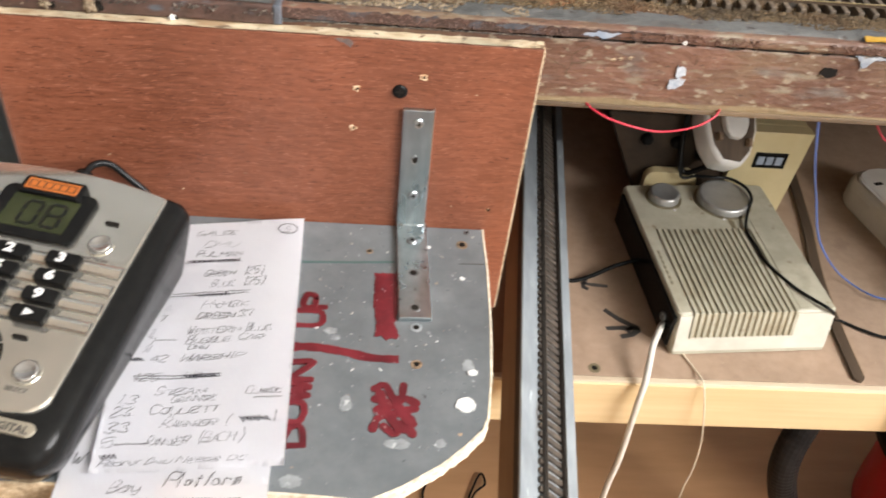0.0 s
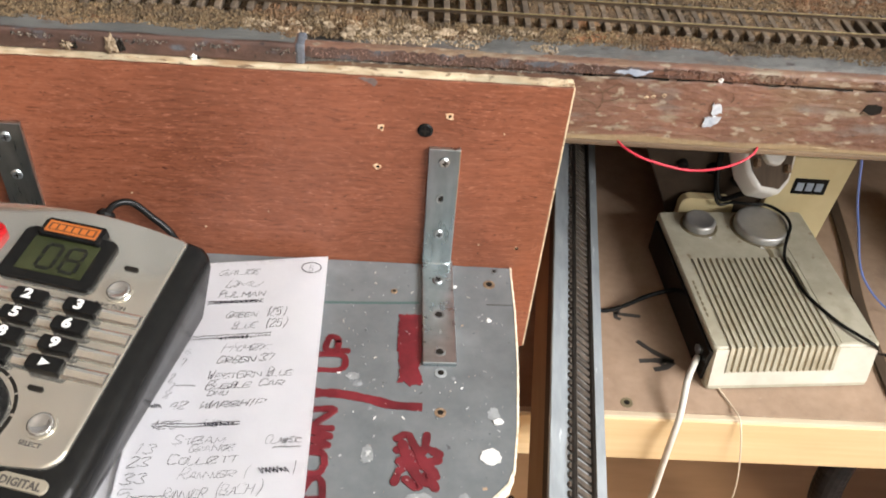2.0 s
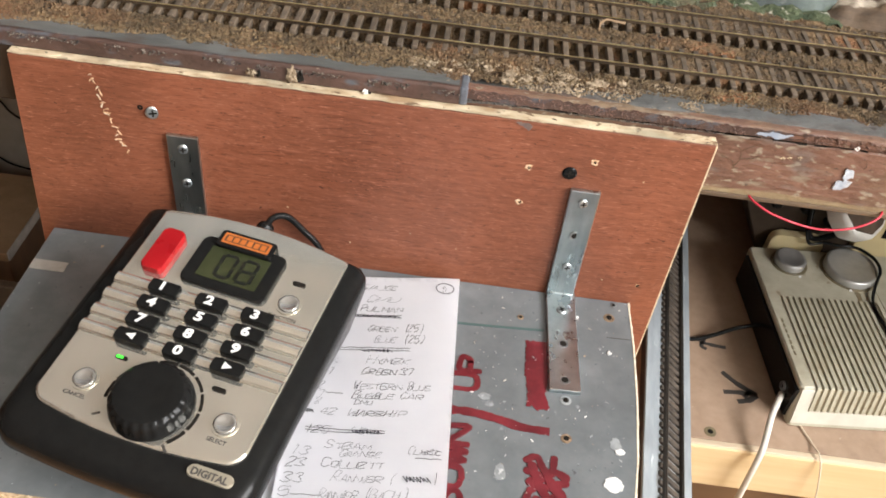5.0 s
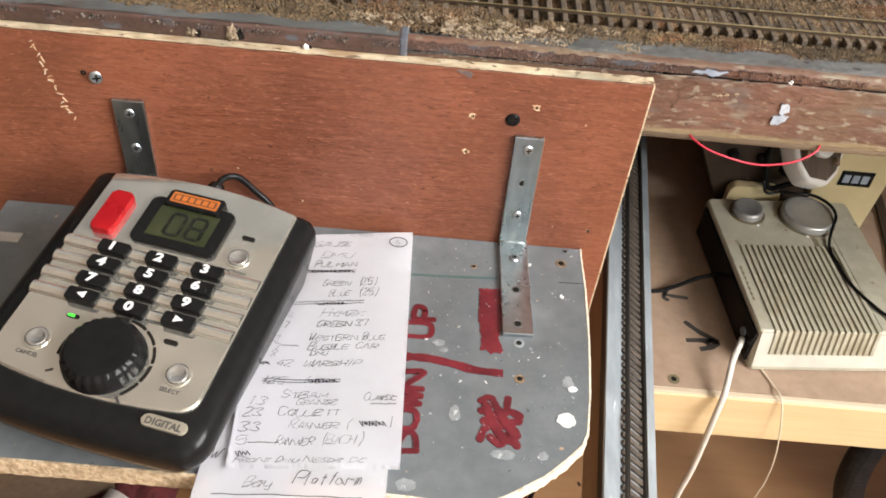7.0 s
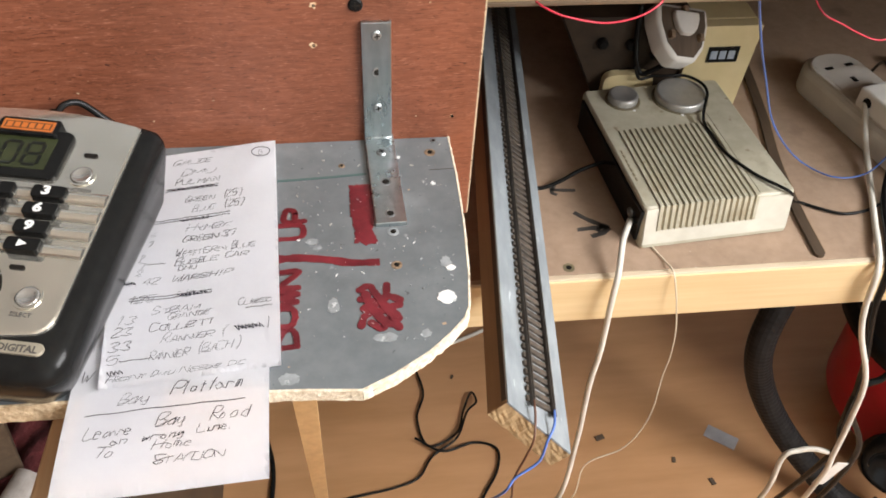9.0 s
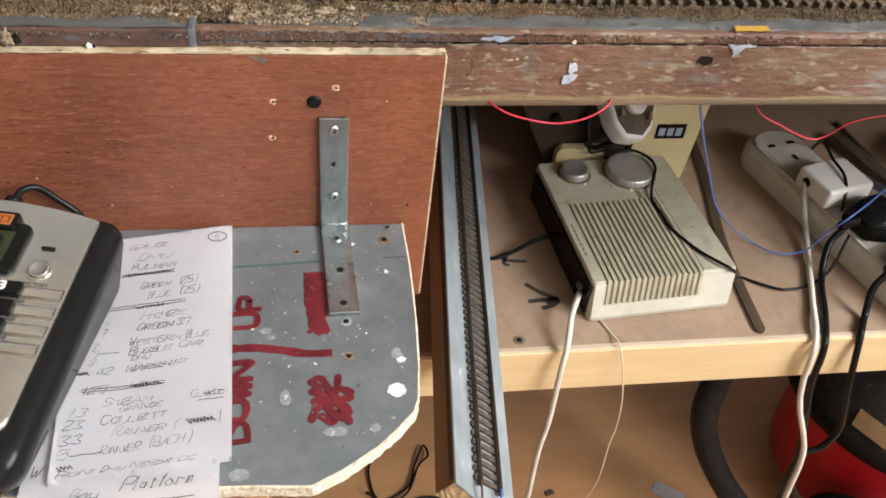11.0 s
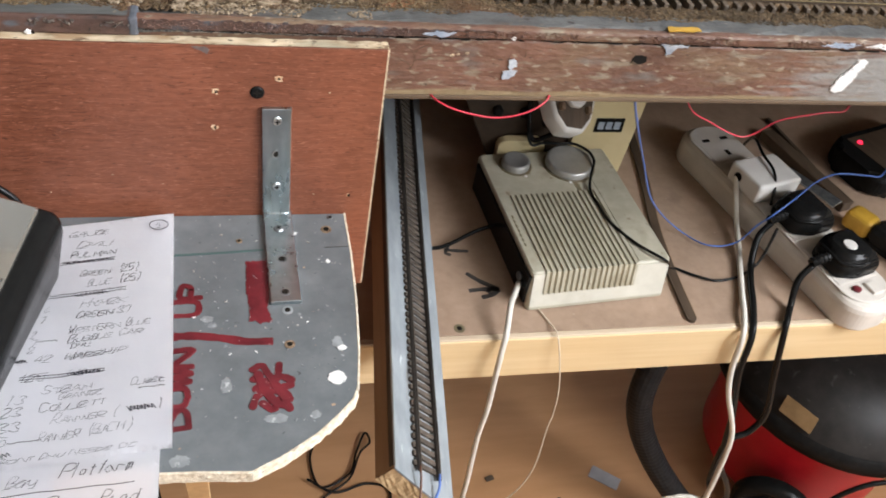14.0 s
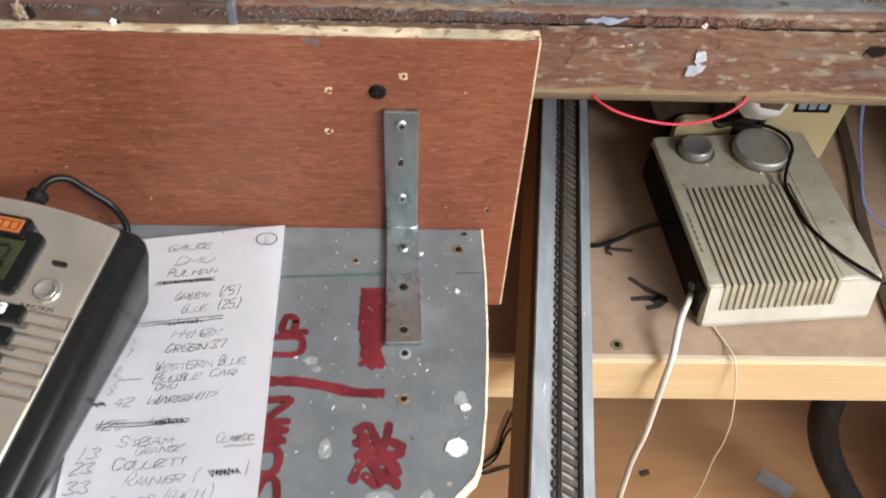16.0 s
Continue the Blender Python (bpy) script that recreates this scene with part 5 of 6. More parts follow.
strike(note1, place1, 0.10, 0.28, 0.914, 1, 0.0003)
bm = bmesh.new()
cx, cy, cz = place1(0.90, 0.058)
ribbon([(cx + 0.0044 * math.cos(a), cy + 0.0034 * math.sin(a)) for a in [i * math.pi / 6 for i in range(13)]], 0.0004, 0.0001, at(0, 0, cz + 0.0006), bm)
part("ink_ring", bm, INK, note1)

# ---- train controller ----
CU, CV = 0.0048, -0.0040     # middle of the top panel, from the origin
ctrl = thing("train_controller", "silver and black digital train controller with keypad and knob", "controller", at(-0.1713, -0.0923, SHELF, 0, 0, -12.5))
SLOPE = math.degrees(math.atan(0.13))


def top_z(v):
    return 0.0435 + 0.13 * v


def on_top(u, v, dz=0.0, rz=0.0):
    return at(u, v, top_z(v) + dz, SLOPE, 0, rz)


def loft(loops, close=True):
    own = bmesh.new()
    rings = [[own.verts.new(p) for p in loop] for loop in loops]
    for a, b in zip(rings, rings[1:]):
        for i in range(len(a)):
            j = (i + 1) % len(a)
            own.faces.new((a[i], a[j], b[j], b[i]))
    if close:
        own.faces.new(rings[0][::-1])
        own.faces.new(rings[-1])
    return own


def bowed(u0, u1, v0, v1, r, bow_front=0.0, bow_back=0.0, n=6, back=0.0035):
    """A rounded outline whose front and back edges bow outwards."""
    um, hw = (u0 + u1) / 2, (u1 - u0) / 2
    out = []
    for x, y in rounded(u0, u1, v0, v1, r, n, back):
        k = max(0, 1 - ((x - um) / hw) ** 2)
        out.append((x, y + (bow_back * k if y > (v0 + v1) / 2 else -bow_front * k)))
    extra = []
    for i, (x, y) in enumerate(out):
        extra.append((x, y))
        x2, y2 = out[(i + 1) % len(out)]
        if abs(x2 - x) > 0.02:
            for q in range(1, 10):
                x3 = x + (x2 - x) * q / 10
                k = max(0, 1 - ((x3 - um) / hw) ** 2)
                base = v1 if y > (v0 + v1) / 2 else v0
                extra.append((x3, base + (bow_back * k if base == v1 else -bow_front * k)))
    return extra


def lift_loop(pts, f):
    return [(x, y, f(x, y)) for x, y in pts]


o0 = bowed(-0.0440, 0.0450, -0.050, 0.048, 0.010, 0.002, 0.004)
o1 = bowed(-0.0465, 0.0505, -0.0552, 0.0535, 0.010, 0.003, 0.005)
o2 = bowed(-0.0484, 0.0564, -0.0606, 0.0550, 0.010, 0.003, 0.005)
o3 = bowed(-0.0470, 0.0553, -0.0594, 0.0543, 0.0095, 0.003, 0.005)
o4 = bowed(-0.0438, 0.0525, -0.0557, 0.0530, 0.008, 0.003, 0.005)
o5 = bowed(-0.0360, 0.0460, -0.0440, 0.0500, 0.006, 0.003, 0.005)
part("body", loft([lift_loop(o0, lambda x, y: 0.0003), lift_loop(o1, lambda x, y: 0.012), lift_loop(o2, lambda x, y: top_z(y) - 0.011), lift_loop(o2, lambda x, y: top_z(y) - 0.0065),
                   lift_loop(o3, lambda x, y: top_z(y) - 0.0030), lift_loop(o4, lambda x, y: top_z(y) - 0.0008), lift_loop(o5, lambda x, y: top_z(y) - 0.0007)]), BLACK, ctrl, "glossy black plastic case", smooth=True)
p1 = bowed(-0.0382, 0.0480, -0.0460, 0.0530, 0.0060, 0.0045, 0.005, back=0.0015)
p2 = bowed(-0.0375, 0.0473, -0.0453, 0.0523, 0.0056, 0.0045, 0.005, back=0.0012)
own = loft([lift_loop(p1, lambda x, y: top_z(y) - 0.001), lift_loop(p1, lambda x, y: top_z(y) + 0.0003), lift_loop(p2, lambda x, y: top_z(y) + 0.0008)])
part("panel", own, SILVER, ctrl, "silver plastic front panel")
for v in (0.0125, 0.0040, -0.0045, -0.0127):
    for u0, u1 in ((-0.0378, 0.0476),):
        own = bmesh.new()
        rows = []
        for i in range(9):
            a = math.pi * i / 8
            rows.append([own.verts.new((u, v + 0.0030 * math.cos(a), top_z(v) + 0.13 * 0.0030 * math.cos(a) + 0.0006 + 0.0022 * math.sin(a))) for u in (u0, u1)])
        for a, b in zip(rows, rows[1:]):
            own.faces.new((a[0], a[1], b[1], b[0]))
        own.faces.new([r[0] for r in rows])
        own.faces.new([r[1] for r in rows][::-1])
        part("rib", own, SILVER, ctrl)
KEY_ME = bpy.data.meshes.new("key")
bm = prism(rounded(-0.0066, 0.0066, -0.0029, 0.0029, 0.0013, 4), 0.0004, 0.0044, 0.0004, 2)
bmesh.ops.recalc_face_normals(bm, faces=bm.faces)
bm.to_mesh(KEY_ME)
bm.free()
for r, (v, names) in enumerate(((0.0125, "123"), (0.0040, "456"), (-0.0045, "789"), (-0.0127, "<0>"))):
    for u, ch in zip((-0.0155, 0.0055, 0.0257), names):
        k = linked("key", KEY_ME, BLACK, ctrl, smooth=False)
        k.matrix_local = on_top(u, v)
        if ch in "<>":
            s = 1 if ch == ">" else -1
            bm = prism([(-0.0016 * s, -0.0016), (-0.0016 * s, 0.0016), (0.0020 * s, 0)][::s], 0.0044, 0.0046, 0)
        else:
            bm = letters(ch, 0.0058, at(-0.0008, 0, 0.0044) @ Matrix.Diagonal((1.25, 1, 1, 1)), bold=0.00022)
        part("digit", bm, WHITEINK, k)
lcd = part("display_bezel", prism(rounded(-0.0140, 0.0240, 0.0200, 0.0450, 0.0025), 0.0005, 0.0026, 0.0006, 2, on_top(0, 0)), BLACK, ctrl)
part("display", box(-0.0085, 0.0185, 0.0240, 0.0405, 0.0024, 0.0028, 0.0001, 1, m=on_top(0, 0)), LCD, lcd, "green-grey liquid crystal display")


def seven(digit, u, v, h, m, bm):
    w, t = h * 0.55, h * 0.13
    segs = {"a": (0, h / 2, 1), "g": (0, 0, 1), "d": (0, -h / 2, 1), "f": (-w / 2, h / 4, 0), "b": (w / 2, h / 4, 0), "e": (-w / 2, -h / 4, 0), "c": (w / 2, -h / 4, 0)}
    for s in {"0": "abcdef", "8": "abcdefg"}[digit]:
        x, y, flat = segs[s]
        dx, dy = (w * 0.42, t / 2) if flat else (t / 2, h * 0.21)
        box(u + x - dx, u + x + dx, v + y - dy, v + y + dy, 0.0028, 0.00292, 0, m=m, bm=bm)


for digit, u in (("0", 0.0020), ("8", 0.0115)):
    bm = bmesh.new()
    seven(digit, u, 0.0318, 0.0115, on_top(0, 0), bm)
    part("display_digit", bm, LCDSEG, lcd)
lab = part("badge_housing", prism(rounded(-0.0074, 0.0178, 0.0405, 0.0490, 0.0012), -0.0016, 0.0046, 0.0005, 2, on_top(0, 0)), BLACK, ctrl)
part("badge", box(-0.0056, 0.0160, 0.0418, 0.0476, 0.0046, 0.0050, 0.0001, 1, m=on_top(0, 0)), ORANGE_D, lab, "dark maker's badge with orange print")
bm = bmesh.new()
for i in range(6):
    box(-0.0036 + 0.0031 * i, -0.0014 + 0.0031 * i, 0.0434, 0.0460, 0.0050, 0.00512, 0, m=on_top(0, 0), bm=bm)
for y in (0.0424, 0.0470):
    box(-0.0052, 0.0156, y - 0.0004, y + 0.0004, 0.0050, 0.00512, 0, m=on_top(0, 0), bm=bm)
for u in (-0.0050, 0.0154):
    box(u - 0.0004, u + 0.0004, 0.0424, 0.0470, 0.0050, 0.00511, 0, m=on_top(0, 0), bm=bm)
part("badge_print", bm, ORANGE, lab)
part("stop_button", prism(rounded(-0.0312, -0.0217, 0.0195, 0.0418, 0.0018), 0.0004, 0.0042, 0.0008, 3, on_top(0, 0)), RED, ctrl, "red oblong stop button")
for u, v, word in ((0.0337, 0.0240, "FUNCTION"), (0.0352, -0.0332, "SELECT"), (-0.0228, -0.0336, "CANCEL")):
    b = part("round_button", turned([(0.0042, 0.0005), (0.0042, 0.0018), (0.0038, 0.0021), (0.0030, 0.0017), (0.0015, 0.0013), (0, 0.0012)], 28, on_top(u, v)), CHROME, ctrl, "satin silver push button", smooth=True)
    part("button_ring", turned([(0.0053, 0.0006), (0.0052, 0.0015), (0.0045, 0.0015), (0.0044, 0.0007)], 28, on_top(u, v)), SILVER, b)
    part("caption", letters(word, 0.0024, on_top(u, v - 0.0072, 0.0009)), DARKINK, ctrl)
for u, v in ((0.0334, 0.0351), (0.0263, -0.0213)):
    part("lamp_slot", prism(rounded(u - 0.0028, u + 0.0028, v - 0.0009, v + 0.0009, 0.0008), 0.0006, 0.0014, 0, 1, on_top(0, 0)), DARKHOLE, ctrl)
slot = part("lamp_slot", prism(rounded(-0.0175, -0.0125, -0.0220, -0.0204, 0.0006), 0.0006, 0.0012, 0, 1, on_top(0, 0)), DARKHOLE, ctrl)
part("indicator", prism(rounded(-0.0172, -0.0142, -0.0218, -0.0206, 0.0005), 0.0008, 0.0015, 0, 1, on_top(0, 0)), GREENLED, slot, "lit green indicator")
KU, KV = 0.0061, -0.0345
own = bmesh.new()
rings = []
for r, z in ((0.0158, 0.0006), (0.0158, 0.0020), (0.0155, 0.0030), (0.0151, 0.0058), (0.0141, 0.0076), (0.0126, 0.0086)):
    rings.append([own.verts.new(((r - (0.0007 if (i % 4 < 1 and 0.0022 < z < 0.0090) else 0)) * math.cos(2 * math.pi * i / 96), (r - (0.0007 if (i % 4 < 1 and 0.0022 < z < 0.0090) else 0)) * math.sin(2 * math.pi * i / 96), z)) for i in range(96)])
for a, b in zip(rings, rings[1:]):
    for i in range(96):
        own.faces.new((a[i], a[(i + 1) % 96], b[(i + 1) % 96], b[i]))
settle(own, on_top(KU, KV), None)
knob = part("knob", own, BLACK, ctrl, "large ribbed black speed knob", smooth=True)
part("knob_top", turned([(0.0127, 0.0086), (0.0110, 0.0089), (0.0060, 0.0085), (0, 0.0084)], 48, on_top(KU, KV)), BLACK, knob, smooth=True)
for k in range(9):
    pts = [(0.0180 * math.cos(radians(-44 + 26.5 * k + 5.8 * i)), 0.0180 * math.sin(radians(-44 + 26.5 * k + 5.8 * i))) for i in range(5)]
    part("scale_dash", ribbon(pts, 0.0012, 0.0001, on_top(KU, KV, 0.0009), per=2), DARKHOLE, ctrl)
part("scale_mark", ribbon(((0.0122, -0.0138), (0.0142, -0.0160)), 0.0011, 0.0001, on_top(KU, KV, 0.0009), smooth=False), DARKINK, ctrl)
part("scale_mark", ribbon(((-0.0158, -0.0098), (-0.0182, -0.0114)), 0.0008, 0.0001, on_top(KU, KV, 0.0009), smooth=False), DARKINK, ctrl)
pl = part("name_plate", prism(rounded(0.0305, 0.0482, -0.0554, -0.0506, 0.0022), -0.0020, 0.0003, 0.0003, 1, on_top(0, 0) @ at(0, 0, 0, 0, 0, 0)), CREAMLABEL, ctrl, "cream rounded name plate")
part("caption", letters("DIGITAL", 0.0038, on_top(0.0392, -0.0530, 0.0003), bold=0.00012), DARKINK, pl)
cable = thing("controller_cable", "black lead with moulded boot behind the controller", "cable", at(-0.0112, 0.0006, 0))
part("lead", tube([(-0.1475, -0.0200, 0.7370), (-0.1450, -0.0110, 0.7392), (-0.1390, -0.0062, 0.7372), (-0.1315, -0.0055, 0.7290), (-0.1240, -0.0060, 0.7205), (-0.1200, -0.0090, 0.7105), (-0.1230, -0.0170, SHELF + 0.0018)], 0.0016, 10), BLACK, cable, smooth=True)
part("boot", tube([(-0.1505, -0.0370, 0.7320), (-0.1490, -0.0270, 0.7350), (-0.1465, -0.0155, 0.7385)], 0.0040, 12, 6, 0.10), BLACK, cable)

# ---- leg and clutter under the control shelf ----
leg = thing("shelf_leg", "slim pine leg slanting from the shelf to the floor", "leg", at(0, 0, 0))
a, b = Vector((-0.0540, -0.128, 0.6960)), Vector((-0.0760, 0.163, 0.0))
d = (b - a).normalized()
side = Vector((1, 0.05, 0)).normalized()
side = (side - d * side.dot(d)).normalized()
nrm = d.cross(side)
own = bmesh.new()
for q in (a, b):
    for s, t in ((-1, -1), (1, -1), (1, 1), (-1, 1)):
        own.verts.new(q + side * s * 0.0056 + nrm * t * 0.0045)
own.verts.ensure_lookup_table()
for f in ((0, 1, 2, 3), (7, 6, 5, 4), (0, 4, 5, 1), (1, 5, 6, 2), (2, 6, 7, 3), (3, 7, 4, 0)):
    own.faces.new([own.verts[i] for i in f])
part("batten", own, PINE_V, leg)

tagged(part("wood_offcut", box(-0.0050, 0.0050, -0.07, 0.07, 0, 0.010, 0.001, m=at(-0.1400, -0.128, SHELF - 0.0198, 0, 0, -3)), TAN), "pine batten fixed under the shelf front", "batten")
crate = thing("storage_crate", "dark storage crate on the floor holding odds and ends", "crate", at(-0.42, 0.10, 0))
for x0, x1, y0, y1 in ((-0.24, -0.23, -0.17, 0.17), (0.21, 0.22, -0.17, 0.17), (-0.23, 0.21, -0.17, -0.16), (-0.23, 0.21, 0.16, 0.17)):
    part("side_panel", box(x0, x1, y0, y1, 0.0, 0.36, 0.002), DARKWOOD, crate)
part("bottom_panel", box(-0.23, 0.21, -0.16, 0.16, 0.0, 0.30, 0.002), DARKWOOD, crate)


def rag(x, y):
    return 0.318 + 0.035 * noise.noise((x * 11, y * 11, 0.4)) + 0.012 * noise.noise((x * 40, y * 40, 2.0)) + 0.02


tagged(part("red_cloth", sheet(-0.42, -0.215, -0.055, 0.255, 50, 70, rag), CLOTH, smooth=True), "crumpled dark red cloth on top of the crate", "cloth")
# box and roll are coloured dark for the enclosed shade down here
tagged(part("cardboard_box", box(-0.075, 0.075, -0.06, 0.06, 0, 0.07, 0.002, m=at(-0.385, 0.055, 0.372, 4, 3, 28)), DARKWOOD), "small brown card box resting on the cloth, coloured darker for the shade", "box")
roll = thing("tape_roll", "white paper tape roll lying on the cloth, shade put into its colour", "tape roll", at(-0.290, 0.010, 0.366, 0, 84, 68))
part("roll_body", turned([(0.006, -0.02), (0.0125, -0.02), (0.0125, 0.02), (0.006, 0.02), (0.006, -0.02)], 32), SHADEDPAPER, roll)
part("core", turned([(0.006, -0.019), (0.005, -0.019), (0.005, 0.019), (0.006, 0.019)], 24), CARDBOARD, roll)

# ---- lower shelf ----
low = thing("lower_shelf", "brown hardboard shelf with a planed pine front edge", "shelf", at(0, 0, 0))
part("board", box(-0.02, 1.20, 0.0489, 0.60, LOW - 0.012, LOW, 0.0006), MDF, low)
part("front_batten", box(-0.02, 1.20, 0.0430, 0.0500, LOW - 0.0440, LOW - 0.0010, 0.0012), PINE, low, "pale pine front batten")
part("front_batten_top", box(-0.02, 1.20, 0.0440, 0.0486, LOW - 0.002, LOW + 0.0004, 0.0008), PALEPINE, low, "pale ply strip along the front")
part("support", box(1.10, 1.13, 0.10, 0.58, 0, LOW - 0.012, 0.001), PINE_V, low)
part("support", box(-0.016, 0.004, 0.40, 0.59, 0, LOW - 0.012, 0.001), PINE_V, low)
part("back_panel", box(-0.02, 1.20, 0.588, 0.600, LOW, 0.785, 0.001), DARKPANEL, low, "brown back panel")
part("end_panel", box(-0.02, -0.008, 0.06, 0.588, LOW, 0.785, 0.001), PLY, low)
h = part("countersunk_screw", turned([(0.0042, 0), (0.0040, 0.0003), (0.0020, 0.0002), (0, 0.0001)], 20, at(0.1215, 0.0555, LOW)), GRILLE, low)
part("recess", turned([(0.0020, 0.0003), (0.0018, 0.00035), (0, 0.00035)], 12, at(0.1215, 0.0555, LOW)), DARKHOLE, h)
LM = at(0, 0, LOW)
for pts, w in ((((0.1245, 0.138), (0.1330, 0.1365), (0.1440, 0.1355)), 0.0022), (((0.1290, 0.142), (0.1255, 0.1345), (0.1290, 0.1315)), 0.0020),
               (((0.1375, 0.1110), (0.1480, 0.1010), (0.1600, 0.0935)), 0.0028), (((0.1360, 0.0925), (0.1480, 0.0935), (0.1605, 0.0930)), 0.0028), (((0.1450, 0.0850), (0.1530, 0.0875), (0.1600, 0.0925)), 0.0030), (((0.1500, 0.0900), (0.1560, 0.0960)), 0.0026)):
    part("arrow_stroke", ribbon(pts, w * 1.4, 0.0003, LM, seed=4), DARKINK, low, "black felt-pen arrow stroke")


slat = thing("wooden_stick", "thin dark-stained wooden stick lying on the lower shelf", "stick", at(0, 0, 0))
SLAT = [(0.342, 0.330), (0.3340, 0.2700), (0.3255, 0.2150), (0.3135, 0.1550), (0.3080, 0.1000), (0.3060, 0.0545)]
part("strip", ribbon(SLAT, 0.0078, 0.0026, LM, blunt=True), DARKWOOD, slat)
part("pale_edge", ribbon([(x + 0.0042, y) for x, y in SLAT], 0.0010, 0.0022, LM), CARDBOARD, slat, "pale bare edge")

# ---- plank with track ----
ROLL = 40.0
PM = at(0.0585, 0.0, 0.5925, 0, 0, -6.1) @ at(0, 0, 0, 0, ROLL, 0)
plank = thing("track_plank", "grey-painted timber plank carrying a length of black track", "plank", PM)
L0, L1, PW, PT = -0.088, 0.46, 0.0490, 0.0155


def plank_mesh(x0, x1, z0, z1, y_near_left, y_near_right):
    own = bmesh.new()
    v = [own.verts.new(p) for p in ((x0, y_near_left, z0), (x1, y_near_right, z0), (x1, L1, z0), (x0, L1, z0), (x0, y_near_left, z1), (x1, y_near_right, z1), (x1, L1, z1), (x0, L1, z1))]
    for f in ((3, 2, 1, 0), (4, 5, 6, 7), (0, 1, 5, 4), (1, 2, 6, 5), (2, 3, 7, 6), (3, 0, 4, 7)):
        own.faces.new([v[i] for i in f])
    return own


part("timber", plank_mesh(0, PW, -PT, -0.0008, L0, L0 - 0.012), TAN, plank, "varnished brown timber side")
part("painted_top", plank_mesh(0.0004, PW - 0.0003, -0.0012, 0.0, L0 - 0.0003, L0 - 0.0123), PLANKGREY, plank, "pale grey painted top face")
own = bmesh.new()
g = [[own.verts.new((PW * i / 16, L0 - 0.012 * i / 16 - 0.0006 - 0.0008 * noise.noise((i * 0.9, j * 0.9, 5)), -0.0012 - (PT - 0.0012) * j / 8)) for j in range(9)] for i in range(17)]
for i in range(16):
    for j in range(8):
        own.faces.new((g[i][j], g[i][j + 1], g[i + 1][j + 1], g[i + 1][j]))
part("sawn_end", own, ENDGRAIN, plank, "rough sawn end grain")
part("dark_streak", box(-0.0004, 0.0004, L0 + 0.002, L1, -0.0042, -0.0006, 0), DARKWOOD, plank, "dark paint run along the edge")
TP = 0.0060
for x in (0.0175, 0.0340):
    r = part("rail", box(x - 0.0012, x + 0.0012, L0 + 0.004, L1, 0.0018, 0.0040, 0), RAIL_DARK, plank)
    part("railhead", box(x - 0.0005, x + 0.0005, L0 + 0.004, L1, 0.0040, 0.0046, 0), RAIL_DARK, r)
for i in range(int((L1 - L0 - 0.006) / TP)):
    o = linked("sleeper", SLEEPER_DARK_ME, SLEEPER_BLACK, plank)
    o.location = (0.02490, L0 + 0.006 + TP * (i + 0.5), 0.0)
    o.rotation_euler.z = math.pi / 2 + random.uniform(-0.03, 0.03)


def wire(name, label, mt, pts, r, cat="wire"):
    return tagged(part(name, tube(pts, r), mt, smooth=True), label, cat)


wire("brown_wire", "thin brown wire soldered to the plank's rail", BROWNWIRE, [(0.0648, -0.0840, 0.5870), (0.0642, -0.0930, 0.5845), (0.0622, -0.1030, 0.5785), (0.0590, -0.1060, 0.568), (0.0540, -0.1060, 0.543), (0.0547, -0.1040, 0.515), (0.058, -0.06, 0.42), (0.060, 0.02, 0.22), (0.07, 0.10, 0.004)], 0.0007)
wire("blue_wire", "thin blue wire soldered to the plank's rail", BLUEWIRE, [(0.0774, -0.0850, 0.5770), (0.0755, -0.0940, 0.5755), (0.0708, -0.1010, 0.5715), (0.0670, -0.1045, 0.557), (0.0545, -0.1075, 0.547), (0.0450, -0.1060, 0.524), (0.02, -0.05, 0.40), (0.0, 0.05, 0.20), (-0.02, 0.12, 0.004)], 0.0008)

# ---- intercom loudspeaker unit ----
RZ = 5.0
radio = thing("speaker_unit", "aged ivory plastic desk speaker with ribbed grille and two dials", "speaker", at(0.2270, 0.1490, LOW, 0, 0, RZ))
RW, RD, RH = 0.0578, 0.0725, 0.0345
SET = 0.0040                 # how far the front leans back
foot, brow, top = rounded(-RW, RW, -RD - 0.0026, RD, 0.004, 4), rounded(-RW, RW, -RD + SET, RD, 0.004, 4), rounded(-RW + 0.0012, RW - 0.0012, -RD + SET + 0.0012, RD - 0.0012, 0.0034, 4)
part("case", loft([lift_loop(foot, lambda x, y: 0.0012), lift_loop(brow, lambda x, y: RH - 0.0012), lift_loop(top, lambda x, y: RH)]), IVORY, radio)
part("base", prism(rounded(-RW + 0.002, RW - 0.002, -RD + 0.002, RD - 0.002, 0.004, 4), 0.0, 0.0020, 0.0003, 1), BLACK, radio)
sd = part("side_panel", box(-RW - 0.0020, -RW + 0.001, -RD + 0.004, RD - 0.006, 0.003, RH - 0.004, 0.0008), BLACK, radio, "black plastic side panel")
part("socket", turned([(0.0035, 0), (0.0035, 0.0015), (0.0018, 0.0015), (0.0018, 0.0003)], 18, at(-RW - 0.002, -RD + 0.018, 0.018, 0, -90, 0)), SCREW, sd)
GX0, GX1, GY0, GY1 = -0.0455, 0.0275, -RD + SET, 0.0175
LEAN = at(0, -RD + SET, RH, -math.degrees(math.atan((SET + 0.0026) / RH)), 0, 0)
# nearly flush sheets: the slots' shade is painted, not cast by depth
part("grille_well", box(GX0, GX1, GY0 + 0.001, GY1, RH - 0.0006, RH + 0.0002, 0.0001), GRILLE, radio, "grille slots with their shade put into the colour")
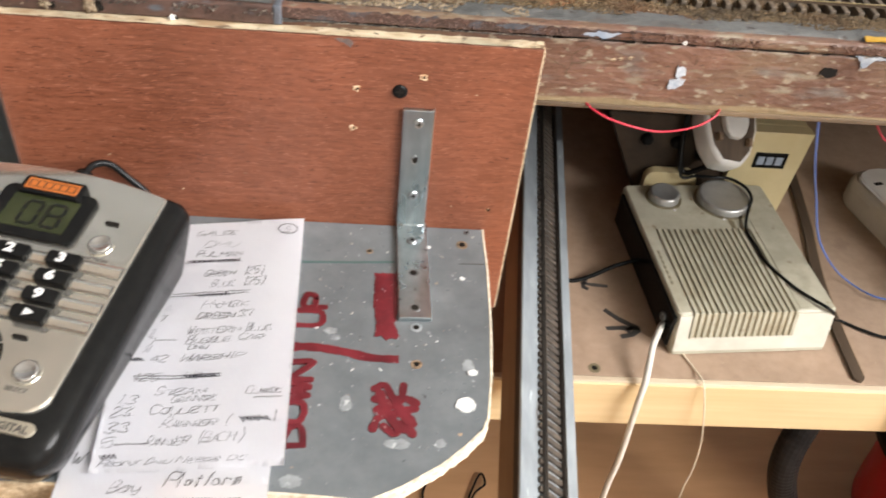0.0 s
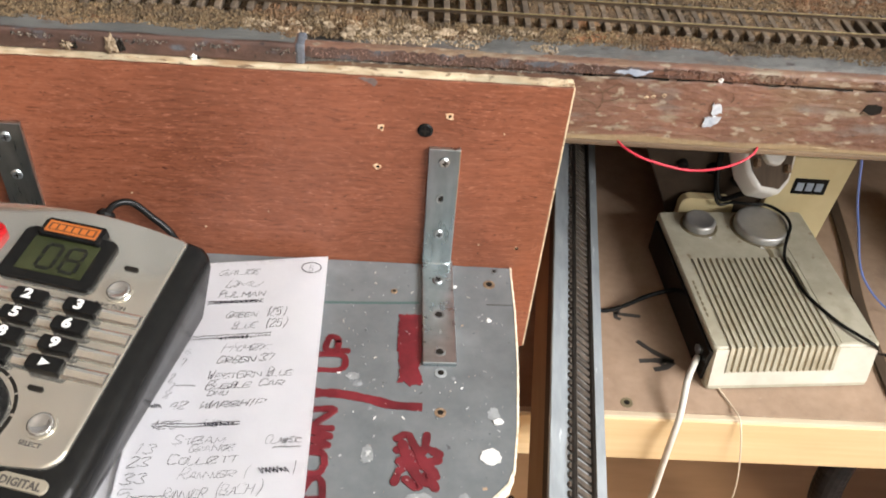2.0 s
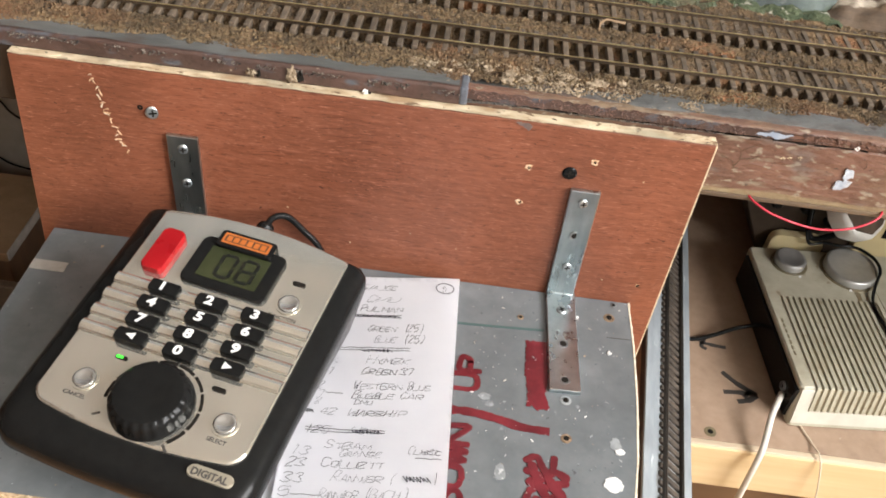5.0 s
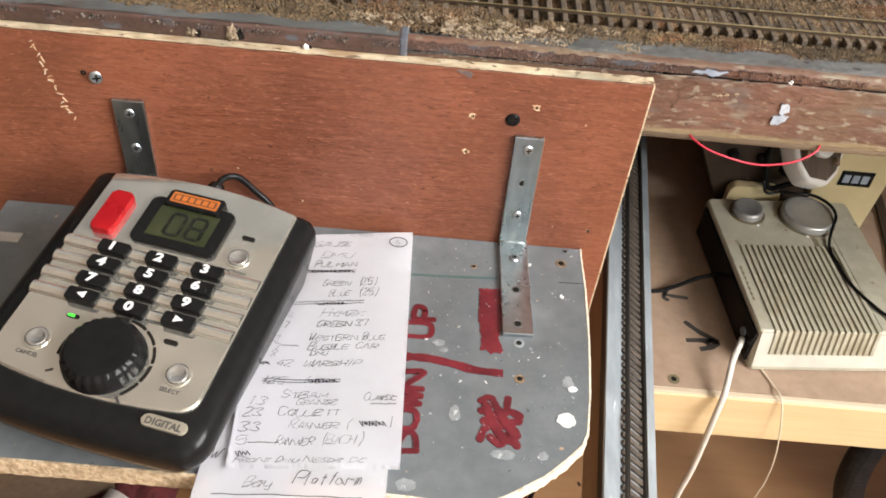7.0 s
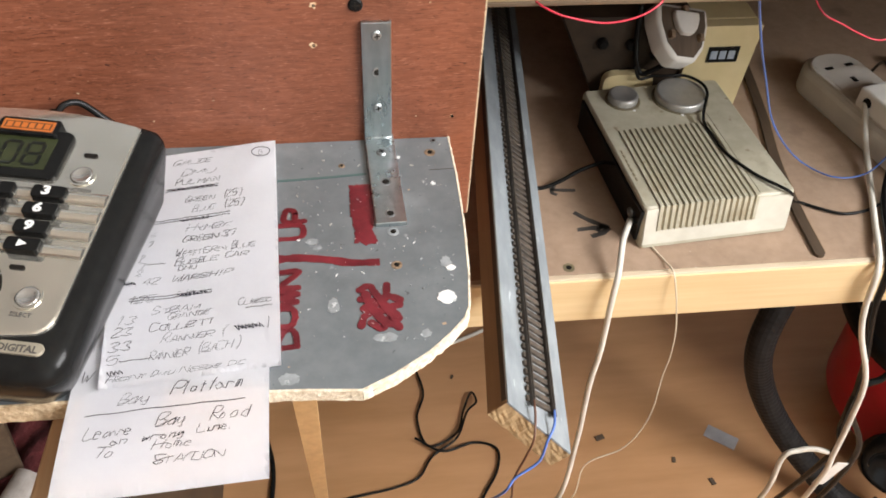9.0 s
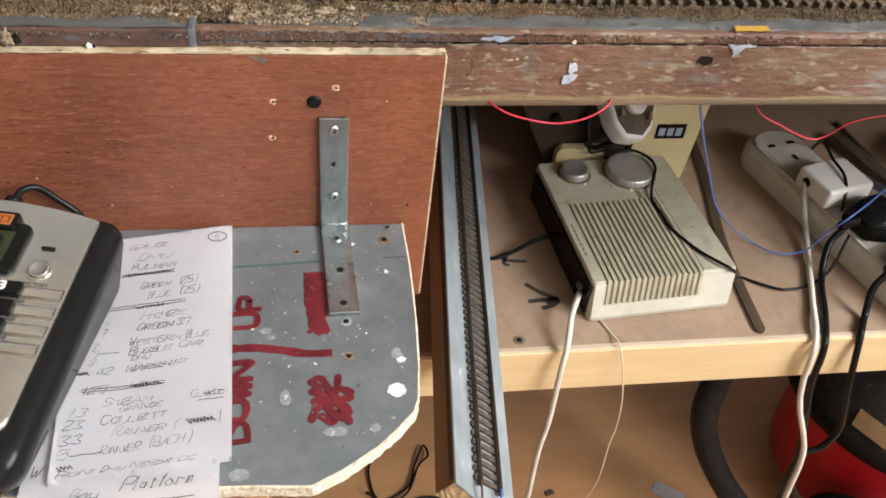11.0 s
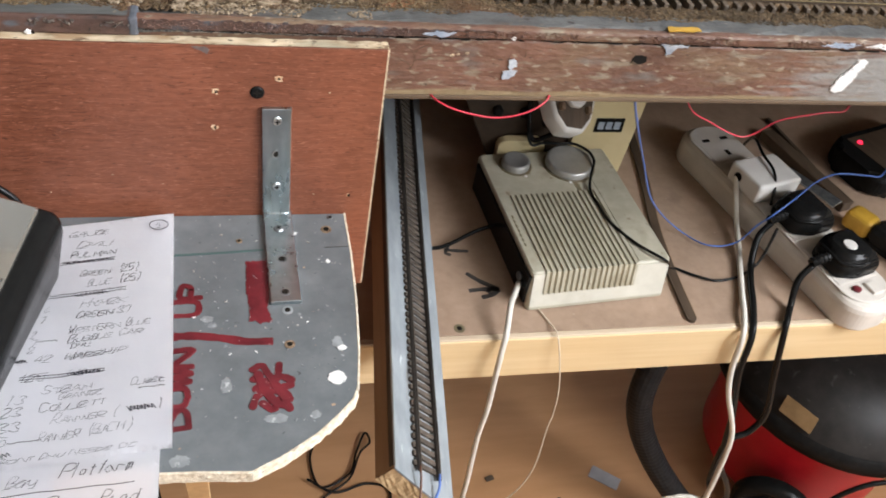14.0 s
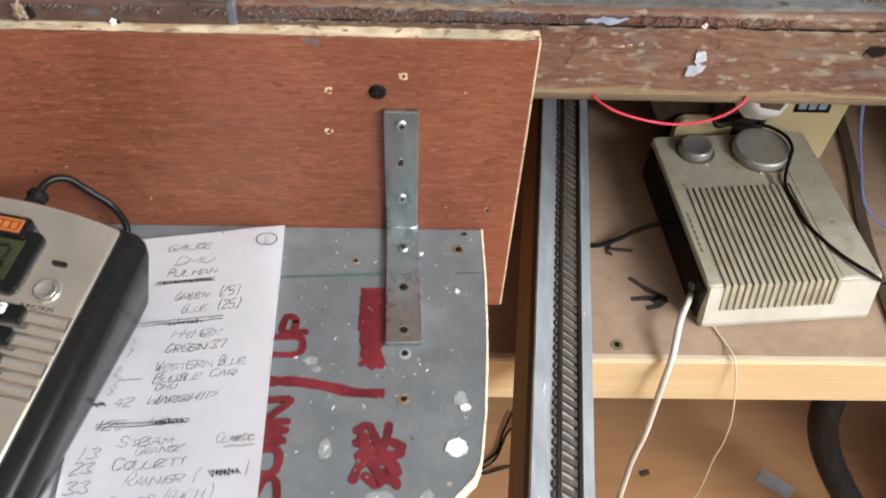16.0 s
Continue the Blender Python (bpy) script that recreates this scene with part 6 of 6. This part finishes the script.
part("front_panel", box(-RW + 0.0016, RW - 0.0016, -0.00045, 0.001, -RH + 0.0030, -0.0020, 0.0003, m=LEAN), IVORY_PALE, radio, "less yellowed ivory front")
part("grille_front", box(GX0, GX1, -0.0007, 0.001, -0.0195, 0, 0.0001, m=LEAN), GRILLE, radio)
for i in range(17):
    x = GX0 + (GX1 - GX0) * i / 16
    bm = box(x - 0.0015, x + 0.0015, GY0 - 0.0008, GY1, RH - 0.001, RH + 0.0012, 0.0005, 2)
    box(x - 0.0015, x + 0.0015, -0.0014, 0.002, -0.0200, 0.0008, 0.0005, 2, m=LEAN, bm=bm)
    part("grille_rib", bm, IVORY, radio)
part("raised_edge", box(GX1 + 0.003, RW - 0.0018, -RD + SET + 0.002, RD - 0.003, RH - 0.001, RH + 0.0004, 0.0003), IVORY, radio)
for x, y, r in ((-0.0300, 0.0555, 0.0120), (0.0172, 0.0512, 0.0205)):
    dl = part("dial", turned([(r, 0), (r, 0.0050), (r - 0.0008, 0.0062), (r - 0.0022, 0.0066), (r - 0.0035, 0.0060), (0, 0.0057)], 48, at(x, y, RH)), DIAL, radio, "round grey dial", smooth=True)
    # thin ring with the shade round the dial put into its colour
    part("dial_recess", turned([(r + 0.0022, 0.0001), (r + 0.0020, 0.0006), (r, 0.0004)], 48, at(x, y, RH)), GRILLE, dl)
for x, y in ((0.0105, 0.0290), (-0.0255, 0.0405)):
    part("pointer_mark", turned([(0.0011, 0), (0.0011, 0.0006), (0, 0.0006)], 10, at(x, y, RH)), WHITEINK, radio)
part("streak", blotch([(0.0130, 0.0300), (0.0165, 0.0302), (0.0172, 0.0180), (0.0135, 0.0178)], at(0, 0, RH), 0.0001, 0.0006, 0.002, 8), GRILLE, radio, "brown streak below the dial")
bm = bmesh.new()
for i in range(7):
    box(-RW + 0.0040, -RW + 0.0053, -0.040 + 0.0052 * i, -0.0365 + 0.0052 * i, RH, RH + 0.0003, 0, bm=bm)
part("worn_print", bm, GRILLE, radio, "worn dark lettering along the edge")

# ---- cream power unit behind it, and the plug lying on it ----
psu = thing("power_unit", "cream enamel power unit with a dark recessed terminal panel", "power unit", at(0, 0, LOW))
part("cabinet", box(0.252, 0.3095, 0.246, 0.330, 0.0, 0.079, 0.0015), CREAMMETAL, psu)
fr = part("front_plate", prism([(0.248, 0.0), (0.3055, 0.0), (0.3105, 0.0790), (0.256, 0.0790)], -0.246, -0.2345, 0.0008, 2, at(0, 0, 0, 90, 0, 0)), CREAMMETAL, psu)
part("badge_plate", box(0.2690, 0.2955, 0.2336, 0.2348, 0.0455, 0.0600, 0.0003), BLACK, fr, "small black maker's badge")
bm = bmesh.new()
for x0 in (0.2715, 0.2790, 0.2865):
    box(x0, x0 + 0.0055, 0.2331, 0.2338, 0.0490, 0.0565, 0, bm=bm)
part("badge_print", bm, BLUEPAINT, fr)
tp = part("terminal_panel", prism([(0.186, 0.0), (0.2530, 0.0), (0.2530, 0.086), (0.145, 0.086)], -0.318, -0.2400, 0.0010, 1, at(0, 0, 0, 90, 0, 0)), BROWNMETAL, psu, "dark brown terminal panel")
for x, z in ((0.180, 0.064), (0.204, 0.062), (0.196, 0.034), (0.226, 0.052)):
    part("terminal", turned([(0.0045, 0), (0.0045, 0.004), (0.0030, 0.006), (0, 0.006)], 18, at(x, 0.240, z, 90, 0, 0)), BLACKMATT, tp)
part("lip", prism(rounded(0.1840, 0.2260, 0.0, 0.0392, 0.007), -0.2370, -0.2290, 0.0010, 2, at(0, 0, 0, 90, 0, 0)), CREAMMETAL, psu, "rounded cream tab")

plug = thing("plug", "white three-pin mains plug lying pins-up", "plug", at(0.2375, 0.2215, 0.6250, 40, 14, 8))
D = [(-0.024, 0.020), (-0.0245, 0.006), (-0.019, -0.014), (-0.009, -0.026), (0.009, -0.026), (0.019, -0.014), (0.0245, 0.006), (0.024, 0.020)]
part("plug_body", prism(D, -0.020, 0.0, 0.004, 3), WHITEPLASTIC, plug, smooth=True)
part("plug_base", prism([(x * 0.84, y * 0.84) for x, y in D], -0.001, 0.0006, 0.0004, 1), DARKWOOD, plug, "brown insulating base")
part("cord_grip", prism([(x * 0.46, y * 0.40 + 0.005) for x, y in D], 0.0, 0.0060, 0.0016, 2), WHITEPLASTIC, plug, "white block in the middle")
for x, y, w, d2 in ((0, 0.0155, 0.0022, 0.0026), (-0.0135, -0.006, 0.0018, 0.0030), (0.0135, -0.006, 0.0018, 0.0030)):
    part("pin", box(x - w, x + w, y - d2, y + d2, 0, 0.0050, 0.0006), RUST, plug, "tarnished brass terminal")
wire("plug_lead", "black lead dropping from the upturned plug", BLACK, [(0.2345, 0.216, 0.600), (0.226, 0.2235, 0.590), (0.214, 0.2300, 0.580), (0.207, 0.2330, 0.60), (0.204, 0.2350, 0.640)], 0.0022, "cable")

# ---- extension lead with plugs ----
SA = at(0.4253, 0.1500, LOW, 0, 0, -75.4)
strip = thing("extension_lead", "white four-way mains extension block with a red neon, shade put into its colour", "extension lead", SA)
blk = [lift_loop(rounded(-0.128 + d, 0.118 - d, -0.027 + d, 0.027 - d, 0.022 - d, 10), lambda x, y, z=z: z) for d, z in ((0.001, 0.0), (0.0, 0.002), (0.0, 0.018), (0.001, 0.0215), (0.003, 0.0240), (0.006, 0.0250))]
part("block", loft(blk), SHADEDWHITE, strip)
part("top_plate", prism(rounded(-0.122, 0.110, -0.0235, 0.0235, 0.018, 8), 0.0245, 0.0265, 0.0012, 2), SHADEDWHITE, strip)
for x in (-0.092, -0.040, 0.014, 0.066):
    sk = part("socket", box(x - 0.022, x + 0.022, -0.0205, 0.0205, 0.0260, 0.0270, 0.0006), SHADEDWHITE, strip)
    for a, b, w, h2 in ((x + 0.010, 0, 0.0035, 0.0020), (x - 0.010, -0.0105, 0.0018, 0.0038), (x - 0.010, 0.0105, 0.0018, 0.0038)):
        part("socket_hole", box(a - w, a + w, b - h2, b + h2, 0.0265, 0.0274, 0), DARKHOLE, sk)
part("neon", turned([(0.0034, 0.0260), (0.0034, 0.0285), (0, 0.0292)], 16, at(0.0960, -0.0100, 0)), MARKER, strip, "small red neon")
part("switch", box(0.0930, 0.1050, 0.0000, 0.0120, 0.0258, 0.0290, 0.0010), SHADEDWHITE, strip)


def fitted_plug(name, label, u, mt, turn=0, h=0.021):
    pg = thing(name, label, "plug", SA @ at(u, 0, 0.0272, 0, 0, turn), group="plugs in the extension lead")
    pts = [(-0.0205, 0.0200), (-0.0215, -0.004), (-0.014, -0.0205), (0.014, -0.0205), (0.0215, -0.004), (0.0205, 0.0200)]
    loops = []
    for z, k in ((0, 0.96), (0.002, 1.0), (0.012, 0.98), (0.014, 0.90), (h * 0.75, 0.86), (h * 0.95, 0.72), (h, 0.55)):
        loops.append([(x * k, y * k, z) for x, y in pts])
    bd = loft(loops)
    bmesh.ops.bevel(bd, geom=[e for e in bd.edges], offset=0.0016, segments=2, affect="EDGES")
    part("plug_body", bd, mt, pg, smooth=True)
    part("flex_guard", tube([(0, -0.018, 0.010), (0, -0.028, 0.010), (0, -0.036, 0.008)], 0.0042, 10, 5, 0.08), mt, pg)
    return pg


fitted_plug("plug", "black moulded mains plug in the extension block", 0.014, BLACK, 0)
pg = fitted_plug("plug", "black moulded mains plug with a white fuse cover", 0.066, BLACK, 0)
part("fuse_cover", turned([(0.006, 0.0), (0.0055, 0.0012), (0, 0.0012)], 20, at(0.002, -0.003, 0.0206)), WHITEPLASTIC, pg)
wp = thing("plug", "white square mains adaptor plug with a white lead", "plug", SA @ at(-0.035, 0, 0.0272), group="plugs in the extension lead")
part("plug_body", box(-0.0175, 0.0215, -0.0262, 0.0215, 0, 0.0185, 0.0030, 3), WHITEPLASTIC, wp)
part("cord_hole", turned([(0.0042, 0), (0.0042, 0.0008), (0, 0.0008)], 16, at(-0.005, -0.0262, 0.0095, 90, 0, 0)), DARKHOLE, wp)

# ---- things at the shelf's far end ----
chg = thing("battery_charger", "black battery charger with a lit red lamp", "charger", at(0.580, 0.232, LOW, 0, 0, 18))
part("case", prism(rounded(-0.046, 0.085, -0.032, 0.038, 0.018), 0.0, 0.024, 0.006, 3), BLACK, chg)
part("top_label", box(-0.026, 0.066, -0.016, 0.032, 0.0235, 0.0246, 0.0004), DARKWOOD, chg)
part("lamp", turned([(0.0026, 0.0240), (0.0026, 0.0258), (0, 0.0264)], 14, at(-0.018, 0.0225, 0)), REDLED, chg, "lit red lamp")
part("warning_patch", box(0.022, 0.040, -0.014, -0.004, 0.0242, 0.0250, 0.0001), MARKER, chg)
tool = thing("craft_knife", "yellow and black plastic-handled trimming knife", "knife", at(0.5180, 0.1270, LOW, 0, 0, -62))
part("collar", box(-0.038, -0.012, -0.0108, 0.0108, 0.003, 0.021, 0.005, 3), YELLOW, tool, "yellow plastic collar")
part("handle", box(-0.013, 0.120, -0.0118, 0.0118, 0.004, 0.023, 0.006, 3), BLACK, tool)
part("blade", prism([(-0.115, -0.004), (-0.050, -0.008), (-0.050, 0.008), (-0.105, 0.006)], 0.012, 0.0135, 0.0002, 1), SCREW, tool)
part("foot", box(-0.03, 0.10, -0.009, 0.009, 0, 0.005, 0.001), BLACK, tool)
tagged(part("dark_batten", box(-0.007, 0.007, -0.056, 0.060, 0, 0.010, 0.001, m=at(0.4965, 0.2300, LOW, 0, 0, 15)), DARKWOOD), "dark stained batten lying on the shelf", "batten")
tagged(part("thin_stick", box(-0.002, 0.002, -0.040, 0.042, 0, 0.004, 0.0005, m=at(0.5040, 0.2750, LOW, 0, 0, 8)), DARKWOOD), "thin dark stick lying on the shelf", "stick")

# ---- wires ----
wire("red_wire", "red layout wire looping below the beam", REDWIRE, [(0.060, 0.010, 0.7765), (0.064, 0.003, 0.7755), (0.074, -0.001, 0.7725), (0.093, -0.002, 0.7690), (0.109, -0.001, 0.7712), (0.120, 0.003, 0.7755), (0.124, 0.010, 0.778)], 0.00052)
wire("red_wire", "red layout wire looping below the beam", REDWIRE, [(0.2114, 0.052, 0.779), (0.2174, 0.0308, 0.7558), (0.2336, 0.0275, 0.746), (0.2531, 0.0264, 0.7374), (0.2639, 0.0275, 0.7379), (0.2779, 0.0275, 0.7482), (0.3028, 0.0275, 0.7536), (0.3211, 0.0308, 0.7563), (0.3271, 0.052, 0.779)], 0.0005)
wire("blue_wire", "blue layout wire hanging from the beam to the shelf", BLUEWIRE, [(0.172, 0.012, 0.778), (0.173, 0.010, 0.770), (0.205, 0.050, 0.720), (0.227, 0.070, 0.683), (0.262, 0.098, 0.625), (0.326, 0.149, 0.550), (0.349, 0.131, 0.5455), (0.372, 0.1265, 0.551), (0.384, 0.1255, 0.572), (0.391, 0.122, 0.587), (0.4135, 0.133, 0.595), (0.441, 0.152, 0.595), (0.472, 0.167, 0.592), (0.505, 0.168, 0.589), (0.530, 0.180, 0.578), (0.560, 0.205, 0.5665)], 0.0007)
wire("black_lead", "thin black lead lying over the white adaptor", BLACK, [(0.440, 0.262, 0.545), (0.428, 0.238, 0.576), (0.420, 0.219, 0.5885), (0.417, 0.198, 0.5885), (0.417, 0.179, 0.5885), (0.414, 0.164, 0.584), (0.410, 0.152, 0.570)], 0.0013, "cable")
wire("black_lead", "thin black lead trailing over the speaker", BLACK, [(0.206, 0.226, 0.590), (0.211, 0.2225, 0.580), (0.222, 0.2240, 0.581), (0.2330, 0.2202, 0.5835), (0.2462, 0.2200, 0.5835), (0.2543, 0.2142, 0.5835), (0.2586, 0.2060, 0.5835), (0.2584, 0.1950, 0.5832), (0.2540, 0.1850, 0.5790), (0.248, 0.167, 0.5765), (0.2495, 0.147, 0.5765), (0.2525, 0.128, 0.5765), (0.266, 0.103, 0.5765), (0.2835, 0.0835, 0.5765), (0.298, 0.096, 0.556), (0.313, 0.107, 0.5425), (0.327, 0.099, 0.5420), (0.344, 0.0925, 0.5420), (0.367, 0.097, 0.5420), (0.388, 0.108, 0.548), (0.404, 0.125, 0.568)], 0.0012, "cable")
wire("black_lead", "short black lead at the speaker's side", BLACK, [(0.104, 0.140, 0.5425), (0.118, 0.138, 0.5420), (0.132, 0.141, 0.545), (0.150, 0.145, 0.553), (0.170, 0.150, 0.556)], 0.0016, "cable")
wire("white_cable", "white mains cable hanging from the speaker over the shelf edge", WHITECABLE, [(0.171, 0.085, 0.555), (0.160, 0.064, 0.556), (0.156, 0.052, 0.552), (0.152, 0.040, 0.546), (0.1495, 0.034, 0.525), (0.150, 0.032, 0.471), (0.1485, 0.032, 0.429), (0.1505, 0.032, 0.348), (0.147, 0.032, 0.255), (0.130, 0.06, 0.16), (0.10, 0.10, 0.05), (0.06, 0.12, 0.006)], 0.0023, "cable")
wire("cream_wire", "thin cream wire hanging in front of the shelf", CREAMWIRE, [(0.180, 0.090, 0.5412), (0.187, 0.067, 0.5412), (0.191, 0.056, 0.5412), (0.194, 0.041, 0.540), (0.203, 0.033, 0.496), (0.2065, 0.032, 0.460), (0.206, 0.032, 0.437), (0.206, 0.030, 0.380), (0.193, 0.030, 0.337), (0.163, 0.030, 0.313), (0.159, 0.030, 0.255), (0.15, 0.08, 0.12), (0.13, 0.12, 0.004)], 0.0006)
wire("white_cable", "white cable from the extension block over the shelf edge", WHITECABLE, [(0.3928, 0.1890, 0.5765), (0.3890, 0.180, 0.572), (0.388, 0.160, 0.552), (0.378, 0.126, 0.5445), (0.361, 0.082, 0.5435), (0.345, 0.040, 0.541), (0.348, 0.034, 0.501), (0.354, 0.029, 0.473), (0.373, 0.021, 0.424), (0.381, 0.019, 0.366), (0.385, 0.018, 0.317), (0.388, 0.018, 0.280), (0.40, 0.04, 0.15), (0.42, 0.09, 0.03), (0.40, 0.12, 0.006)], 0.0024, "cable")
wire("black_cable", "black mains cable from a plug over the shelf edge", BLACK, [(0.3970, 0.127, 0.573), (0.3855, 0.120, 0.562), (0.377, 0.100, 0.5445), (0.362, 0.062, 0.5440), (0.353, 0.038, 0.536), (0.356, 0.033, 0.496), (0.372, 0.030, 0.437), (0.389, 0.030, 0.366), (0.422, 0.030, 0.291), (0.44, 0.06, 0.12), (0.45, 0.10, 0.006)], 0.0028, "cable")
wire("black_cable", "black mains cable from a plug over the shelf edge", BLACK, [(0.4090, 0.0765, 0.573), (0.3985, 0.071, 0.562), (0.394, 0.060, 0.5445), (0.382, 0.041, 0.540), (0.390, 0.033, 0.491), (0.403, 0.030, 0.441), (0.398, 0.030, 0.413), (0.382, 0.030, 0.398), (0.388, 0.030, 0.34), (0.396, 0.030, 0.296), (0.41, 0.08, 0.10), (0.43, 0.13, 0.006)], 0.0028, "cable")
wire("white_cable", "white cable looped up to a tag", WHITECABLE, [(0.33, 0.08, 0.006), (0.345, 0.04, 0.15), (0.352, 0.030, 0.236), (0.349, 0.030, 0.298), (0.362, 0.030, 0.308), (0.375, 0.030, 0.308), (0.391, 0.030, 0.301)], 0.0026, "cable")
tagged(part("cable_tag", box(-0.009, 0.009, -0.0006, 0.0006, -0.017, 0.017, 0.0004, m=at(0.4035, 0.026, 0.268, 0, 28, 10)), WHITEPLASTIC), "white tag clipped to the cables", "tag")
wire("black_cable", "black cable lying in loops on the floor", BLACK, [(0.050, 0.380, 0.0035), (0.058, 0.335, 0.0035), (0.046, 0.295, 0.0035), (0.057, 0.252, 0.0035), (0.095, 0.268, 0.0035), (0.108, 0.300, 0.005), (0.122, 0.328, 0.006), (0.127, 0.312, 0.007), (0.112, 0.296, 0.008), (0.094, 0.258, 0.0085), (0.060, 0.236, 0.004), (0.040, 0.208, 0.0035), (0.010, 0.197, 0.0035), (-0.032, 0.190, 0.0035), (-0.10, 0.180, 0.0035)], 0.0016, "cable")
wire("black_cable", "black cable curling on the floor", BLACK, [(0.040, 0.262, 0.009), (0.074, 0.240, 0.0085), (0.116, 0.252, 0.0035), (0.144, 0.240, 0.0035), (0.139, 0.208, 0.0035), (0.112, 0.165, 0.0035), (0.09, 0.10, 0.0035)], 0.0017, "cable")
wire("black_cable", "black cable hanging behind the shelf leg", BLACK, [(-0.155, 0.30, 0.0035), (-0.141, 0.245, 0.0035), (-0.141, 0.193, 0.0035), (-0.15, 0.12, 0.0035)], 0.0032, "cable")
wire("white_cable", "white flex lying on the floor", WHITECABLE, [(-0.02, 0.36, 0.003), (0.06, 0.40, 0.003), (0.14, 0.43, 0.003), (0.22, 0.47, 0.003)], 0.0028, "cable")

# ---- floor: vacuum cleaner and scraps ----
VM = at(0.700, 0.235, 0.0)
vac = thing("vacuum_cleaner", "red drum vacuum cleaner with a black top on the floor", "vacuum cleaner", VM)
part("drum", turned([(0, 0.045), (0.112, 0.045), (0.118, 0.055), (0.123, 0.20), (0.124, 0.212), (0, 0.212)], 64), VACRED, vac, smooth=True)
part("rim", turned([(0.1235, 0.205), (0.1535, 0.208), (0.1535, 0.224), (0.147, 0.230)], 64), BLACKMATT, vac, smooth=True)
part("lid", turned([(0.147, 0.228), (0.140, 0.243), (0.122, 0.262), (0.095, 0.280), (0.06, 0.290), (0, 0.292)], 64), VACLID, vac, "black domed lid", smooth=True)
ax, ay = Vector((0.0245, -0.0355, -0.002)).normalized(), Vector((-0.009, -0.009, -0.018)).normalized()
az = ay.cross(ax).normalized()
SM = Matrix(((ax.x, -ay.x, az.x, -0.1095 + az.x * 0.003), (ax.y, -ay.y, az.y, -0.0815 + az.y * 0.003), (ax.z, -ay.z, az.z, 0.2440 + az.z * 0.003), (0, 0, 0, 1)))
part("sticker", box(-0.021, 0.021, -0.0105, 0.0105, 0, 0.0012, 0.0004, m=SM), STICKER, vac, "tan paper sticker")
for a in (215, 262, 320, 50, 130):
    wh = part("caster", turned([(0.020, -0.008), (0.024, -0.006), (0.024, 0.006), (0.020, 0.008), (0, 0.008)], 24, at(0.088 * math.cos(radians(a)), 0.088 * math.sin(radians(a)), 0.024, 90, 0, a)), BLACK, vac)
    part("caster_fork", box(-0.010, 0.010, -0.012, 0.012, 0.024, 0.050, 0.003, m=at(0.088 * math.cos(radians(a)), 0.088 * math.sin(radians(a)), 0, 0, 0, a)), BLACK, vac)
part("hose_port", turned([(0.050, 0), (0.050, 0.014), (0.044, 0.020), (0.036, 0.020), (0.034, 0.004), (0, 0.004)], 40, at(-0.088, -0.108, 0.085, 90, 0, -39) ), BLACK, vac, "ribbed round black inlet", smooth=True)
hose = thing("vacuum_hose", "black ribbed vacuum hose curving down to the floor", "hose", at(0, 0, 0))
part("hose_pipe", tube([(0.520, 0.300, 0.335), (0.474, 0.262, 0.350), (0.431, 0.222, 0.318), (0.409, 0.198, 0.250), (0.427, 0.193, 0.180), (0.466, 0.176, 0.110), (0.515, 0.148, 0.052), (0.560, 0.110, 0.022), (0.66, 0.05, 0.020)], 0.0152, 18, 26, 0.010), HOSE, hose)
part("hose_cuff", tube([(0.505, 0.288, 0.341), (0.520, 0.300, 0.335), (0.560, 0.330, 0.310)], 0.0195, 18, 8), BLACKMATT, hose, smooth=True)
wire("black_cable", "black cable draped across the vacuum cleaner", BLACK, [(0.60, 0.06, 0.14), (0.625, 0.080, 0.165), (0.66, 0.080, 0.20), (0.72, 0.078, 0.212), (0.80, 0.10, 0.22)], 0.0032, "cable")
wire("black_cable", "black cable lying in loops beside the vacuum cleaner", BLACK, [(0.50, 0.02, 0.004), (0.545, 0.045, 0.004), (0.585, 0.085, 0.006), (0.600, 0.120, 0.012), (0.590, 0.100, 0.030), (0.610, 0.060, 0.020), (0.66, 0.035, 0.004), (0.74, 0.02, 0.004)], 0.0034, "cable")
tagged(part("card_scrap", box(-0.021, 0.021, -0.010, 0.010, 0, 0.0012, 0.0003, m=at(0.443, 0.232, 0.0004, 0, 0, -38)), CARD), "grey scrap of card on the floor", "card")
for x, y, s in ((0.282, 0.246, 0.006), (0.37, 0.205, 0.004), (0.41, 0.17, 0.005), (0.10, 0.36, 0.003), (0.17, 0.31, 0.003)):
    tagged(part("floor_scrap", box(-s, s, -s * 0.6, s * 0.6, 0, 0.002, 0.0006, m=at(x, y, 0, 0, 0, x * 700)), DARKWOOD), "small dark scrap on the floor", "scrap", group="floor scraps")
chest = thing("wooden_box", "brown wooden box with a pale worn lid edge under the layout", "box", at(-0.725, 0.483, 0))
part("body", box(-0.125, 0.122, -0.070, 0.072, 0, 0.236, 0.002), DARKPANEL, chest)
part("lid", box(-0.128, 0.125, -0.073, 0.075, 0.236, 0.250, 0.002), CARDBOARD, chest, "brown board lid")
part("lid_edge", box(0.1245, 0.1262, -0.072, 0.074, 0.2375, 0.2510, 0.0005), TAPE, chest, "pale worn edge")
wire("black_lead", "thin black lead hanging against the shaded wall sheet", BLACK, [(-0.74, 0.606, 0.40), (-0.684, 0.606, 0.336), (-0.671, 0.606, 0.316), (-0.651, 0.606, 0.303), (-0.61, 0.606, 0.292), (-0.56, 0.606, 0.288)], 0.0014, "cable")
wire("black_lead", "thin black lead hanging against the shaded wall sheet", BLACK, [(-0.76, 0.606, 0.27), (-0.709, 0.606, 0.238), (-0.689, 0.606, 0.226), (-0.654, 0.606, 0.220), (-0.60, 0.606, 0.222)], 0.0014, "cable")
